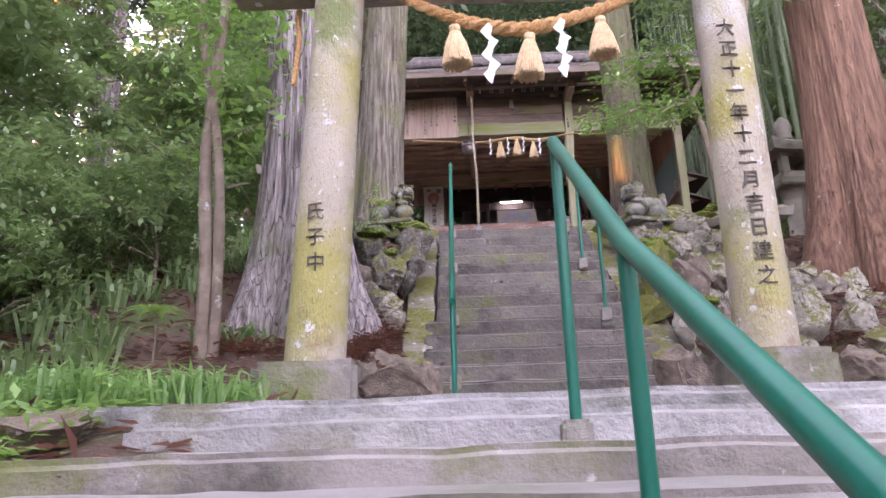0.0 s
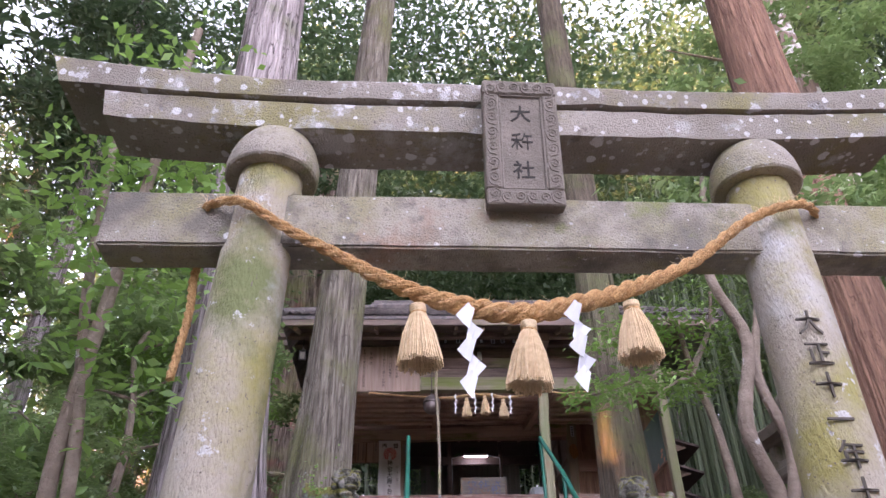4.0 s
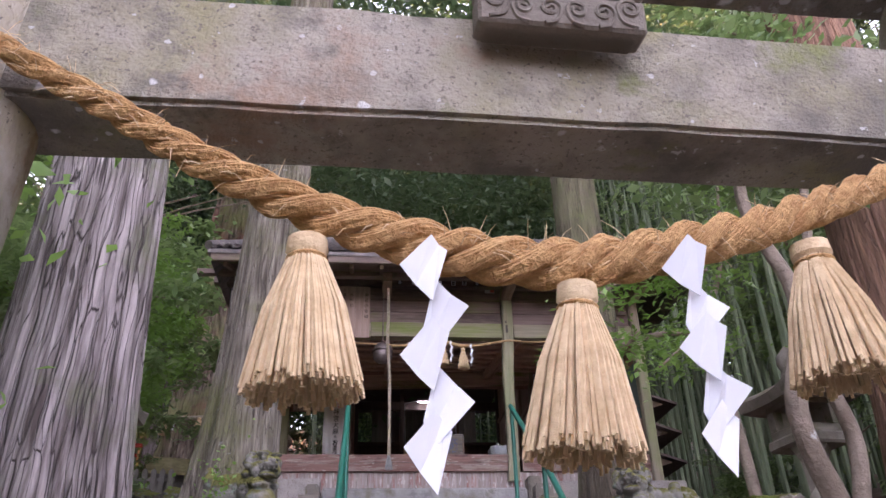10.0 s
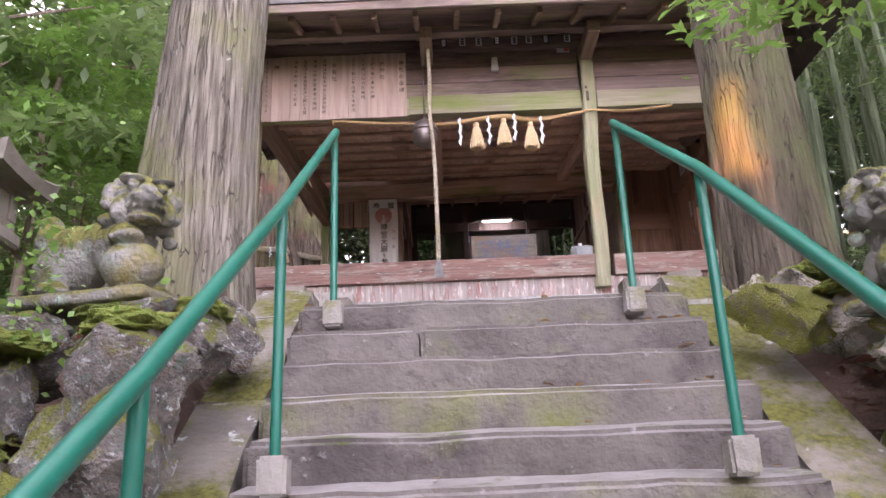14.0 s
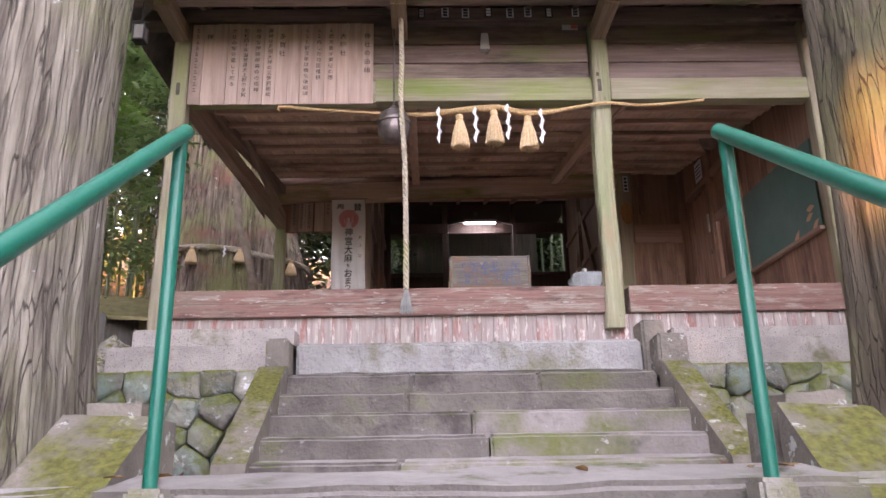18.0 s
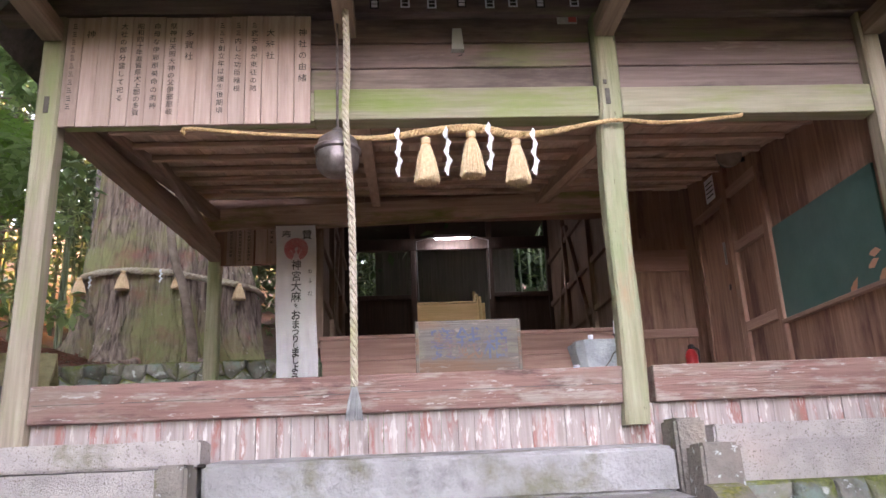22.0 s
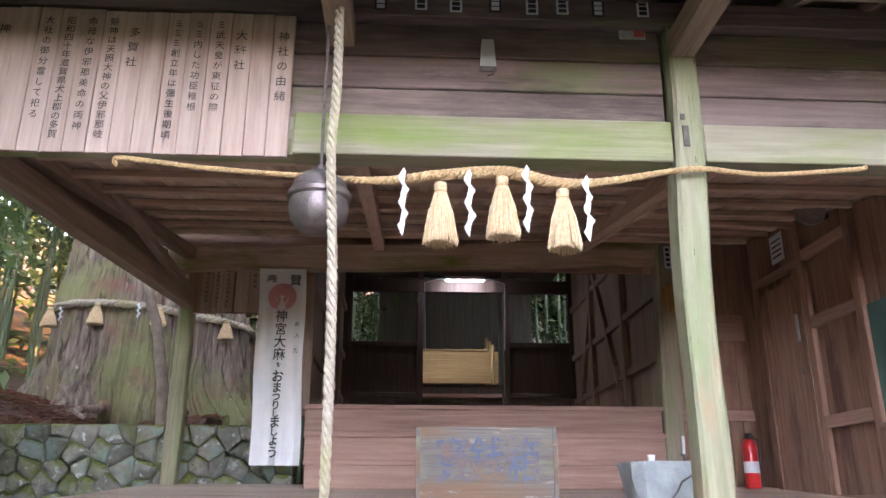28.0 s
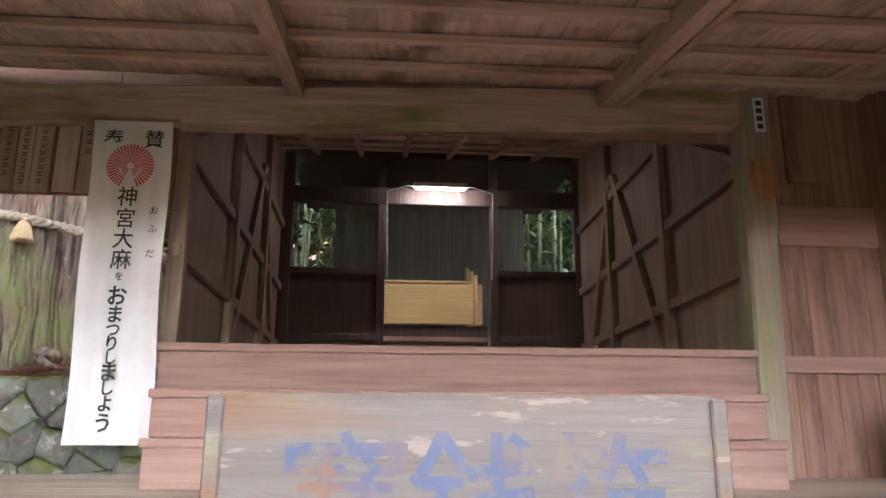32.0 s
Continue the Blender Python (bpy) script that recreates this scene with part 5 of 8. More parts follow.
# ---- rocks, cheeks, lions, lanterns ----
for name, xin, xout in (("stair_cheek", 0.115, -0.15), ("stair_cheek", 1.945, 2.23)):
    c = thing(name, (0, 0, 0), 0, "sloping mossy cheek stones beside the stair", "kerb", "", "structure")
    ys = [9.28, 8.35, 7.3, 6.3, 5.35]
    for i, (ya, yb) in enumerate(zip(ys, ys[1:])):
        zt = lambda y: 4.50 + (y - 9.2) * 0.735
        bm = prism([(yb + 0.006, zt(yb) - 0.5), (ya - 0.006, zt(ya) - 0.5), (ya - 0.006, zt(ya)), (yb + 0.006, zt(yb))], xin, xout, "x")
        bmesh.ops.subdivide_edges(bm, edges=bm.edges[:], cuts=3, use_grid_fill=True)
        for v in bm.verts:
            nz = noise.noise_vector(v.co * 4 + Vector((i * 3, xin, 0)))
            v.co += nz * 0.022
        part("cheek_stone", bm, M_CHEEK, c, smooth=True)
    part("end_stone", worn_block(min(xin, xout), max(xin, xout), 9.27, 9.55, 4.05, 4.60, 7, 0.05, 0.02), M_CHEEK, c, smooth=True)

rock_meshes = {}


def rock(parent, x, y, z, sx, sy, sz, seed, mat=M_ROCK, rz=0, name="rock"):
    k = (seed % 9, mat.name)
    if k not in rock_meshes:
        me = bpy.data.meshes.new("rock")
        bm = rockm(1, 1, 1, seed % 9 + 1)
        bm.to_mesh(me)
        bm.free()
        me.materials.append(mat)
        me.polygons.foreach_set("use_smooth", [True] * len(me.polygons))
        me.set_sharp_from_angle(angle=radians(30))
        rock_meshes[k] = me
    o = new(name, rock_meshes[k])
    o.parent = parent
    o.matrix_basis = pose(x, y, z, (seed * 37) % 25, (seed * 53) % 25, rz + seed * 77) @ Matrix.Diagonal((sx, sy, sz, 1))
    return o


bank_l = thing("rock_bank", (0, 0, 0), 0, "heap of dark mossy boulders holding the bank below a stone lion", "rocks")
LEFT_ROCKS = [(-0.68, 7.28, 3.40, 0.17, 0.16, 0.19, M_ROCKBROWN), (-0.32, 7.22, 3.44, 0.20, 0.18, 0.19, M_ROCK), (-0.17, 7.62, 3.72, 0.21, 0.20, 0.21, M_ROCK), (-0.52, 7.62, 3.76, 0.21, 0.20, 0.19, M_ROCK), (-0.52, 7.72, 4.00, 0.17, 0.15, 0.10, M_ROCK), (-0.22, 7.74, 4.00, 0.17, 0.16, 0.10, M_ROCK), (-0.30, 7.98, 4.03, 0.24, 0.2, 0.09, M_ROCK), (-0.08, 7.58, 3.86, 0.15, 0.15, 0.15, M_ROCK), (-0.98, 7.45, 3.62, 0.20, 0.20, 0.20, M_ROCK),
              (-0.55, 6.98, 3.08, 0.20, 0.18, 0.13, M_ROCK), (-0.32, 6.90, 3.02, 0.18, 0.16, 0.13, M_ROCKPALE), (-0.80, 6.85, 3.05, 0.17, 0.16, 0.12, M_ROCK), (-0.02, 7.95, 4.02, 0.14, 0.16, 0.13, M_ROCK), (-0.10, 8.35, 4.16, 0.17, 0.2, 0.15, M_ROCK), (-0.75, 7.95, 3.98, 0.22, 0.2, 0.15, M_ROCK), (-1.25, 7.75, 3.82, 0.22, 0.22, 0.18, M_ROCK), (-1.5, 7.3, 3.6, 0.2, 0.2, 0.16, M_ROCK),
              (-0.22, 5.40, 2.2, 0.16, 0.15, 0.14, M_ROCKBROWN), (-0.26, 6.72, 2.88, 0.12, 0.11, 0.09, M_ROCKPALE), (-0.45, 7.42, 3.56, 0.13, 0.12, 0.10, M_ROCK), (-0.13, 7.3, 3.40, 0.11, 0.10, 0.14, M_ROCK), (-0.84, 7.5, 3.72, 0.13, 0.12, 0.11, M_ROCK), (-0.50, 7.15, 3.28, 0.09, 0.09, 0.08, M_ROCKPALE)]
for i, (x, y, z, a, b, c, mt) in enumerate(LEFT_ROCKS):
    rock(bank_l, x, y, z, a * 1.12, b * 1.12, c * 1.12, i + 3, mt)
bank_r = thing("rock_bank", (0, 0, 0), 0, "heap of pale and mossy boulders below a stone lion", "rocks")
RIGHT_ROCKS = [(2.34, 7.48, 3.46, 0.23, 0.20, 0.24, M_ROCK), (2.62, 7.02, 3.20, 0.27, 0.24, 0.21, M_ROCKBROWN), (2.30, 7.72, 3.86, 0.22, 0.17, 0.15, M_ROCKPALE), (2.60, 7.62, 3.72, 0.20, 0.17, 0.17, M_ROCKPALE), (2.86, 7.56, 3.66, 0.20, 0.17, 0.18, M_ROCKPALE), (3.10, 7.6, 3.72, 0.19, 0.18, 0.17, M_ROCKPALE), (2.72, 7.36, 3.42, 0.17, 0.15, 0.14, M_ROCKPALE), (2.98, 7.3, 3.42, 0.17, 0.16, 0.15, M_ROCKPALE),
               (2.48, 7.86, 3.98, 0.19, 0.16, 0.10, M_ROCK), (2.78, 7.84, 3.98, 0.17, 0.15, 0.11, M_ROCKPALE), (3.05, 7.86, 3.98, 0.18, 0.16, 0.13, M_ROCK), (2.36, 8.22, 4.08, 0.16, 0.16, 0.12, M_ROCK), (2.62, 8.25, 4.16, 0.17, 0.16, 0.10, M_ROCK), (2.40, 8.62, 4.26, 0.15, 0.17, 0.12, M_ROCK), (2.66, 8.68, 4.30, 0.15, 0.14, 0.11, M_ROCK), (2.38, 9.05, 4.36, 0.15, 0.17, 0.11, M_ROCK), (2.95, 8.5, 4.3, 0.2, 0.2, 0.13, M_ROCKPALE),
               (2.42, 6.55, 2.70, 0.20, 0.19, 0.19, M_ROCK), (2.80, 6.55, 2.84, 0.18, 0.17, 0.16, M_ROCKPALE), (2.40, 6.12, 2.42, 0.18, 0.18, 0.17, M_ROCK), (2.72, 6.15, 2.56, 0.19, 0.17, 0.17, M_ROCKPALE), (2.44, 5.65, 2.2, 0.18, 0.18, 0.16, M_ROCKBROWN), (2.40, 5.2, 2.02, 0.17, 0.16, 0.15, M_ROCK), (3.05, 6.85, 3.15, 0.2, 0.18, 0.17, M_ROCKPALE), (3.35, 7.3, 3.5, 0.2, 0.2, 0.18, M_ROCKPALE), (3.3, 8.1, 4.1, 0.24, 0.22, 0.17, M_ROCK), (3.65, 8.2, 4.15, 0.24, 0.22, 0.18, M_ROCKPALE)]
rr_ = random.Random(21)
for k in range(96):
    x, y = rr_.uniform(2.35, 3.5 if k % 2 else 4.2), 5.5 + 0.036 * k
    RIGHT_ROCKS.append((x, y, 1.72 + min(2.55, (y - 4.6) * 0.58) - 0.12 * (x < 3.0), rr_.uniform(0.10, 0.20), rr_.uniform(0.10, 0.17), rr_.uniform(0.09, 0.17), rr_.choice((M_ROCK, M_ROCKPALE, M_ROCKPALE))))
for i, (x, y, z, a, b, c, mt) in enumerate(RIGHT_ROCKS):
    k = 1.1 if x < 2.45 else 1.28
    rock(bank_r, x, y, z, a * k, b * k, c * k, i + 40, M_ROCKPALE if mt is M_ROCK and i % 4 else mt)
M_MOSSBRIGHT = mk("bright_moss", (0.09, 0.12, 0.015), (0.25, 0.31, 0.055), 9, 0.95, 1.0, 55, layers=(((0.30, 0.27, 0.07), 5, 0.60, 0.06),))


def moss_cushion(parent, x, y, z, sx, sy, sz, seed):
    """A soft uneven pad of moss that hangs over the top of a stone."""
    bm = bmesh.new()
    bmesh.ops.create_icosphere(bm, subdivisions=4, radius=1)
    o = Vector((seed * 4.3, seed * 2.7, 0))
    for v in bm.verts:
        k = 1 + 0.30 * noise.fractal(v.co * 1.8 + o, 0.9, 2.1, 4) + 0.06 * noise.noise(v.co * 13 + o)
        low_ = -0.35 - 0.5 * abs(noise.noise(v.co * 4 + o))
        v.co = Vector((x + v.co.x * k * sx, y + v.co.y * k * sy, z + max(v.co.z, low_) * k * sz))
    return part("moss", bm, M_MOSSBRIGHT, parent, "bright green moss pad", True)


for k, (x, y, z, a, b, c) in enumerate(((-0.10, 7.58, 4.01, 0.15, 0.12, 0.05), (-0.52, 7.62, 3.97, 0.16, 0.13, 0.05), (-0.24, 7.76, 4.09, 0.12, 0.10, 0.035), (-0.88, 7.5, 3.86, 0.13, 0.13, 0.06), (-0.05, 7.98, 4.14, 0.11, 0.12, 0.05), (-0.30, 7.22, 3.64, 0.08, 0.06, 0.04))):
    moss_cushion(bank_l, x, y, z, a, b, c, k + 1)
for k, (x, y, z, a, b, c) in enumerate(((2.33, 7.46, 3.68, 0.17, 0.15, 0.09), (2.40, 7.42, 3.52, 0.14, 0.14, 0.12), (2.48, 7.86, 4.08, 0.18, 0.14, 0.04), (2.36, 8.22, 4.20, 0.13, 0.13, 0.045), (2.41, 8.62, 4.37, 0.12, 0.14, 0.045), (3.02, 7.86, 4.10, 0.16, 0.13, 0.05), (2.44, 6.52, 2.88, 0.14, 0.13, 0.06), (3.3, 8.1, 4.26, 0.2, 0.18, 0.06))):
    moss_cushion(bank_r, x, y, z, a, b, c, k + 21)
gate_rocks = thing("gate_rocks", (0, 0, 0), 0, "brown boulders set beside the gate bases", "rocks")
for i, (x, y, z, a, b, c) in enumerate([(0.02, 3.68, 1.93, 0.19, 0.2, 0.17), (-0.16, 3.95, 1.95, 0.12, 0.12, 0.14), (0.10, 4.4, 1.95, 0.16, 0.16, 0.2), (1.50, 4.0, 1.98, 0.17, 0.18, 0.17), (1.36, 4.4, 1.92, 0.12, 0.12, 0.12), (2.35, 3.9, 1.95, 0.22, 0.2, 0.16), (2.75, 4.1, 2.0, 0.25, 0.2, 0.2), (-0.9, 2.35, 1.66, 0.22, 0.14, 0.10), (-1.25, 2.3, 1.63, 0.13, 0.12, 0.09), (-0.1, 4.8, 2.05, 0.2, 0.2, 0.25), (2.1, 4.9, 2.1, 0.25, 0.22, 0.25), (2.2, 5.5, 2.4, 0.22, 0.22, 0.22), (-0.2, 5.3, 2.2, 0.2, 0.2, 0.2)]):
    rock(gate_rocks, x, y, z, a, b, c, i + 90, M_ROCKBROWN)


def lion(loc, s, label, turn=0.0):
    """Guardian lion with a paw on a ball, one mesh; s is the way it faces along x."""
    bm = bmesh.new()

    def ball(c, r, sub=3):
        vs = bmesh.ops.create_icosphere(bm, subdivisions=sub, radius=1)["verts"]
        for v in vs:
            v.co = Vector((s * (c[0] + v.co.x * r[0]), c[1] + v.co.y * r[1], c[2] + v.co.z * r[2]))

    box(bm, -0.36, 0.20, -0.15, 0.16, -0.045, 0.0, 0.01) if s > 0 else box(bm, -0.20, 0.36, -0.15, 0.16, -0.045, 0.0, 0.01)
    ball((0.085, -0.055, 0.092), (0.112, 0.10, 0.092), 4)                          # the ball under the paw
    for c, r in (((-0.03, 0.04, 0.20), (0.12, 0.11, 0.12)), ((-0.13, 0.04, 0.215), (0.12, 0.095, 0.095)), ((-0.22, 0.04, 0.17), (0.115, 0.12, 0.135)), ((-0.27, -0.03, 0.10), (0.085, 0.06, 0.10)), ((-0.27, 0.11, 0.10), (0.085, 0.05, 0.10)),
                 ((-0.235, -0.07, 0.028), (0.075, 0.045, 0.03)), ((-0.235, 0.13, 0.028), (0.075, 0.045, 0.03)), ((0.06, 0.10, 0.09), (0.045, 0.045, 0.10)), ((0.09, 0.10, 0.025), (0.06, 0.045, 0.028)),
                 ((0.045, -0.06, 0.215), (0.06, 0.055, 0.05)), ((0.095, -0.115, 0.188), (0.065, 0.045, 0.026)), ((-0.335, 0.03, 0.24), (0.05, 0.085, 0.085)), ((-0.35, 0.03, 0.31), (0.035, 0.06, 0.05)),
                 ((0.075, -0.005, 0.315), (0.115, 0.12, 0.085)), ((0.065, -0.005, 0.37), (0.10, 0.11, 0.045))):
        ball(c, r)
    def face(u, f, w, r, sub=3):
        """A piece of the head: u across, f forward, w up from its middle."""
        ball((0.075 + 0.74 * u + 0.67 * f, -0.015 + 0.67 * u - 0.74 * f, 0.325 + w), r, sub)

    face(0, 0.08, 0.0, (0.072, 0.072, 0.030))
    face(0, 0.075, -0.066, (0.062, 0.062, 0.019))
    face(0, 0.135, 0.030, (0.030, 0.030, 0.022))
    for e in (-1, 1):
        face(e * 0.085, 0.05, -0.03, (0.03, 0.03, 0.05))
        face(e * 0.05, 0.098, 0.050, (0.024, 0.024, 0.022))
        face(e * 0.055, 0.088, 0.080, (0.045, 0.045, 0.015))
        face(e * 0.028, 0.125, 0.005, (0.032, 0.032, 0.022))
        face(e * 0.115, -0.01, 0.045, (0.028, 0.028, 0.045))
        for k in range(3):
            face(e * (0.02 + 0.022 * k), 0.128 - 0.012 * k, -0.028, (0.008, 0.008, 0.014), 2)
    for k in range(5):
        face(-0.08 + 0.04 * k, 0.03 - 0.03 * abs(k - 2), 0.098, (0.028, 0.028, 0.022))
    for k in range(4):
        ball((0.055 + 0.028 * k, -0.142, 0.184), (0.012, 0.022, 0.016), 2)
    for k in range(30):
        a, h = k * 2.4, 0.20 + 0.20 * (k / 30)
        if math.cos(a + 0.85) > 0.2:
            continue
        ball((0.06 + 0.118 * math.cos(a), 0.0 + 0.118 * math.sin(a), h), (0.032, 0.032, 0.028), 2)
    for v in bm.verts:
        v.co += noise.noise_vector(v.co * 22) * 0.005 + noise.noise_vector(v.co * 60) * 0.002
    o = part("stone_lion", bm, M_KOMA, None, smooth=True)
    fuse = o.modifiers.new("fuse", "REMESH")
    fuse.mode, fuse.voxel_size, fuse.use_smooth_shade = "VOXEL", 0.0065, True
    soft_ = o.modifiers.new("worn", "SMOOTH")
    soft_.factor, soft_.iterations = 0.5, 2
    o.matrix_world = pose(*loc, 0, 0, turn) @ Matrix.Diagonal((0.90, 0.93, 0.93, 1))
    return tagged(o, label, "statue", "pair of stone lions")


lion((-0.27, 7.85, 4.17), 1, "mossy stone guardian lion with a paw on a ball", -12)
lion((2.30, 7.72, 4.045), -1, "mossy stone guardian lion with an open mouth on a rock", 18)


def lantern(loc, s, label, rz=0, topped=True):
    t = thing("stone_lantern", loc, rz, label, "lantern", "stone lanterns")
    part("base", prism([(-0.30 * s, 0), (0.30 * s, 0), (0.26 * s, 0.16 * s), (-0.26 * s, 0.16 * s)], -0.28 * s, 0.28 * s), M_LANTERN, t)
    sh = lathe([(0.19 * s, 0.16 * s), (0.13 * s, 0.30 * s), (0.115 * s, 0.6 * s), (0.13 * s, 0.80 * s), (0.20 * s, 0.92 * s)], 4)
    part("shaft", sh, M_LANTERN, t)
    part("platform", boxm(-0.24 * s, 0.24 * s, -0.24 * s, 0.24 * s, 0.92 * s, 1.02 * s, 0.02 * s), M_LANTERN, t)
    fire = part("fire_box", boxm(-0.205 * s, 0.205 * s, -0.205 * s, 0.205 * s, 1.022 * s, 1.088 * s, 0.006), M_LANTERN, t)
    for sx in (-1, 1):
        for sy in (-1, 1):
            part("corner_post", boxm(sx * 0.16 * s - 0.045 * s, sx * 0.16 * s + 0.045 * s, sy * 0.16 * s - 0.045 * s, sy * 0.16 * s + 0.045 * s, 1.09 * s, 1.26 * s, 0.005), M_LANTERN, fire)
    part("head", boxm(-0.205 * s, 0.205 * s, -0.205 * s, 0.205 * s, 1.262 * s, 1.32 * s, 0.006), M_LANTERN, fire)
    part("back_slab", boxm(-0.11 * s, 0.11 * s, 0.13 * s, 0.19 * s, 1.09 * s, 1.26 * s), M_LANTERN, fire)
    part("side_slab", boxm(0.13 * s, 0.19 * s, -0.11 * s, 0.11 * s, 1.09 * s, 1.26 * s), M_LANTERN, fire)
    rf_ = bmesh.new()
    n_ = 9
    grid = []
    for j in range(n_):
        row = []
        for i in range(n_):
            u, v = -1 + 2 * i / (n_ - 1), -1 + 2 * j / (n_ - 1)
            d_ = max(abs(u), abs(v))
            row.append(rf_.verts.new((u * 0.38 * s, v * 0.38 * s, (1.36 + 0.20 * (1 - d_) ** 0.75 + 0.07 * (abs(u * v)) ** 2.5) * s)))
        grid.append(row)
    for j in range(n_ - 1):
        for i in range(n_ - 1):
            rf_.faces.new((grid[j][i], grid[j][i + 1], grid[j + 1][i + 1], grid[j + 1][i]))
    ext = bmesh.ops.extrude_face_region(rf_, geom=rf_.faces[:])
    for g in ext["geom"]:
        if isinstance(g, bmesh.types.BMVert):
            g.co = Vector((g.co.x * 0.93, g.co.y * 0.93, g.co.z * 0.25 + 1.255 * s * 0.75))
    part("roof", rf_, M_LANTERN, t, "mossy curved roof stone", True)
    if topped:
        part("finial", lathe([(0.07 * s, 1.5 * s), (0.10 * s, 1.55 * s), (0.085 * s, 1.62 * s), (0.11 * s, 1.68 * s), (0.09 * s, 1.76 * s), (0.02 * s, 1.84 * s)], 12), M_LANTERN, t, smooth=True)
    return t


lantern((-0.95, 7.2, 3.12), 0.68, "weathered stone lantern with a flat mossy roof among the rocks", 12, False)
lantern((-1.88, 9.4, 4.12), 0.92, "tall stone lantern half hidden by shrubs", 5)
lantern((3.2, 7.1, 2.80), 0.76, "stone lantern with a mossy roof beside the rocks", 20)
lantern((5.15, 10.3, 4.1), 1.25, "tall stone lantern with an orange lichened top", 8)


def cell(p, others, box_):
    """The part of a rectangle that lies nearer to p than to any other seed."""
    poly = [(box_[0], box_[2]), (box_[1], box_[2]), (box_[1], box_[3]), (box_[0], box_[3])]
    for q in others:
        nx_, nz_ = q[0] - p[0], q[1] - p[1]
        lim = (q[0] ** 2 + q[1] ** 2 - p[0] ** 2 - p[1] ** 2) / 2
        out = []
        for (ax, az), (bx, bz) in zip(poly, poly[1:] + poly[:1]):
            da, db = ax * nx_ + az * nz_ - lim, bx * nx_ + bz * nz_ - lim
            if da <= 0:
                out.append((ax, az))
            if da * db < 0:
                k = da / (da - db)
                out.append((ax + (bx - ax) * k, az + (bz - az) * k))
        poly = out
        if not poly:
            break
    return poly


def stone_wall(name, x0, x1, y, zb, zt, size, seed, label):
    """Fitted dry-stone wall: each stone a chamfered block with an uneven face."""
    w = thing(name, (0, 0, 0), 0, label, "stone wall", "", "structure")
    r = random.Random(seed)
    rows_ = max(2, round((zt - zb) / (size * 0.82)))
    n_ = round((x1 - x0) / size / 1.12)
    seeds = [(x0 + (i + 0.5 * (j % 2) + r.uniform(0.05, 0.95)) * (x1 - x0) / n_, zb + (j + r.uniform(0.2, 0.8)) * (zt - zb) / rows_) for j in range(rows_) for i in range(n_)]
    for p in seeds:
        near_ = sorted((q for q in seeds if q != p), key=lambda q: (q[0] - p[0]) ** 2 + (q[1] - p[1]) ** 2)[:14]
        poly = cell(p, near_, (x0, x1, zb, zt))
        if len(poly) < 3:
            continue
        c = (sum(v[0] for v in poly) / len(poly), sum(v[1] for v in poly) / len(poly))
        rad = max(0.05, sum(math.dist(v, c) for v in poly) / len(poly))
        tx, tz, dy = r.uniform(-0.2, 0.2), r.uniform(-0.22, 0.14), r.uniform(-0.045, 0.03)
        bm = bmesh.new()
        rings = []
        pts = []
        for (ax, az), (bx, bz) in zip(poly, poly[1:] + poly[:1]):
            for k in (0.07, 0.93):
                pts.append((ax + (bx - ax) * k, az + (bz - az) * k))
        for inset, depth in ((0.004, 0.22), (0.001, 0.0), (0.008, -0.022), (0.022, -0.036), (0.05, -0.046)):
            k = max(0.35, 1 - inset / rad)
            rings.append([bm.verts.new((c[0] + (px - c[0]) * k + r.uniform(-0.006, 0.006), y + dy + depth - 0.1 + tx * (px - c[0]) + tz * (pz - c[1]) + r.uniform(-0.007, 0.007), c[1] + (pz - c[1]) * k)) for px, pz in pts])
        mid_ = bm.verts.new((c[0], y + dy - 0.152 + r.uniform(-0.012, 0.012), c[1]))
        for r0, r1 in zip(rings, rings[1:]):
            for k in range(len(pts)):
                bm.faces.new((r0[k], r0[(k + 1) % len(pts)], r1[(k + 1) % len(pts)], r1[k]))
        for k in range(len(pts)):
            bm.faces.new((rings[-1][k], rings[-1][(k + 1) % len(pts)], mid_))
        part("stone", bm, M_ROCKWALL, w, smooth=True)
    b = boxm(x0, x1, y + 0.06, y + size * 0.9, zb - 0.3, zt - 0.05)
    part("earth_core", b, M_GROUND, w)
    return w


stone_wall("retaining_wall", -6.0, -0.40, 13.05, 4.25, 5.22, 0.235, 3, "low dry-stone wall with moss below the shrine")
stone_wall("retaining_wall", 2.92, 8.0, 13.05, 4.25, 5.22, 0.24, 4, "low dry-stone wall with moss below the shrine")
stone_wall("retaining_wall", -6.5, -0.02, 17.75, 5.7, 6.72, 0.205, 5, "mossy dry-stone wall beneath the sacred tree")


# ---- things on and in the shrine ----
sign = thing("history_board", (0, 13.275, 7.68), 0, "faded wooden board with the shrine's history in brush writing", "sign")
cols = ["神社の由緒", "", "大*社", "#武天皇が東征の際", "##内した功臣稚根", "###創立年は彌生後期頃", "", "多賀社", "祭神は天照大神の父伊邪那岐", "命母な伊邪那美命の両神", "昭和四十年滋賀県犬上郡の多賀", "大社の御分霊して祀る", "", "神", "###########"]
bw = 1.69 / len(cols)
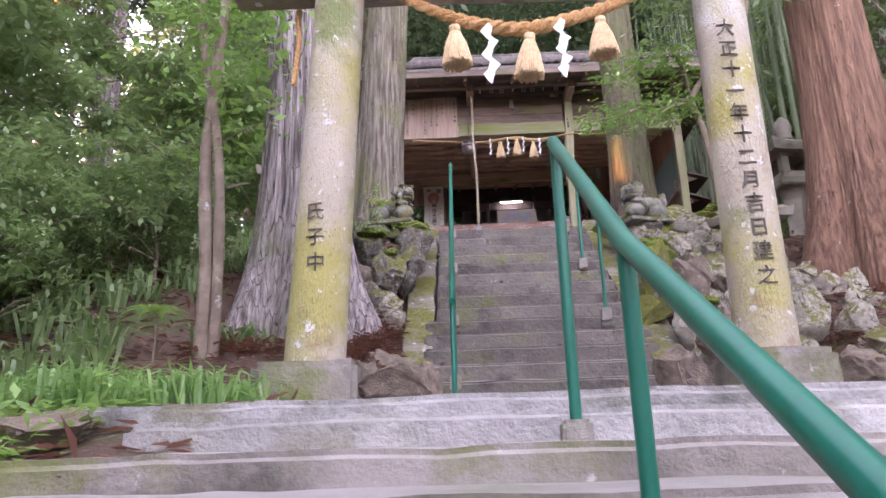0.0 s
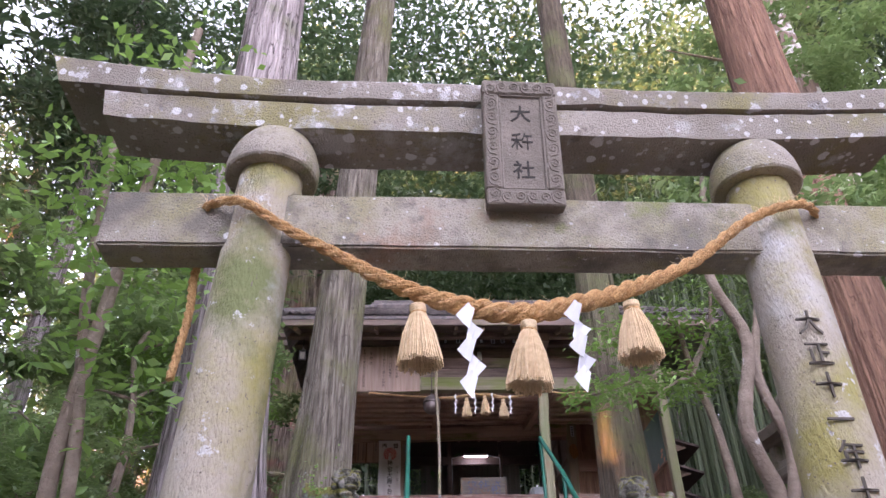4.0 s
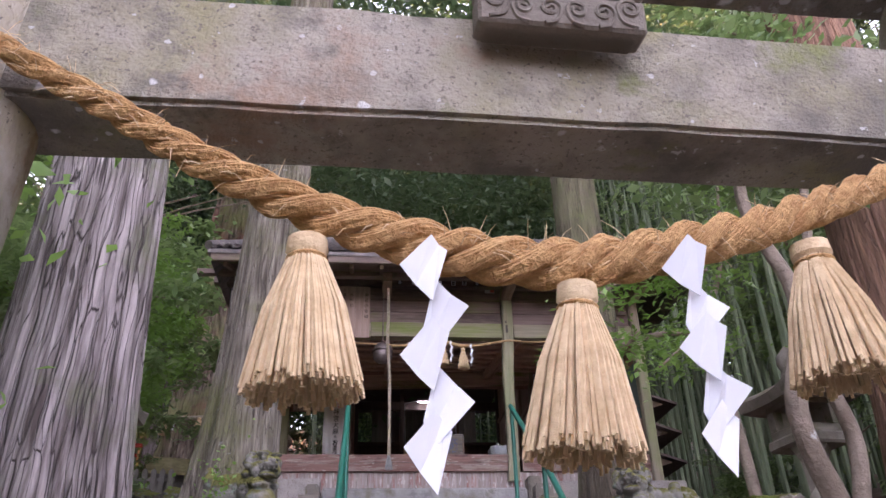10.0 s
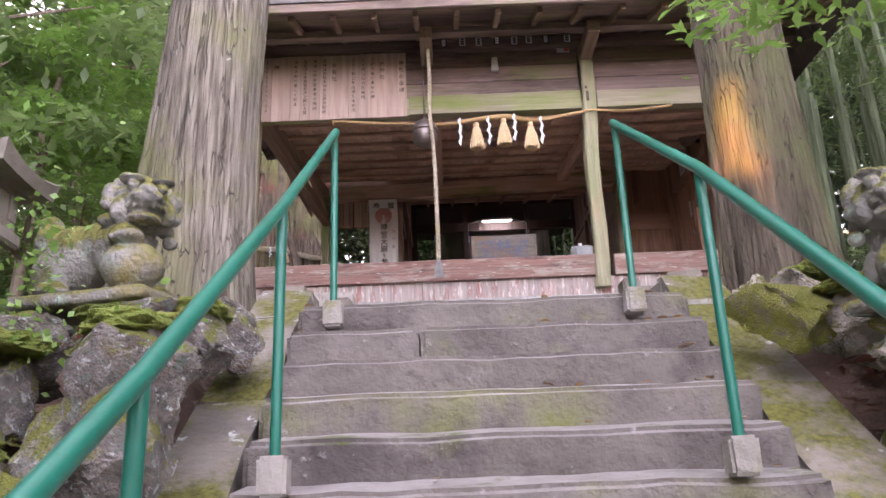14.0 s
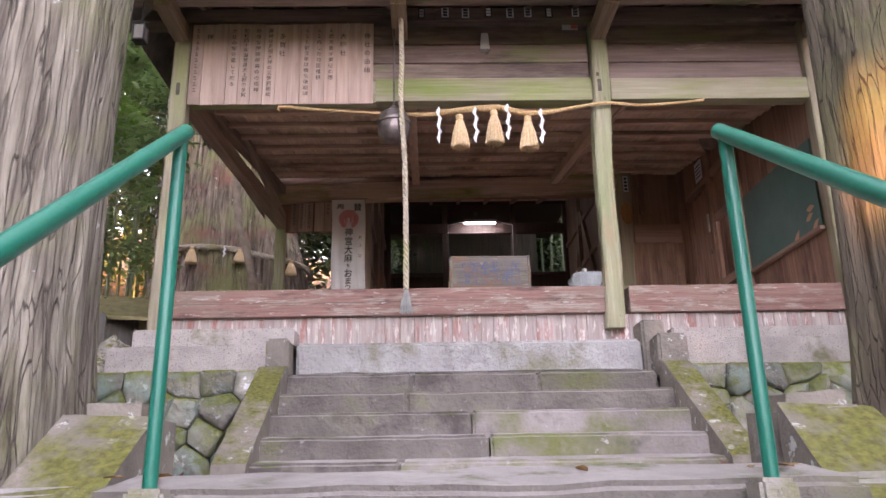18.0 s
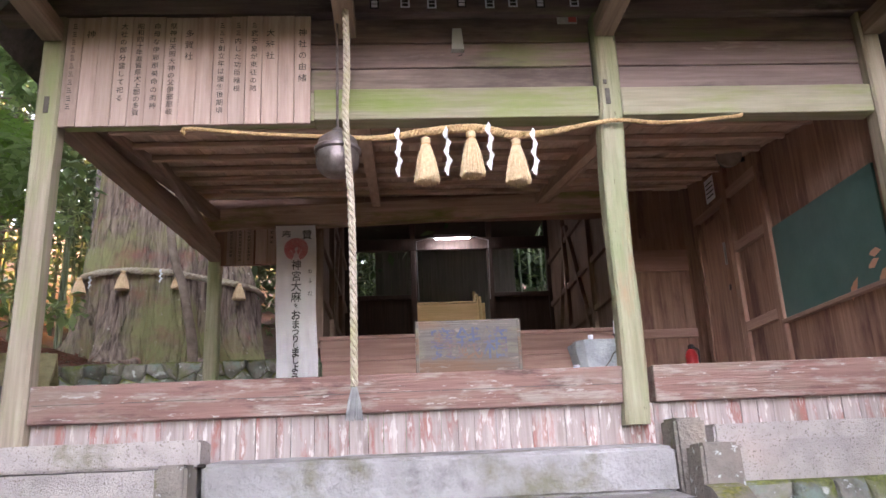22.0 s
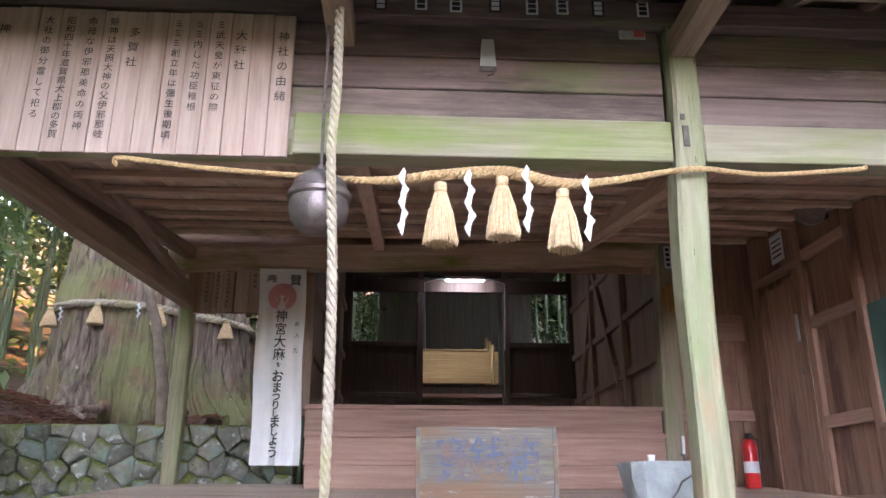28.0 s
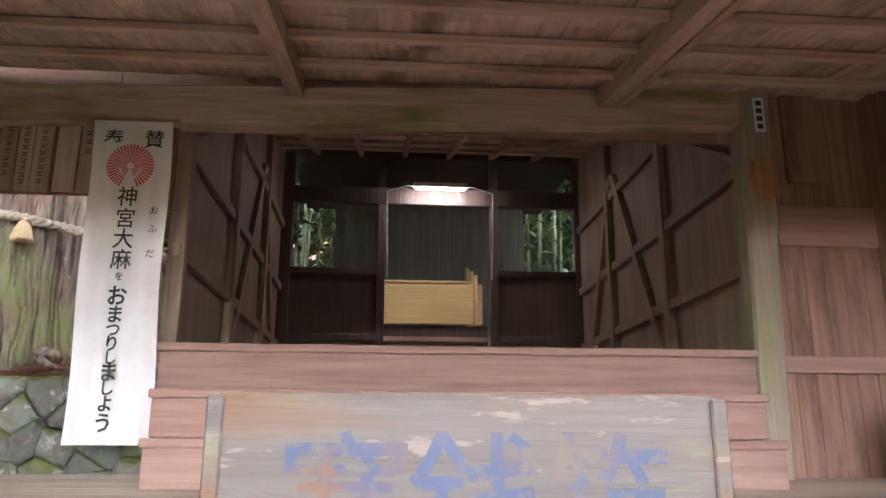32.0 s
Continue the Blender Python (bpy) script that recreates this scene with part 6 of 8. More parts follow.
for i, c in enumerate(cols):
    x = 0.45 - bw * (i + 0.5)
    part("plank", boxm(x - bw / 2 + 0.0015, x + bw / 2 - 0.0015, -0.012 + 0.003 * math.sin(i * 4), 0.014, 0.0, 0.84 + 0.006 * math.sin(i * 7), 0.003), M_SIGN, sign)
    if not c:
        continue
    short = len(c) <= 5
    step = (0.09 if short else min(0.062, 0.72 / len(c)))
    z = 0.68 if short else 0.745
    for k, ch in enumerate(c):
        zz = z - k * step
        if ch == "#":
            for k2 in range(3):
                part("writing_bar", boxm(x - 0.015 + 0.003 * (k2 % 2), x + 0.015 - 0.004 * k2, -0.0175, -0.0165, zz + step * (0.05 + 0.25 * k2), zz + step * (0.13 + 0.25 * k2)), M_INK, sign)
        elif ch == "*":
            writing("禾", 0.062, M_INK, sign, pose(x - 0.016, -0.017, zz), 0.0006, squeeze=0.55)
            writing("午", 0.062, M_INK, sign, pose(x + 0.016, -0.017, zz), 0.0006, squeeze=0.55)
        else:
            writing(ch, 0.062 if short else 0.05, M_INK, sign, pose(x, -0.017, zz), 0.0006)

corner_rocks = thing("corner_rocks", (0, 0, 0), 0, "mossy boulders at the corner of the shrine base", "rocks")
for i, (x, y, z, a, b, c) in enumerate(((-1.78, 13.15, 5.26, 0.20, 0.22, 0.17), (-2.12, 13.25, 5.22, 0.24, 0.22, 0.16), (-1.95, 13.0, 5.02, 0.22, 0.20, 0.17), (-1.72, 13.35, 5.44, 0.17, 0.2, 0.13), (-2.05, 13.5, 5.46, 0.24, 0.22, 0.13), (-2.45, 13.4, 5.38, 0.26, 0.25, 0.17), (-2.4, 13.1, 5.05, 0.25, 0.2, 0.18), (-1.8, 12.92, 4.82, 0.2, 0.16, 0.16), (-2.2, 12.95, 4.78, 0.24, 0.18, 0.17))):
    rock(corner_rocks, x, y, z, a, b, c, 300 + i, M_ROCK if i % 3 else M_ROCKPALE)
M_ROCKMOSS = mk("moss_covered_rock", (0.22, 0.19, 0.13), (0.40, 0.35, 0.26), 3.0, 0.95, 1.0, 20, layers=(((0.27, 0.28, 0.05), 2.0, 0.46, 0.08), ((0.38, 0.38, 0.08), 7.0, 0.60, 0.06)), moss=((0.34, 0.34, 0.07), 0.50, 2.5), rnd=0.1)
for i, (x, y, z, a, b, c, mt) in enumerate(((2.27, 7.33, 3.44, 0.25, 0.22, 0.26, M_ROCKMOSS), (2.62, 7.66, 3.68, 0.27, 0.22, 0.24, M_ROCKPALE), (2.40, 7.80, 3.95, 0.34, 0.22, 0.13, M_ROCKMOSS), (2.10, 8.28, 4.14, 0.18, 0.2, 0.16, M_ROCKMOSS), (2.42, 7.02, 3.10, 0.24, 0.22, 0.22, M_ROCKBROWN), (2.12, 6.85, 2.92, 0.20, 0.2, 0.18, M_ROCKMOSS), (2.95, 7.45, 3.55, 0.26, 0.22, 0.24, M_ROCKPALE), (2.85, 7.05, 3.22, 0.28, 0.24, 0.26, M_ROCKPALE))):
    rock(bank_r, x, y, z, a, b, c, 400 + i, mt)
bell = thing("shrine_bell", (0.65, 13.085, 7.21), 0, "round bronze shrine bell hanging under the eaves", "bell")
M_BRONZE = mk("aged_bronze", (0.13, 0.10, 0.09), (0.26, 0.22, 0.21), 12, 0.42, 0.25, 30, layers=(((0.38, 0.36, 0.36), 9, 0.66, 0.04),), metal=0.6)
part("body", lathe([(0.03, 0.0), (0.09, 0.015), (0.128, 0.06), (0.136, 0.11), (0.132, 0.15)], 26), M_BRONZE, bell, smooth=True)
part("band", lathe([(0.136, 0.151), (0.146, 0.16), (0.146, 0.18), (0.134, 0.195)], 26), M_BRONZE, bell, smooth=True)
part("crown", lathe([(0.13, 0.196), (0.118, 0.24), (0.08, 0.275), (0.04, 0.29), (0.03, 0.32)], 26), M_BRONZE, bell, smooth=True)
part("hanger", tubem([(0, 0, 0.31), (0, 0.0, 1.30)], 0.008, 8), M_BRONZE, bell)
bell.scale = (1.05, 1.05, 1.05)
M_BROPE = mk("pale_bell_rope", (0.34, 0.28, 0.21), (0.54, 0.47, 0.37), 30, 0.9, 0.4, 90, layers=(((0.42, 0.38, 0.20), 1.5, 0.58, 0.08), ((0.62, 0.30, 0.28), 5.0, 0.68, 0.03)))
brope = thing("bell_rope", (0, 0, 0), 0, "long pale twisted bell rope with a frayed end", "rope")
bpts = catmull([(0.715, 12.93, 8.48), (0.725, 12.92, 7.9), (0.715, 12.90, 7.55), (0.745, 12.90, 7.0), (0.755, 12.91, 6.5), (0.755, 12.93, 5.84)], 34)
part("rope", twisted(bpts, lambda u: 0.022, 0.14), M_BROPE, brope, smooth=True)
tagged(part("frayed_end", tassel_mesh(0.22, 0.055, 90, 4), mk("grey_fray", (0.24, 0.24, 0.24), (0.44, 0.43, 0.41), 9, 0.9), brope), "grey frayed rope end", "", "", "stuff").location = (0.755, 12.93, 5.87)

srope = thing("straw_rope", (0, 0, 0), 0, "thin straw rope with tassels strung across the porch", "rope")
spts = catmull([(-0.40, 13.26, 7.61), (-0.36, 13.24, 7.64), (0.04, 13.21, 7.585), (0.5, 13.21, 7.555), (0.92, 13.21, 7.535), (1.25, 13.21, 7.575), (1.57, 13.21, 7.595), (1.82, 13.21, 7.545), (2.04, 13.21, 7.55), (2.42, 13.22, 7.625), (2.60, 13.22, 7.645), (2.94, 13.24, 7.63), (3.44, 13.27, 7.685), (3.5, 13.27, 7.70)], 22)
part("rope", twisted(spts, lambda u: 0.0135 + 0.018 * math.exp(-((u - 0.50) / 0.16) ** 2), 0.085, 3), mk("fresh_straw_rope", (0.45, 0.28, 0.13), (0.68, 0.48, 0.25), 60, 0.9, 0.5, 120), srope, smooth=True)
for i, (x, z) in enumerate(((1.235, 7.535), (1.545, 7.575), (1.85, 7.515))):
    tassel("straw_tassel", (x, 13.20, z), 0.33, 0.088, 20 + i, "tassels on the porch rope")
for i, (x, z) in enumerate(((1.05, 7.57), (1.38, 7.57), (1.67, 7.60), (1.97, 7.555))):
    streamer((x, 13.17, z), 0.32, 0.05, 30 + i, "paper streamers on the porch rope")

# purlin under the eaves, bracket arms, little stickers, wall lamp
beam("outer_purlin", -2.1, 5.3, 12.84, 12.95, 8.49, 8.57, M_WX)
for x in (XL, 0.70, XM, XR):
    beam("bracket_arm", x - 0.07, x + 0.07, 12.70, 13.276, 8.34, 8.486, M_WY)
rs = random.Random(3)
for i in range(8):
    x = 0.92 + i * 0.205 + rs.uniform(-0.03, 0.03)
    st = thing("paper_sticker", (x, 13.276, 8.585 + 0.008 * (i % 2)), 0, "small black and white paper votive sticker", "sticker", "votive stickers")
    paper_ = part("paper", boxm(-0.034, 0.034, -0.003, 0.0, 0.0, 0.105), M_PAPER if i % 3 else M_INK, st)
    for k in range(3):
        part("writing_bar", boxm(-0.022, 0.022, -0.0045, -0.0032, 0.010 + k * 0.031, 0.034 + k * 0.031), M_INK if i % 3 else M_PAPER, paper_)
cs = thing("paper_sticker", (2.33, 13.36, 8.50), 0, "small faded sticker with a red disc and grey picture", "sticker", "votive stickers")
part("paper", boxm(-0.075, 0.075, -0.003, 0.0, 0.0, 0.11), mk("faded_sticker", (0.42, 0.40, 0.38), (0.58, 0.55, 0.52), 30, 0.8, 0), cs)
part("red_patch", boxm(0.01, 0.07, -0.0045, -0.0032, 0.015, 0.095), mk("sticker_red", (0.50, 0.10, 0.09), (0.62, 0.16, 0.14), 20, 0.8, 0), cs)
wl = thing("wall_lamp", (1.50, 13.36, 8.27), 0, "small grey box lamp on the lintel planks", "lamp")
part("box", prism([(-0.045, 0.0), (0.045, 0.0), (0.032, 0.17), (-0.032, 0.17)], -0.05, 0.0), mk("grey_plastic", (0.42, 0.42, 0.40), (0.5, 0.5, 0.48), 5, 0.5, 0), wl)
part("cable", tubem([(0.03, -0.02, 0.0), (0.03, -0.02, -0.03), (0.0, -0.02, -0.04)], 0.004, 5), M_INK, wl)

# banner writing
M_RED = mk("faded_red_print", (0.55, 0.07, 0.09), (0.66, 0.13, 0.14), 8, 0.9, 0)
by = -0.022
writing("奉", 0.120, M_INK, banner, pose(-0.115, by, 1.762), 0.0, bold=0.0008)
writing("賛", 0.120, M_INK, banner, pose(0.125, by, 1.762), 0.0, bold=0.0008)
bmd = bmesh.new()
for k in range(36):
    a = -1.15 + k * (math.pi + 2.3) / 35
    d0, d1 = a - 0.055, a + 0.040
    bmd.faces.new([bmd.verts.new((q * math.cos(d_), by, 1.630 + q * math.sin(d_))) for q, d_ in ((0.022, d0), (0.140, d0), (0.140, d1), (0.022, d1))])
tagged(part("red_sun", bmd, M_RED, banner), "red rising-sun fan", "", "", "stuff")
for sx in (-1, 1):
    part("white_plume", prism([(0.0, 1.512), (0.012, 1.505), (sx * 0.062, 1.60), (sx * 0.070, 1.63), (sx * 0.055, 1.612)], by - 0.0025, by - 0.001), M_CLOTH, banner, "white crossed plume")
# each sign of the column: its middle height on the cloth and its size
for c, z, s_ in (("神", 1.436, 0.132), ("宮", 1.302, 0.128), ("大", 1.178, 0.132), ("麻", 1.052, 0.130), ("を", 0.950, 0.055), ("お", 0.836, 0.128), ("ま", 0.728, 0.112), ("つ", 0.640, 0.095), ("り", 0.560, 0.100), ("し", 0.480, 0.085), ("ま", 0.400, 0.118), ("し", 0.312, 0.095), ("ょ", 0.235, 0.120), ("う", 0.120, 0.118)):
    writing(c, s_, M_INK, banner, pose(0.005, by, z - s_ * 0.37), 0.0, squeeze=0.92, bold=s_ * (0.008 if c in "神宮大麻" else 0.02))
for c, z in zip("おふだ", (1.335, 1.22, 1.07)):
    writing(c, 0.055, M_INK, banner, pose(0.165, by, z), 0.001)
def flake(me):
    """Old paint: each flake lies at a slightly different height."""
    bm = bmesh.new()
    bm.from_mesh(me)
    bmesh.ops.split_edges(bm, edges=bm.edges)
    r = random.Random(3)
    for f in bm.faces:
        d_ = r.uniform(0.0, 0.0016)
        for v in f.verts:
            v.co.z += d_
    bm.to_mesh(me)
    bm.free()


M_FADE = mk("faded_blue_writing", (0.070, 0.085, 0.145), (0.105, 0.12, 0.17), 5, 0.9, 0.1, layers=(((0.17, 0.105, 0.07), 6, 0.53, 0.07), ((0.15, 0.125, 0.10), 16, 0.56, 0.05)))
for c, x in zip("賽銭箱", (-0.180, 0.005, 0.195)):
    ob = writing(c, 0.245, M_FADE, obox, pose(x, -0.1415, 0.178), 0.0, squeeze=0.80, bold=0.0022)
    flake(ob.data)

# blackboard, door, poster, horn speaker, extinguisher
bb = thing("blackboard", (4.575, 14.32, 6.55), 0, "old green blackboard with a few leaf cut-outs", "blackboard")
part("panel", boxm(-0.02, 0.0, -0.78, 0.80, 0.0, 0.87), mk("board_green", (0.045, 0.105, 0.09), (0.075, 0.145, 0.125), 3, 0.4, 0.05), bb)
part("ledge", boxm(-0.06, 0.0, -0.80, 0.82, -0.04, -0.003, 0.004), M_INY, bb)
for k, (y, z) in enumerate(((-0.64, 0.22), (-0.60, 0.15), (-0.69, 0.05), (-0.32, 0.05), (-0.28, 0.02))):
    o = part("paper_leaf", prism([(-0.06, 0.0), (0.0, 0.035), (0.07, 0.02), (0.09, 0.0), (0.03, -0.03)], -0.003, 0.0), mk("orange_paper", (0.55, 0.27, 0.18), (0.62, 0.33, 0.22), 5, 0.9, 0), bb)
    o.matrix_basis = pose(-0.022, y, z, 0, 0, 90 + 0) @ pose(0, 0, 0, 0, k * 17, 0)
door = thing("door_1", (4.575, 16.39, 5.95), 0, "closed plank door in the porch side wall", "door", "", "structure")
part("leaf", boxm(-0.045, -0.005, -0.34, 0.34, 0.02, 1.95, 0.004), M_INZ, door)
for y in (-0.38, 0.38):
    part("jamb", boxm(-0.06, 0.0, y - 0.04, y + 0.04, 0.0, 2.03, 0.004), M_INZ, door)
part("head", boxm(-0.06, 0.0, -0.42, 0.42, 2.032, 2.10, 0.004), M_INY, door)
part("handle", boxm(-0.065, -0.047, -0.31, -0.28, 1.38, 1.62, 0.003), mk("steel_plate", (0.45, 0.44, 0.42), (0.55, 0.54, 0.52), 9, 0.4, 0, metal=0.8), door, "thin steel pull")
part("knob", boxm(-0.07, -0.047, -0.31, -0.285, 1.10, 1.16, 0.004), M_BRONZE, door)
panel = thing("panel_wall", (4.575, 15.55, 5.95), 0, "framed plank panel beside the door", "wall panel", "", "structure")
for z in (0.0, 0.62, 1.45, 2.05):
    part("rail", boxm(-0.05, -0.004, -0.40, 0.40, z, z + 0.10, 0.004), M_INY, panel)
for y in (-0.38, 0.38):
    part("stile", boxm(-0.052, -0.004, y - 0.05, y + 0.05, 0.0, 2.6, 0.004), M_INZ, panel)
poster = thing("paper_notice", (4.572, 16.36, 8.14), 0, "small white paper notice pinned to the wall", "notice")
part("paper", boxm(-0.004, 0.0, -0.12, 0.12, 0.0, 0.27), M_PAPER, poster)
for k in range(4):
    part("writing_bar", boxm(-0.006, -0.0045, -0.09, 0.09, 0.05 + k * 0.05, 0.065 + k * 0.05), M_INK, poster)
horn = thing("horn_speaker", (4.37, 15.36, 8.27), 0, "round dusty metal horn speaker high on the wall", "speaker")
M_DUSTY = mk("dusty_metal", (0.20, 0.16, 0.14), (0.36, 0.29, 0.25), 10, 0.5, 0.2)
face = pose(0, 0, 0, 90, 0, -14)
part("rim", lathe([(0.104, -0.03), (0.122, -0.02), (0.126, 0.0), (0.120, 0.012), (0.108, 0.008)], 28), M_DUSTY, horn, smooth=True).matrix_basis = face
part("cone", lathe([(0.107, 0.004), (0.085, -0.012), (0.05, -0.02), (0.045, 0.0), (0.02, 0.004)], 28), M_DUSTY, horn, smooth=True).matrix_basis = face
part("barrel", lathe([(0.11, -0.035), (0.10, -0.10), (0.06, -0.16), (0.055, -0.22), (0.02, -0.225)], 24), M_IRONBLACK, horn, "black barrel", True).matrix_basis = face
part("bracket", boxm(0.02, 0.235, -0.02, 0.02, -0.02, 0.02, 0.004), M_IRONBLACK, horn).location = (0, 0.12, 0.0)
ext = thing("fire_extinguisher", (4.32, 16.90, 6.108), 0, "red fire extinguisher standing on the porch floor", "extinguisher")
M_EXT = mk("red_enamel", (0.50, 0.02, 0.02), (0.58, 0.03, 0.03), 4, 0.3, 0)
part("cylinder", lathe([(0.062, 0.0), (0.068, 0.01), (0.068, 0.38), (0.05, 0.43), (0.025, 0.45)], 20), M_EXT, ext, smooth=True)
part("valve", boxm(-0.02, 0.02, -0.05, 0.03, 0.452, 0.50, 0.004), M_INK, ext)
part("hose", tubem([(0.03, 0, 0.48), (0.09, 0, 0.44), (0.085, 0, 0.25), (0.08, 0, 0.15)], 0.010, 8), M_INK, ext, smooth=True)
part("label", lathe([(0.0685, 0.14), (0.0690, 0.142), (0.0690, 0.24), (0.0685, 0.242)], 20), M_PAPER, ext)

# stone basin, candle, cups
basin = thing("stone_basin", (2.49, 14.0, 5.948), 0, "rough blue-grey stone basin on the porch floor", "basin")
M_BASIN = mk("blue_grey_stone", (0.24, 0.26, 0.27), (0.40, 0.42, 0.42), 7, 0.85, 0.4, 40, layers=(((0.10, 0.10, 0.10), 4, 0.66, 0.02), ((0.5, 0.45, 0.36), 3, 0.68, 0.04)))
bs = bmesh.new()
rings_ = [(0.148, 0.0, 0.14), (0.165, 0.08, 0.152), (0.185, 0.18, 0.17), (0.197, 0.255, 0.183), (0.192, 0.265, 0.178), (0.155, 0.267, 0.145), (0.14, 0.15, 0.13)]
pr = None
for a, z, b in rings_:
    rg = []
    for k in range(20):
        an = 2 * math.pi * k / 20
        q = 1 / max(abs(math.cos(an)), abs(math.sin(an))) ** 1.0
        nz_ = noise.noise_vector((math.cos(an) * 2, math.sin(an) * 2, z * 9)) * 0.012
        rg.append(bs.verts.new((a * math.cos(an) * q + nz_.x, b * math.sin(an) * q + nz_.y, z + nz_.z * 0.4)))
    if pr:
        for k in range(20):
            bs.faces.new((pr[k], pr[(k + 1) % 20], rg[(k + 1) % 20], rg[k]))
    else:
        bs.faces.new(rg[::-1])
    pr = rg
bs.faces.new(pr)
part("bowl", bs, M_BASIN, basin, smooth=True)
part("water", lathe([(0.13, 0.0), (0.135, 0.004)], 20), mk("still_water", (0.03, 0.035, 0.035), (0.05, 0.055, 0.05), 2, 0.05, 0.0), basin, "dark still water").location = (0, 0, 0.225)
part("crack", tubem([(0.02, -0.158, 0.02), (0.0, -0.162, 0.07), (0.035, -0.170, 0.11), (0.06, -0.178, 0.16), (0.11, -0.183, 0.19), (0.16, -0.184, 0.20)], [0.003, 0.005, 0.004, 0.006, 0.005, 0.003], 6), M_CUTSHADE, basin, "dark crack in the stone")
candle = thing("candle_stand", (2.58, 13.84, 6.205), 0, "white candle on a small rusty stand", "candle")
part("stand", lathe([(0.018, 0.0), (0.008, 0.01), (0.006, 0.03), (0.022, 0.04), (0.02, 0.045)], 12), M_BRONZE, candle)
part("candle", tubem([(0, 0, 0.046), (0.002, 0, 0.14)], 0.008, 8), M_PAPER, candle)
cup = thing("glass_cup", (2.40, 13.84, 6.21), 0, "small white cup on the rim of the basin", "cup")
part("cup", lathe([(0.014, 0), (0.018, 0.005), (0.02, 0.035), (0.017, 0.036), (0.015, 0.01)], 14), M_PAPER, cup, smooth=True)
jar = thing("sake_jar", (2.255, 13.74, 5.948), 0, "small glass jar with a pale blue label by the basin", "jar")
part("body", lathe([(0.024, 0), (0.027, 0.004), (0.027, 0.050), (0.022, 0.058)], 18), mk("pale_blue_label", (0.45, 0.66, 0.78), (0.6, 0.76, 0.84), 20, 0.3, 0), jar, smooth=True)
part("lid", lathe([(0.022, 0.059), (0.023, 0.061), (0.023, 0.071), (0.018, 0.074)], 18), M_PAPER, jar)
part("label", lathe([(0.0272, 0.008), (0.0276, 0.010), (0.0276, 0.024), (0.0272, 0.026)], 18), M_PAPER, jar, "white band on the label")
# name boards at the back, left and right
for i, (x, w, h, n_) in enumerate(((-0.955, 0.10, 0.50, 8), (-0.85, 0.09, 0.47, 9), (-0.745, 0.105, 0.49, 9), (-0.60, 0.13, 0.60, 0), (-0.475, 0.10, 0.62, 6), (-0.36, 0.11, 0.60, 5))):
    b = thing("name_board", (x, 17.315, 7.81), 0, "narrow wooden board with a donor's name in brush writing" if n_ else "narrow bare wooden board among the name boards", "board", "name boards")
    board_ = part("board", boxm(-w / 2, w / 2, -0.015, 0.0, 0.0, h, 0.002), M_SIGN, b)
    for k in range(n_):
        zz = h - 0.07 - k * h * 0.095
        for k2, hw in ((0, 0.018), (1, 0.011), (2, 0.020)):
            part("writing_bar", boxm(-hw, hw, -0.0175, -0.0155, zz + k2 * 0.011, zz + k2 * 0.011 + 0.005), M_INK, board_)
pl = thing("bare_plank", (4.115, 17.255, 7.99), 0, "bare upright plank fixed to the back wall", "plank")
part("plank", boxm(-0.12, 0.12, -0.02, 0.0, 0.0, 0.62, 0.004), M_INZ, pl)
cv = thing("carved_plaque", (3.80, 17.17, 8.02), 0, "weathered carved wooden plaque on a post", "plaque")
part("plaque", rockm(0.10, 0.035, 0.17, 4, 3, 0.2), timber("orange_wood", (0.26, 0.13, 0.05), (0.45, 0.25, 0.11), "z"), cv, smooth=True)
tag = thing("name_tag", (3.81, 17.18, 8.31), 0, "small white tag with black writing on a post", "tag")
part("tag", boxm(-0.035, 0.035, -0.006, 0.0, 0.0, 0.24), M_PAPER, tag)
for k in range(4):
    part("writing_bar", boxm(-0.02, 0.02, -0.008, -0.0065, 0.02 + k * 0.055, 0.055 + k * 0.055), M_INK, tag)
# post and lean-to by the right corner
side = thing("corner_shelves", (0, 0, 0), 0, "dark little shelf roofs fixed to the shrine's corner", "shelf")
for k in range(3):
    part("shelf", prism([(4.615, 6.02 + k * 0.44), (5.12, 5.86 + k * 0.44), (5.12, 5.895 + k * 0.44), (4.615, 6.055 + k * 0.44)], 13.46, 14.5), M_DARKWOOD, side)
    part("bracket", prism([(4.615, 5.80 + k * 0.44), (4.95, 5.905 + k * 0.44), (4.95, 5.935 + k * 0.44), (4.615, 6.015 + k * 0.44)], 13.60, 13.64), M_WY, side)
# rope and tassels round the sacred tree
tr = thing("straw_rope", (0, 0, 0), 0, "straw rope with tassels wound round the sacred tree", "rope")
tp = []
for k in range(121):
    a = k * 2 * math.pi / 120
    notch = 0.16 * math.exp(-(((a + 0.92 + math.pi) % (2 * math.pi) - math.pi) / 0.3) ** 2)
    tp.append(Vector((-3.27 + (1.66 - notch) * math.cos(a), 23.0 + (1.66 - notch) * math.sin(a), 8.86 - 0.10 * math.cos(a))))
part("rope", twisted(tp, lambda u: 0.062, 0.3), M_BROPE, tr, smooth=True)
for i, (a, h_) in enumerate(((-1.79, 0.34), (-2.45, 0.32), (-1.25, 0.28), (-0.6, 0.30))):
    tassel("straw_tassel", (-3.27 + 1.74 * math.cos(a), 23.0 + 1.74 * math.sin(a), 8.85 - 0.10 * math.cos(a)), h_, 0.125, 50 + i, "tassels on the sacred tree")
for i, a in enumerate((-2.2, -1.42)):
    streamer((-3.27 + 1.76 * math.cos(a), 23.0 + 1.76 * math.sin(a), 8.85), 0.22, 0.06, 60 + i, "paper streamers on the sacred tree")

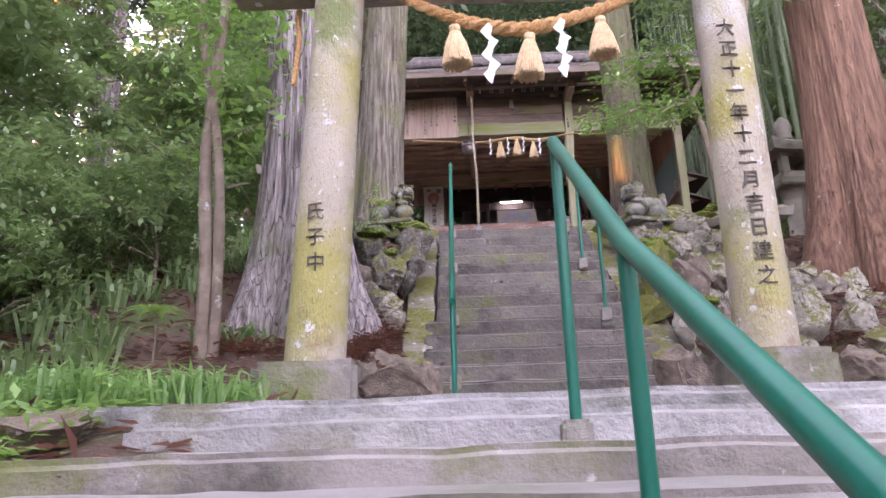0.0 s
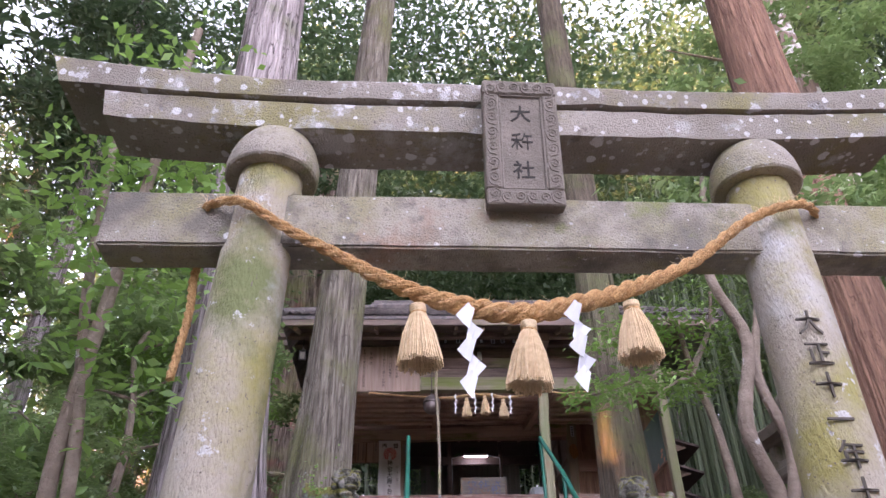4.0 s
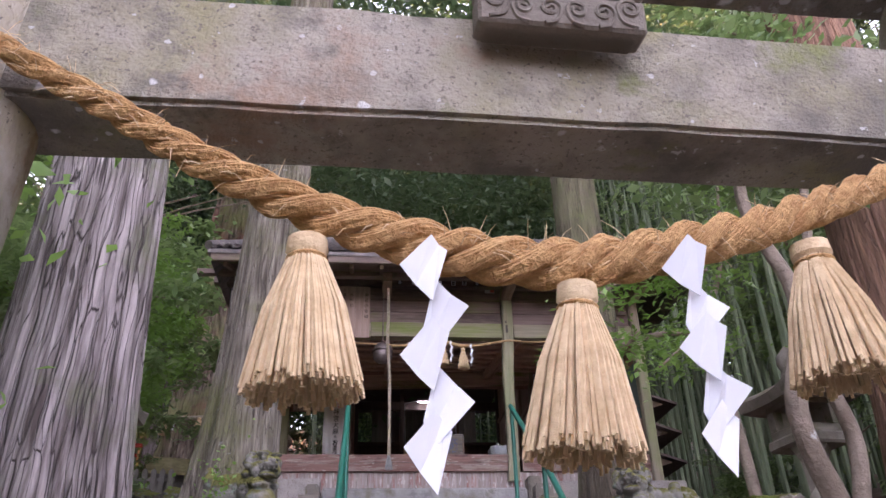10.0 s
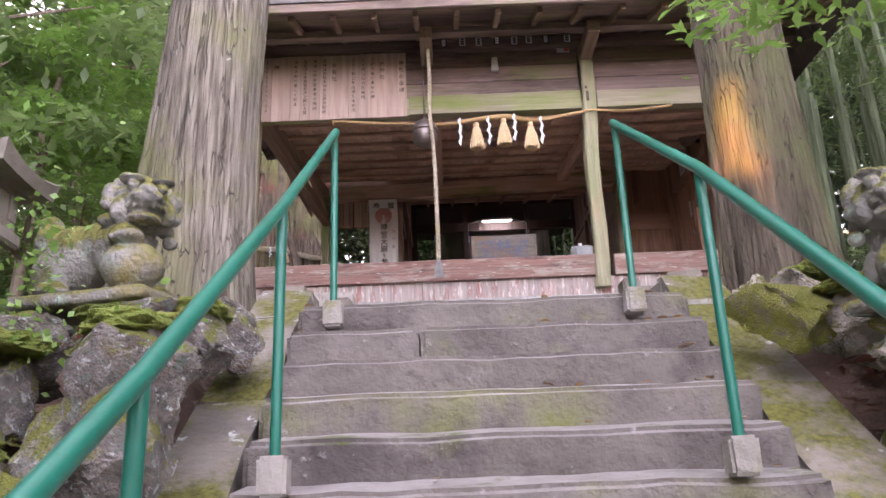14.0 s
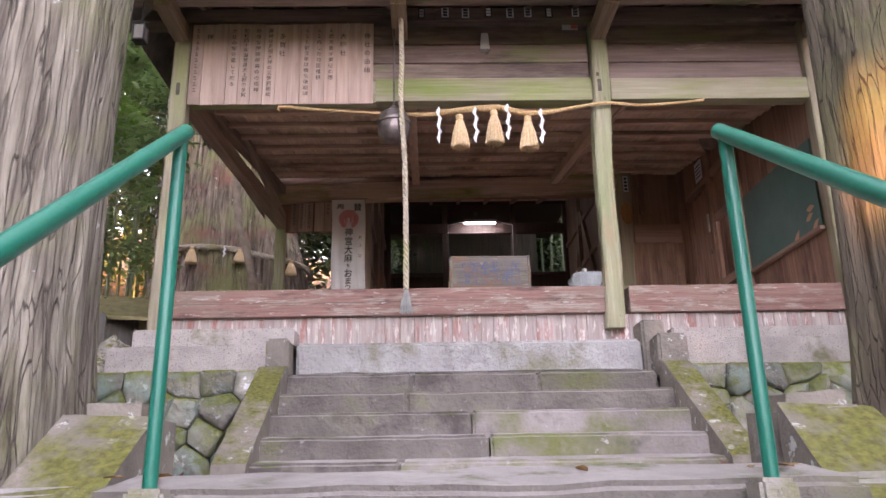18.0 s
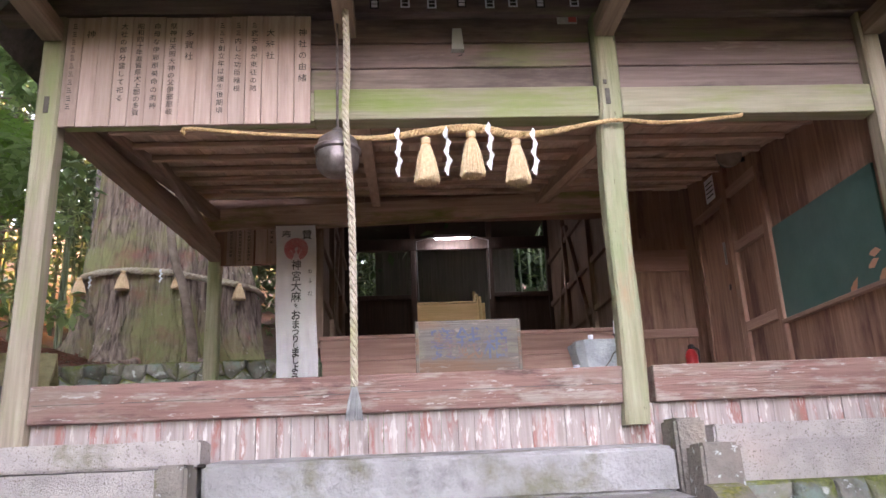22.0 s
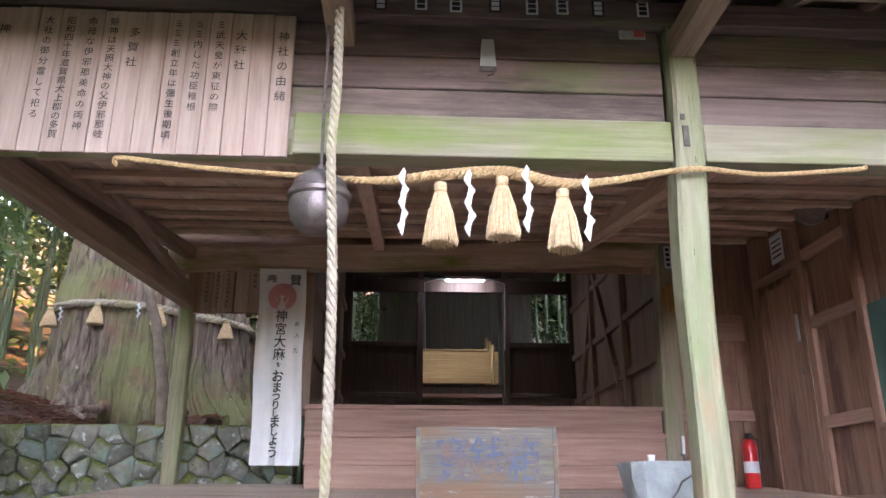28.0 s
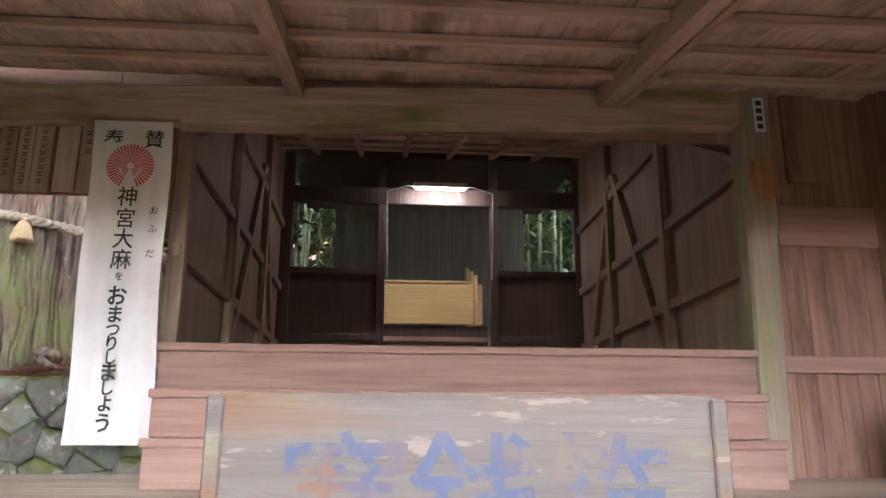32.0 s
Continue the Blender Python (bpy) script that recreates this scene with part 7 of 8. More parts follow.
# picket fence and little red gate beyond the shrine's side
fence = thing("picket_fence", (0, 0, 0), 0, "low grey picket fence beside the shrine", "fence")
for k in range(13):
    x = -4.25 + k * 0.135
    zg = float(height(x, 15.25))
    part("picket", prism([(x - 0.042, zg - 0.05), (x + 0.042, zg - 0.05), (x + 0.042, 6.17), (x, 6.22), (x - 0.042, 6.17)], 15.24, 15.262), M_GREYDOOR, fence)
part("rail", boxm(-4.3, -2.58, 15.264, 15.30, 6.02, 6.07, 0.004), M_GREYDOOR, fence)
mini = thing("small_red_torii", (-3.68, 15.9, float(height(-3.68, 15.9))), 0, "small bright red wooden gate by the fence", "gate")
M_VERM = mk("vermilion_paint", (0.42, 0.03, 0.02), (0.55, 0.06, 0.035), 6, 0.5, 0.1)
mz = 6.80 - float(height(-3.68, 15.9))
for s in (-1, 1):
    part("post", tubem([(s * 0.22, 0, -0.05), (s * 0.20, 0, mz - 0.08)], 0.028, 10), M_VERM, mini, smooth=True)
part("tie_beam", boxm(-0.28, 0.28, -0.02, 0.02, mz - 0.24, mz - 0.19, 0.004), M_VERM, mini)
part("top_beam", boxm(-0.34, 0.34, -0.035, 0.035, mz - 0.08, mz - 0.02, 0.006), M_VERM, mini)

hut = thing("small_shrine", (-3.0, 16.6, 5.8), 18, "tiny grey wooden shrine with a mossy roof behind the fence", "shrine")
part("body", boxm(-0.24, 0.24, -0.2, 0.2, 0.0, 0.62, 0.008), M_GREYDOOR, hut)
part("door", boxm(-0.16, 0.16, -0.215, -0.202, 0.12, 0.56, 0.004), M_GREYDOOR, hut)
part("roof", prism([(-0.50, 0.52), (-0.49, 0.57), (-0.22, 0.74), (0.0, 0.92), (0.22, 0.74), (0.46, 0.60), (0.46, 0.55), (0.18, 0.67), (0.0, 0.84), (-0.18, 0.67)], -0.42, 0.42, "x"), mk("mossy_thatch", (0.25, 0.22, 0.11), (0.42, 0.36, 0.19), 9, 0.95, 0.8, 40), hut, "mossy yellow roof")
# lamp box under the eave corner
lamp = thing("eave_lamp", (-1.49, 12.7, 7.96), 0, "square metal lantern hanging under the eave corner", "lamp")
lamp.scale = (0.7, 0.7, 0.7)
part("cage", boxm(-0.06, 0.06, -0.06, 0.06, 0.05, 0.24, 0.006), M_GREYDOOR, lamp)
part("cap", boxm(-0.085, 0.085, -0.085, 0.085, 0.245, 0.27, 0.006), M_IRONBLACK, lamp)
part("bottom", boxm(-0.075, 0.075, -0.075, 0.075, 0.02, 0.045, 0.006), M_IRONBLACK, lamp)
for sx in (-1, 1):
    for sy in (-1, 1):
        part("bar", boxm(sx * 0.066 - 0.008, sx * 0.066 + 0.008, sy * 0.066 - 0.008, sy * 0.066 + 0.008, 0.046, 0.244), M_IRONBLACK, lamp)
part("hanger", tubem([(0, 0, 0.27), (0, 0, 0.60)], 0.008, 6), M_IRONBLACK, lamp)


# ---- trees ----
def big_trunk(name, x, y, z0, r, top, lean, mat, label, flare=1.8, seed=1, cat="tree", furrow=0.05, fh=2.0, lobe=0.07):
    t = thing(name, (x, y, z0), 0, label, cat)
    bm = bmesh.new()
    seg, n_ = 200, 36
    rings = []
    for j in range(n_ + 1):
        u = j / n_
        z = -0.4 + (top + 0.4) * u ** 1.5
        rr = r * (1 + (flare - 1) * math.exp(-max(z, -0.1) / (r * fh))) * (1 - 0.45 * u)
        ring = []
        for k in range(seg):
            a = 2 * math.pi * k / seg
            fl = 1 + lobe * (math.sin(a * 5 + seed) + 0.6 * math.sin(a * 9 + 2 * seed)) * math.exp(-max(z, 0) / 1.2) * 1.6 + 0.035 * noise.noise((math.cos(a) * 5 + seed, math.sin(a) * 5, z * 0.25)) + furrow * (abs(noise.noise((math.cos(a) * 13 + seed, math.sin(a) * 13, z * 0.22))) - 0.25) + furrow * 0.7 * (abs(noise.noise((math.cos(a) * 31 + seed, math.sin(a) * 31, z * 0.5))) - 0.25)
            ring.append(bm.verts.new((lean[0] * z + rr * fl * math.cos(a), lean[1] * z + rr * fl * math.sin(a), z)))
        rings.append(ring)
    for r0, r1 in zip(rings, rings[1:]):
        for k in range(seg):
            bm.faces.new((r0[k], r0[(k + 1) % seg], r1[(k + 1) % seg], r1[k]))
    bm.faces.new(rings[-1])
    part("trunk", bm, mat, t, smooth=True)
    return t


BIG = [("cedar_tree", -1.02, 6.45, 2.75, 0.36, 18, (-0.012, 0.0), M_BARK, "huge grey cedar trunk with fluted bark beside the gate"),
       ("cedar_tree", -0.74, 9.75, 4.35, 0.345, 17, (0.055, 0.0), M_BARKGREEN, "tall straight cedar with grey-brown bark by the shrine"),
       ("cedar_tree", 2.73, 9.55, 4.3, 0.285, 16, (-0.012, 0.0), M_BARKDARK, "cedar trunk with a sunlit patch of bark by the stair"),
       ("cedar_tree", 4.52, 7.50, 3.35, 0.43, 17, (-0.004, 0.0), M_BARKRED, "thick red-brown cedar trunk beside the gate"),
       ("cedar_tree", 6.55, 9.4, 4.1, 0.30, 17, (-0.03, 0.0), M_BARKPALE, "cedar trunk blotched with white lichen beyond the gate")]
big_things = [big_trunk(*b, flare=(1.8, 1.35, 1.25, 1.75, 1.4)[i], seed=i * 3 + 1) for i, b in enumerate(BIG)]


def old_tree(x, y, z0, r, top):
    """Huge old cedar: root buttresses, a seam between two fused stems, wavering ridges of bark."""
    t = thing("sacred_tree", (x, y, z0), 0, "enormous old sacred cedar wrapped with a straw rope", "tree")
    bm = bmesh.new()
    seg, n_ = 520, 80
    roots = ((math.pi * 1.08, 0.95, 0.30, 0.75), (-1.95, 0.55, 0.22, 0.55), (-1.30, 0.42, 0.20, 0.5), (-0.35, 0.55, 0.35, 0.6), (1.2, 0.5, 0.4, 0.7))
    rings = []
    for j in range(n_ + 1):
        z = -0.5 + (top + 0.5) * (j / n_) ** 1.9
        taper = 1 - 0.045 * max(z - 1.2, 0) * (1 if z < 9 else 0.9)
        ring = []
        for k in range(seg):
            a = 2 * math.pi * k / seg
            d_ = r * max(taper, 0.35)
            for ra, size, wide, tall in roots:
                off = (a - ra + math.pi) % (2 * math.pi) - math.pi
                d_ += size * math.exp(-(off / (wide + 0.12 * max(z, 0))) ** 2) * math.exp(-max(z, 0) / tall)
            off = (a + 0.92 + math.pi) % (2 * math.pi) - math.pi
            d_ -= 0.42 * math.exp(-(off / 0.13) ** 2) * float(smooth(0.0, 0.9, z))
            d_ -= 0.25 * math.exp(-((off - 0.55) / 0.5) ** 2) * float(smooth(1.7, 2.4, z))
            wave = 0.16 * noise.noise((a * 2.0, z * 1.1, 3.0)) + 0.05 * noise.noise((a * 7.0, z * 2.6, 9.0))
            w_ = a + wave * 0.55
            c, sn = math.cos(w_), math.sin(w_)
            d_ += 0.16 * noise.noise((c * 2.4, sn * 2.4, z * 0.5)) + 0.10 * (abs(noise.noise((c * 9, sn * 9, z * 0.35))) - 0.2)
            d_ += 0.11 * (abs(noise.noise((c * 22, sn * 22, z * 0.8))) - 0.2) + 0.04 * noise.noise((c * 46, sn * 46, z * 2.0))
            d_ += 0.14 * math.exp(-((a - 4.05) / 0.10) ** 2 - ((z - 2.65) / 0.20) ** 2) - 0.16 * math.exp(-((a - 4.06) / 0.05) ** 2 - ((z - 2.65) / 0.09) ** 2)
            ring.append(bm.verts.new((d_ * math.cos(a), d_ * math.sin(a), z)))
        rings.append(ring)
    for r0, r1 in zip(rings, rings[1:]):
        for k in range(seg):
            bm.faces.new((r0[k], r0[(k + 1) % seg], r1[(k + 1) % seg], r1[k]))
    bm.faces.new(rings[-1])
    part("trunk", bm, M_BARKOLD, t, smooth=True)
    for k, (a, l_) in enumerate(((-2.35, 1.2), (-1.62, 1.0), (-1.05, 0.8))):
        p0 = Vector((math.cos(a), math.sin(a), 0))
        side_ = Vector((-p0.y, p0.x, 0))
        pts_ = [p0 * (r + 0.15) + Vector((0, 0, 0.10)), p0 * (r + 0.15 + l_ * 0.4) + side_ * 0.12 + Vector((0, 0, 0.02)), p0 * (r + 0.15 + l_ * 0.75) - side_ * 0.05 + Vector((0, 0, -0.04)), p0 * (r + 0.15 + l_) + side_ * 0.2 + Vector((0, 0, -0.18))]
        part("root", tubem(catmull(pts_, 5), [0.09 - 0.0045 * q for q in range(len(catmull(pts_, 5)))], 10, wob=0.12, seed=k), M_BARKOLD, t, smooth=True)
    return t


TREE = Vector((-3.27, 23.0, 7.2))
sacred = old_tree(TREE.x, TREE.y, TREE.z, 1.52, 15)


def crown(t, n, clumps, centre, radii, spread, size, mat, seed, aspect=0.45, droop=0.3, shell=0.3, flat=0.5):
    p = clump_points(n, clumps, centre, radii, spread, seed, shell)
    return quads("crown", leaves_at(p, size, aspect, droop, seed, flat), 0, mat, t)


for i, t in enumerate(big_things + [sacred]):
    crown(t, 1500, 40, (0, 0, 19.0), (1.9, 1.9, 3.0), 0.35, 0.28, M_CEDAR, 50 + i, 0.25, 0.5)


def small_tree(name, loc, h, spread, n, mat, seed, label, leaf=0.13, low=0.35, clumps=60, stem=0.05, aspect=0.45):
    t = thing(name, loc, 0, label, "tree")
    r = random.Random(seed)
    bm = bmesh.new()
    pts = [(0, 0, -0.2)]
    for k in range(1, 7):
        pts.append((r.uniform(-0.05, 0.05) * k, r.uniform(-0.05, 0.05) * k, h * 0.85 * k / 6))
    tube(bm, pts, [stem * (1.25 - 0.15 * k) for k in range(7)], 8)
    for k in range(7):
        a, z0 = r.uniform(0, 6.28), h * r.uniform(low, 0.8)
        q = Vector((math.cos(a), math.sin(a), 0.35)) * spread * r.uniform(0.5, 0.9)
        j = min(6, max(1, int(z0 / (h * 0.85) * 6)))
        s = Vector(pts[j])
        tube(bm, [s, s + q * 0.5 + Vector((0, 0, 0.05)), s + q], [stem * 0.5, stem * 0.3, stem * 0.12], 5)
    part("trunk", bm, M_TWIG, t, smooth=True)
    crown(t, n, clumps, (0, 0, h * (low + 1) / 2), (spread, spread, h * (1 - low) / 2), 0.105 * spread ** 0.5, leaf * 1.2, mat, seed, aspect, 0.35, 0.25, 0.72)
    return t


small_tree("broadleaf_tree", (-2.8, 11.6, float(height(-2.8, 11.6))), 4.4, 1.25, 6500, M_BRIGHT, 41, "young tree with fresh bright green leaves by the shrine", 0.085, 0.3, 70)
small_tree("broadleaf_tree", (-3.5, 15.4, float(height(-3.5, 15.4))), 5.0, 1.15, 5500, M_BRIGHT, 42, "slender tree with bright leaves beside the shrine", 0.085, 0.4, 60)
small_tree("broadleaf_tree", (6.7, 9.9, float(height(6.7, 9.9))), 10.5, 2.5, 11000, M_LEAF, 43, "tall broad-leaved tree leaning over the gate", 0.11, 0.42, 110, 0.11)
rt = random.Random(5)
protos = [small_tree("broadleaf_tree", (-5.5, 7.4, float(height(-5.5, 7.4))), 4.3, 1.5, 5200, M_LEAF, 11, "young broad-leaved evergreen tree in the undergrowth", 0.10, 0.2, 46),
          small_tree("broadleaf_tree", (-6.2, 12.0, float(height(-6.2, 12.0))), 6.4, 2.1, 7000, M_LEAF, 12, "young broad-leaved evergreen tree in the undergrowth", 0.125, 0.15, 60),
          small_tree("cedar_sapling", (-4.9, 5.2, float(height(-4.9, 5.2))), 6.5, 0.95, 1900, M_CEDAR, 13, "slender young cedar among the undergrowth", 0.15, 0.15, 60, 0.05, 0.25),
          small_tree("shrub", (-2.4, 6.6, float(height(-2.4, 6.6))), 1.7, 0.75, 3600, M_LEAF, 15, "low evergreen shrub on the forest floor", 0.07, 0.05, 40, 0.02)]
spots = [(0, -5.6, 8.4), (0, -3.3, 10.6), (1, -3.9, 14.6), (1, -9.5, 9), (2, -9.5, 14), (0, -3.6, 15.6), (1, -7, 17), (2, -6.2, 20.5), (1, -9, 21),
         (1, 8.2, 14.5), (2, 7.2, 11.5), (0, 6.2, 8.4), (1, 9.5, 9.5), (2, 6.6, 6.0), (1, 8.0, 5.0), (2, -11, 11), (1, -12, 17), (2, 11, 12), (1, 12, 17),
         (0, -7.4, 6.2), (0, -5.0, 6.9), (1, -11, 6.5), (2, 9.5, 3), (0, 5.4, 5.2), (1, 0.5, 29), (1, 5, 30), (1, -4, 29), (2, 8, 27), (1, 3, 33), (2, -1, 34)]
for k, x, y in spots:
    s = rt.uniform(0.85, 1.25)
    copy_thing(protos[k], pose(x, y, float(height(x, y)) - 0.05, 0, 0, rt.uniform(0, 360)) @ Matrix.Diagonal((s, s, s, 1)))
for k in range(70):
    side_ = k % 3
    x, y = (rt.uniform(-9, -1.9), rt.uniform(5.2, 17)) if side_ < 2 else (rt.uniform(4.6, 9.5), rt.uniform(4.5, 14))
    if (y > 12.4 and x > -3.6 and x < 0) or (x > 4.2 and 9.2 < y < 13.2 and x < 5.6):
        continue
    s = rt.uniform(0.6, 1.25)
    copy_thing(protos[3], pose(x, y, float(height(x, y)) - 0.03, 0, 0, rt.uniform(0, 360)) @ Matrix.Diagonal((s, s, s * rt.uniform(0.7, 1.2), 1)))
# tall forest trees around
forest = big_trunk("forest_tree", -7.5, 15.5, float(height(-7.5, 15.5)), 0.24, 16, (0.01, 0), M_BARK, "tall forest cedar with a dark crown", 1.4, 4)
crown(forest, 8000, 120, (0, 0, 11.5), (2.4, 2.4, 5.5), 0.4, 0.32, M_CEDAR, 77, 0.25, 0.5)
for x, y in [(-11, 12), (-9.5, 19), (-14, 14), (-6, 26), (9, 25), (13, 19), (10.5, 14), (14, 11), (10.5, 7.5), (-16, 8), (12.5, 4), (-17, 18), (-10, 29), (2, 38), (10, 33), (17, 15), (-14, 24), (16, 25), (-6, 38), (7, 40), (-16, -3), (15, 0)]:
    s = rt.uniform(0.85, 1.3)
    copy_thing(forest, pose(x, y, float(height(x, y)) - 0.1, 0, 0, rt.uniform(0, 360)) @ Matrix.Diagonal((s, s, s, 1)))


# slender stems
def stem_tree(name, loc, paths, label, crown_at=None, n=2500, mat=None, seed=3, leaf=0.12, bark=None):
    t = thing(name, loc, 0, label, "tree")
    for pts, r0, r1 in paths:
        c = catmull(pts, 6)
        part("trunk", tubem(c, [r0 + (r1 - r0) * k / (len(c) - 1) for k in range(len(c))], 10, wob=0.06, seed=seed), bark or M_TWIG, t, smooth=True)
    if crown_at:
        crown(t, n, 45, *crown_at, 0.22, leaf, mat or M_LEAF, seed)
    return t


stem_tree("young_tree", (-1.36, 4.95, 2.0), [([(0, 0, -0.3), (0.02, 0, 0.8), (-0.03, 0, 1.8), (0.05, 0.0, 3.0), (0.12, 0.1, 5.0)], 0.055, 0.03), ([(0.07, 0.04, -0.3), (0.1, 0, 0.7), (0.06, 0, 1.7), (-0.12, 0.0, 2.8), (-0.3, 0.1, 4.6)], 0.045, 0.025)], "slender young tree with two pale stems beside the gate", ((0.1, 0.1, 3.5), (0.55, 0.5, 1.9)), 2000, M_BRIGHT, 31, 0.09)
stem_tree("twisted_tree", (2.95, 6.45, 2.75), [([(0, 0, -0.3), (-0.08, 0, 0.5), (-0.02, 0.05, 1.1), (-0.16, 0, 1.7), (0.02, 0.02, 2.4), (-0.14, 0.05, 3.1), (0.1, 0.1, 4.3)], 0.085, 0.03), ([(-0.05, 0, 0.9), (0.12, 0, 1.5), (0.02, 0, 2.1), (0.22, 0.05, 2.8), (0.5, 0.2, 3.8)], 0.05, 0.025)], "small tree with a twisted double trunk behind the gate", ((0.3, 0.2, 3.9), (0.9, 0.8, 0.9)), 2600, M_LEAF, 32, 0.11)
stem_tree("young_tree", (-1.9, 19.4, 6.75), [([(0.03, 0, -0.4), (0.0, 0, 0.1), (-0.02, 0, 0.5), (-0.10, 0, 0.9), (-0.20, 0.02, 1.35), (-0.36, 0.05, 1.80), (-0.50, 0.2, 2.5), (-0.58, 0.3, 3.4)], 0.082, 0.055)], "lichened young tree leaning before the sacred cedar", None, seed=33)
limbs = [([(0, 0, -0.2), (-0.05, 0.05, 0.9), (-0.2, 0, 1.5)], 0.05, 0.035), ([(-0.2, 0, 1.5), (-0.7, -0.15, 1.38), (-1.15, -0.25, 1.2), (-1.5, -0.35, 1.08)], 0.03, 0.008), ([(-0.2, 0, 1.5), (-0.4, -0.3, 1.9), (-0.8, -0.4, 1.8), (-1.15, -0.45, 1.6)], 0.03, 0.008), ([(-0.15, 0, 1.3), (-0.5, -0.5, 1.2), (-0.9, -0.75, 0.9)], 0.025, 0.007), ([(-0.2, 0, 1.5), (0.2, 0.2, 2.2), (0.3, 0.1, 3.0)], 0.035, 0.012)]
mp_tree = stem_tree("maple_tree", (3.35, 8.15, 4.15), limbs, "young tree with bright green leaves reaching over the stair", seed=34)
rb = np.random.RandomState(9)
pts_ = []
for path, _, _ in limbs[1:]:
    for q in catmull(path, 10)[5:]:
        pts_.append(np.array(q) + rb.normal(size=(24, 3)) * np.array([0.19, 0.19, 0.05]) + np.array([0, 0, -0.02]))
lp = np.concatenate(pts_)
lp = lp[lp[:, 0] > -1.6]
quads("crown", leaves_at(lp, 0.075, 0.42, 0.25, 5, 0.75), 0, M_BRIGHT, mp_tree)

# far woods, bamboo, grass, litter


def woods(nc, a0, a1, r0, r1, z0, z1, per, spread, size, seed, gaps=()):
    """Clumps of foliage in a sector round the place (degrees clockwise from +y); gaps: spots to be sunlit, leaves on
    the sun's line to them are left out.
    """
    r = np.random.RandomState(seed)
    ang, rad = np.radians(r.uniform(a0, a1, nc)), r.uniform(r0, r1, nc)
    cx, cy = rad * np.sin(ang), 11 + rad * np.cos(ang)
    cen = np.stack([cx, cy, height(cx, cy) + z0 + r.uniform(0, 1, nc) ** 1.15 * (z1 - z0)], 1)
    p = np.repeat(cen, per, 0) + r.normal(size=(nc * per, 3)) * np.array([spread, spread, spread * 0.65])
    s = np.array(sun_from)
    for g, q in gaps:
        d_ = p - np.array(g)
        p = p[np.linalg.norm(d_ - np.outer(d_ @ s, s), axis=1) > q + 0.36 * size]
    return leaves_at(p, size, 0.42, 0.3, seed)


# chosen sun patches and hole sizes: crowns are cut open towards the sun
LIT = [((-0.72, 7.10, 3.45), 0.09), ((2.36, 9.33, 5.20), 0.24), ((2.36, 9.33, 5.42), 0.30), ((2.36, 9.33, 5.66), 0.28), ((3.53, 6.22, 4.55), 0.02), ((2.36, 13.38, 6.05), 0.04), ((2.36, 13.38, 6.2), 0.05), ((2.36, 13.38, 6.35), 0.04), ((2.76, 13.05, 5.50), 0.12)]
tagged(quads("far_woods", woods(760, -40, 100, 19, 36, 0.3, 12, 80, 1.1, 0.42, 6, LIT), 0, M_CEDAR, None), "dense dark green woods on the hillside", "woods", "", "stuff")
tagged(quads("far_woods", woods(190, -105, -32, 17, 36, 0.2, 8.0, 90, 0.85, 0.34, 61, LIT), 0, M_CEDAR, None), "thinner woods on the open side of the hill", "woods", "", "stuff")
tagged(quads("far_woods", woods(1050, -22, 48, 19, 34, 2, 24, 80, 1.2, 0.42, 7), 0, M_CEDAR, None), "tall green woods rising behind the shrine", "woods", "", "stuff")
tagged(quads("far_woods", woods(720, -20, 46, 20, 31, 6, 27, 120, 1.1, 0.36, 19), 0, M_CEDAR, None), "tall cedar crowns above the shrine roof", "woods", "", "stuff")
tagged(quads("far_woods", woods(420, -34, 42, 16, 22, 3, 13, 130, 0.9, 0.26, 17), 0, M_CEDAR, None), "leafy crowns close behind the shrine", "woods", "", "stuff")
tagged(quads("near_woods", woods(230, -62, 62, 3.5, 10, 8.5, 19, 110, 0.75, 0.24, 71, LIT), 0, M_CEDAR, None), "high crowns that close over the shrine roof", "woods", "", "stuff")
# next two: foliage out of view, added only to block sun and low sky
tagged(quads("unseen_woods", woods(2700, 205, 285, 13, 24, 5, 27, 90, 1.0, 0.5, 8, LIT), 0, M_CEDAR, None), "unseen dense woods added to hold the sun off the shrine", "woods", "", "stuff")
tagged(quads("unseen_woods", woods(800, 100, 255, 18, 30, 0.5, 7, 80, 1.2, 0.5, 18, LIT), 0, M_CEDAR, None), "unseen woods added behind the view to cut low skylight", "woods", "", "stuff")
tagged(quads("near_woods", woods(400, -22, 52, 12, 24, 7, 18, 105, 0.9, 0.28, 23, LIT), 0, M_CEDAR, None), "green crowns of the trees around the shrine", "woods", "", "stuff")
tagged(quads("far_woods", woods(520, -26, 34, 16, 28, 12, 26, 110, 0.95, 0.30, 37), 0, M_CEDAR, None), "high cedar crowns against the sky", "woods", "", "stuff")
# crowns out of view, added to keep the sun off the sacred tree
tagged(quads("near_woods", woods(100, 250, 282, 9, 17, 8, 17, 90, 0.8, 0.4, 29, LIT), 0, M_CEDAR, None), "unseen tall crowns added beside the stair to block sun", "woods", "", "stuff")
bb_m = bmesh.new()
bv, bl_ = [], []
rbm = random.Random(12)
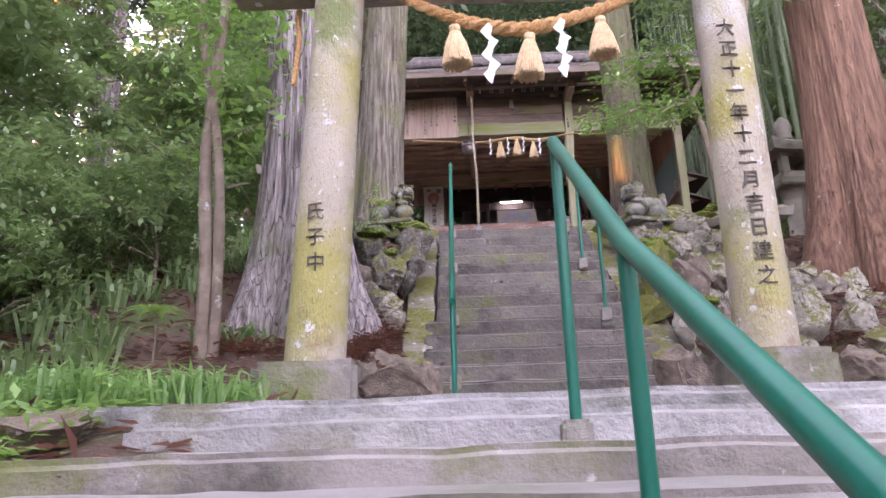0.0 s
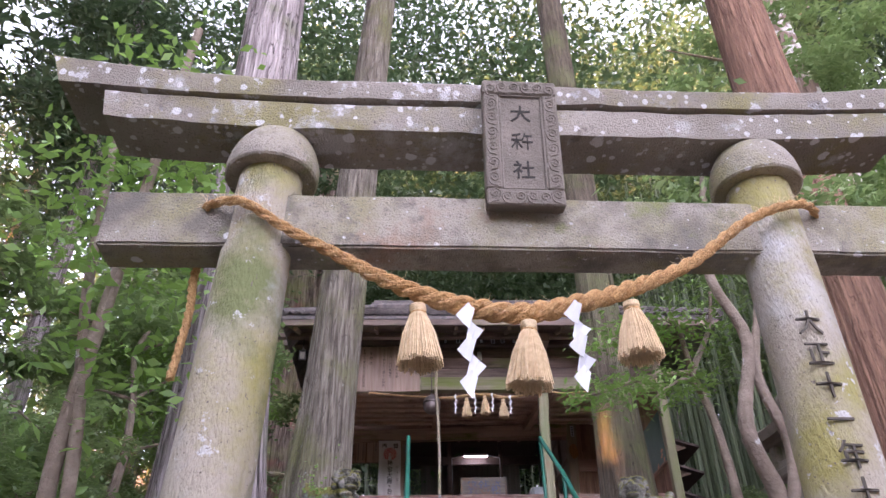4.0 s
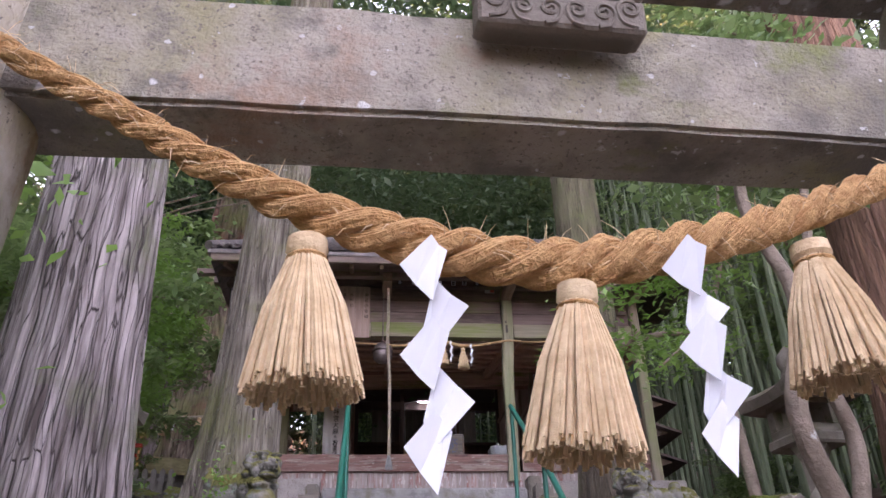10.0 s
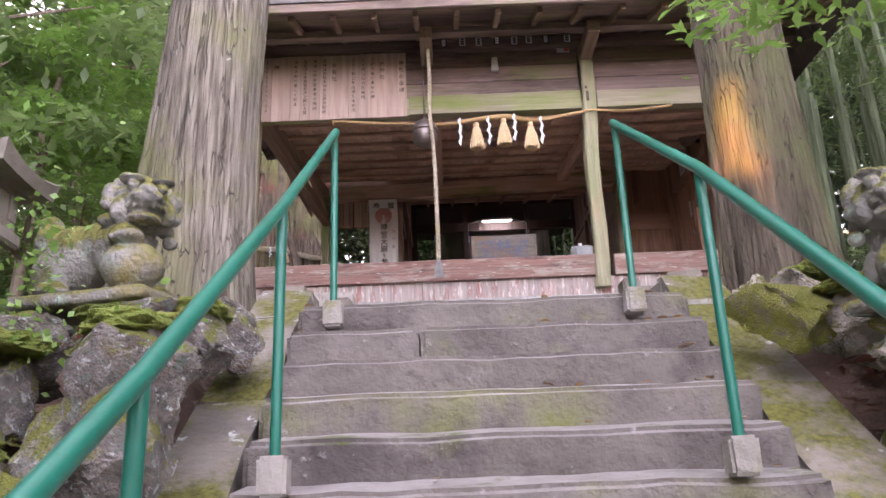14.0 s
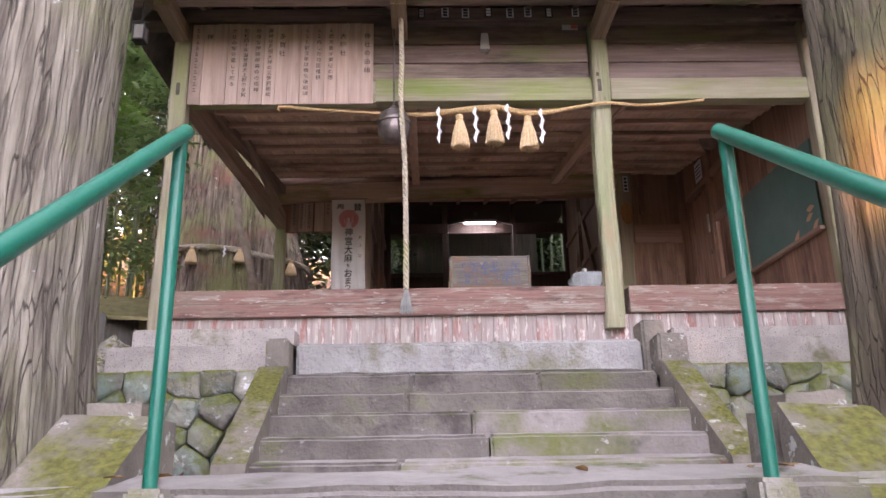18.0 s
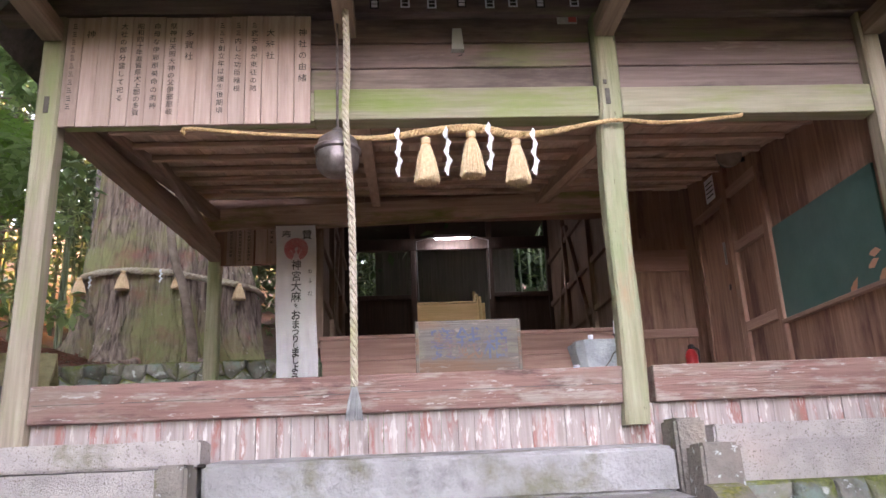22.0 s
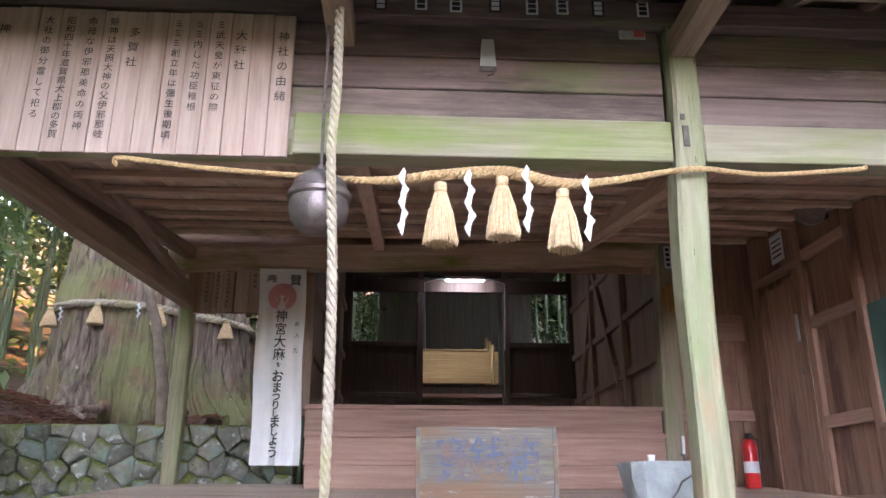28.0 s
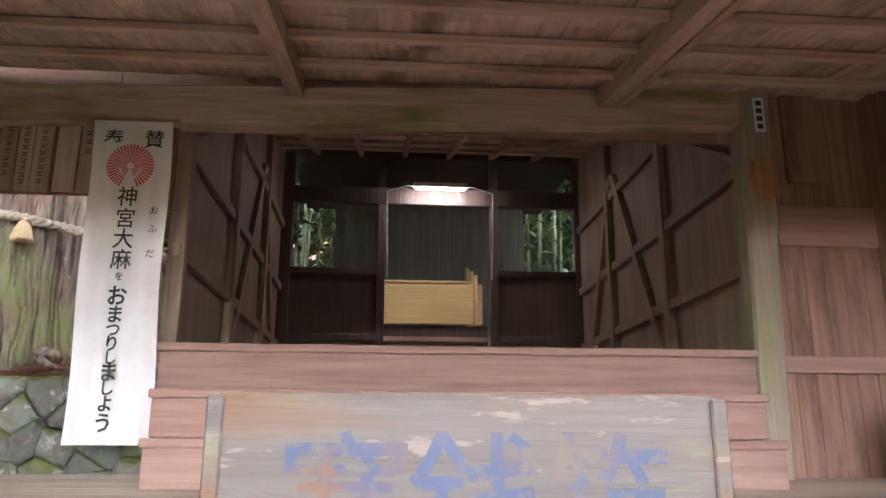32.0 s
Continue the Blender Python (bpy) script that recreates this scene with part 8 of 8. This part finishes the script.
for k in range(340):
    if k < 190:
        x, y = rbm.uniform(5.6, 11.5), rbm.uniform(11.5, 22)
    elif k < 260:
        x, y = rbm.uniform(-12, -6.2), rbm.uniform(22, 29)
    else:
        x, y = rbm.uniform(-1.5, 6.5), rbm.uniform(26, 29.5)
    z = float(height(x, y)) - 0.2
    lx, ly, hh = rbm.uniform(-0.4, 0.4), rbm.uniform(-0.4, 0.4), rbm.uniform(7, 10) * (0.65 if x < -4 else 1)
    pts_ = [(x, y, z)] + [(x + lx * t * t, y + ly * t * t, z + hh * t) for t in (0.33, 0.66, 1)]
    tube(bb_m, pts_, [0.045, 0.043, 0.036, 0.015], 6, False)
    for _ in range(70):
        t = rbm.uniform(0.45, 1)
        bl_.append((x + lx * t * t + rbm.gauss(0, 0.45), y + ly * t * t + rbm.gauss(0, 0.45), z + hh * t + rbm.gauss(0, 0.2)))
tagged(part("bamboo_grove", bb_m, M_BAMBOO, None, smooth=True), "grove of slim grey-green bamboo stems", "bamboo", "", "stuff")
tagged(quads("bamboo_leaves", leaves_at(np.array(bl_), 0.22, 0.2, 0.5, 8), 0, M_LEAF, None), "narrow green leaves of the bamboo grove", "leaves", "", "stuff")


def blades(centres, n, length, width, spread, seed):
    """Strap leaves that arch out from tufts."""
    r = np.random.RandomState(seed)
    out = []
    for c in centres:
        for _ in range(n):
            a, l, lean = r.uniform(0, 6.283), length * r.uniform(0.6, 1.2), r.uniform(0.25, 0.9)
            d_ = np.array([math.cos(a), math.sin(a), 0])
            s = np.array([-d_[1], d_[0], 0]) * width
            b = np.array(c) + r.normal(size=3) * np.array([spread, spread, 0])
            p0, p1, p2 = b, b + d_ * l * lean * 0.35 + np.array([0, 0, l * 0.62]), b + d_ * l * lean + np.array([0, 0, l * (0.85 - lean * 0.45)])
            out.append([p0 - s, p0 + s, p1 + s, p1 - s])
            out.append([p1 - s, p1 + s, p2 + s * 0.2, p2 - s * 0.2])
    return np.array(out)


rg_ = np.random.RandomState(2)
tufts = [(x, y, float(height(x, y)) - 0.01) for x, y in [(-0.72, 3.0), (-0.9, 3.25), (-0.62, 3.35), (-1.05, 2.85), (-1.25, 3.1), (-1.45, 3.3), (-1.6, 2.95), (-1.15, 3.5), (-0.8, 3.6), (-1.85, 3.2), (-1.35, 3.65), (-2.1, 3.5), (-2.4, 3.2), (-1.7, 3.7), (-2.0, 2.9), (-2.6, 3.7), (-1.0, 4.0), (-0.75, 4.15), (-1.5, 4.1), (-1.95, 4.2)]]
tagged(quads("grass_tuft", blades(tufts, 120, 0.32, 0.007, 0.08, 3), 0, leafy("strap_leaf", (0.14, 0.26, 0.09), (0.31, 0.46, 0.18), (0.32, 0.56, 0.15)), None), "tufts of long green strap leaves by the steps", "grass", "", "stuff")
wx, wy = rg_.uniform(-3.4, -0.75, 1500), rg_.uniform(1.9, 4.4, 1500)
weeds = np.stack([wx, wy, height(wx, wy) + rg_.uniform(0.01, 0.10, 1500)], 1)
tagged(quads("weeds", leaves_at(np.repeat(weeds, 4, 0) + rg_.normal(size=(6000, 3)) * 0.04, 0.06, 0.5, 0.0, 4, 0.7), 0, M_BRIGHT, None), "low green weeds on the bank", "weeds", "", "stuff")
lx_, ly_ = rg_.uniform(-7, 8, 26000), rg_.uniform(2.0, 13.0, 26000)
keep = (np.abs(lx_ - 1.0) > 1.3)
lx_, ly_ = lx_[keep], ly_[keep]
lit = np.stack([lx_, ly_, height(lx_, ly_) + rg_.uniform(0.005, 0.05, len(lx_))], 1)
tagged(quads("dead_sprays", leaves_at(lit, 0.13, 0.22, 0.0, 9, 0.85), 0, M_DRY, None), "reddish dead cedar sprays on the forest floor", "litter", "", "stuff")
sx_, sy_ = rg_.uniform(-7, -0.6, 9000), rg_.uniform(18.0, 22.2, 9000)
tagged(quads("dead_sprays", leaves_at(np.stack([sx_, sy_, height(sx_, sy_) + rg_.uniform(0.01, 0.06, 9000)], 1), 0.15, 0.2, 0.0, 10, 0.85), 0, M_DRY, None), "reddish dead cedar sprays under the sacred tree", "litter", "", "stuff")
fx, fy = rg_.uniform(-6, -1.2, 420), rg_.uniform(4.6, 12, 420)
ferns = [(a, b, float(height(a, b))) for a, b in zip(fx, fy)]
tagged(quads("undergrowth", blades(ferns, 14, 0.34, 0.016, 0.05, 5), 0, M_LEAF, None), "green undergrowth of ferns and seedlings", "undergrowth", "", "stuff")
ivx = np.concatenate([rg_.normal((-0.5, 7.78, 4.33), (0.06, 0.05, 0.13), (260, 3)), rg_.normal((-0.6, 7.6, 4.0), (0.25, 0.12, 0.06), (500, 3)), rg_.normal((-1.3, 7.9, 4.1), (0.3, 0.3, 0.2), (900, 3))])
tagged(quads("ivy", leaves_at(ivx[::2], 0.032, 0.7, 0.1, 11, 0.4), 0, M_BRIGHT, None), "small ivy leaves on the lion and rocks", "ivy", "", "stuff")

big_leaf = thing("palmate_plant", (-1.68, 5.0, float(height(-1.68, 5.0))), 0, "low plant with a star of large pale green leaves", "plant")
part("stem", tubem([(0, 0, -0.05), (0.01, 0, 0.15), (0, 0, 0.32)], 0.008, 6), M_TWIG, big_leaf)
for k in range(8):
    a = k * 0.785 + 0.2
    bm = bmesh.new()
    rows_ = []
    for j in range(6):
        u = j / 5
        w = 0.034 * math.sin(math.pi * (0.08 + 0.9 * u ** 0.8))
        c = Vector((math.cos(a) * 0.22 * u, math.sin(a) * 0.22 * u, 0.32 + 0.05 * math.sin(u * 2.6) - 0.03 * u))
        s = Vector((-math.sin(a), math.cos(a), 0)) * w
        rows_.append([bm.verts.new(c - s + Vector((0, 0, 0.008))), bm.verts.new(c), bm.verts.new(c + s + Vector((0, 0, 0.008)))])
    for r0, r1 in zip(rows_, rows_[1:]):
        for i in range(2):
            bm.faces.new((r0[i], r0[i + 1], r1[i + 1], r1[i]))
    part("leaf", bm, M_BRIGHT, big_leaf, smooth=True)

# fallen leaves on the steps
leaf0 = None
rl = random.Random(44)
M_FALLEN = mk("dry_leaf", (0.20, 0.10, 0.05), (0.42, 0.26, 0.10), 30, 0.8, 0.1, rnd=0.45)
for k in range(70):
    i = rl.randrange(len(STAIR))
    side_x = rl.choice((0.17, 1.88)) + rl.uniform(-0.02, 0.02) if k % 3 else rl.uniform(0.2, 1.85)
    side_x += 0.16 * (1 if side_x < 1 else -1) * rl.random() if k % 3 else 0
    y, z = STAIR[i][0] + rl.uniform(0.09, 0.19), STAIR[i][1] + 0.012
    if leaf0 is None:
        v = [(0, -0.028, 0), (0.013, -0.008, 0.004), (0.011, 0.012, 0.005), (0, 0.03, 0.001), (-0.011, 0.012, 0.006), (-0.013, -0.008, 0.003)]
        leaf0 = part("fallen_leaf", (v, [], [(0, 1, 2, 3), (0, 3, 4, 5)]), M_FALLEN, None)
        ob = leaf0
    else:
        ob = new("fallen_leaf", leaf0.data)
    s = rl.uniform(0.7, 1.3)
    ob.matrix_world = pose(side_x, y, z, rl.uniform(-15, 15), rl.uniform(-15, 15), rl.uniform(0, 360)) @ Matrix.Diagonal((s, s, s, 1))
    tagged(ob, "small dry brown leaf fallen on a stone step", "leaf", "fallen leaves on the stair")

rk = random.Random(77)
for k in range(16):
    x, y, a, ln = rk.uniform(-1.1, -0.3), rk.uniform(5.6, 6.9), rk.uniform(0, 3.14), rk.uniform(0.25, 0.6)
    z = float(height(x, y)) + 0.05
    stick = part("fallen_stick", tubem([(x, y, z), (x + math.cos(a) * ln * 0.5, y + math.sin(a) * ln * 0.3, z + 0.035), (x + math.cos(a) * ln, y + math.sin(a) * ln * 0.6, float(height(x + math.cos(a) * ln, y + math.sin(a) * ln * 0.6)) + 0.05)], [0.010, 0.008, 0.004], 6), M_TWIG, None, smooth=True)
    tagged(stick, "thin dead stick lying in the cedar litter", "stick", "fallen sticks")
hx, hy = np.concatenate([rg_.uniform(-1.5, -0.2, 2600), rg_.uniform(-1.0, -0.2, 2600)]), np.concatenate([rg_.uniform(4.9, 6.9, 2600), rg_.uniform(5.9, 6.95, 2600)])
tagged(quads("dead_sprays", leaves_at(np.stack([hx, hy, height(hx, hy) + rg_.uniform(0.01, 0.10, 5200)], 1), 0.12, 0.16, 0.0, 12, 0.8), 0, M_DRY, None), "heap of reddish dead cedar sprays beside the stair", "litter", "", "stuff")
hx, hy = rg_.uniform(2.6, 4.6, 2600), rg_.uniform(4.2, 6.8, 2600)
tagged(quads("dead_sprays", leaves_at(np.stack([hx, hy, height(hx, hy) + rg_.uniform(0.01, 0.08, 2600)], 1), 0.12, 0.16, 0.0, 13, 0.8), 0, M_DRY, None), "reddish dead cedar sprays under the big cedar", "litter", "", "stuff")
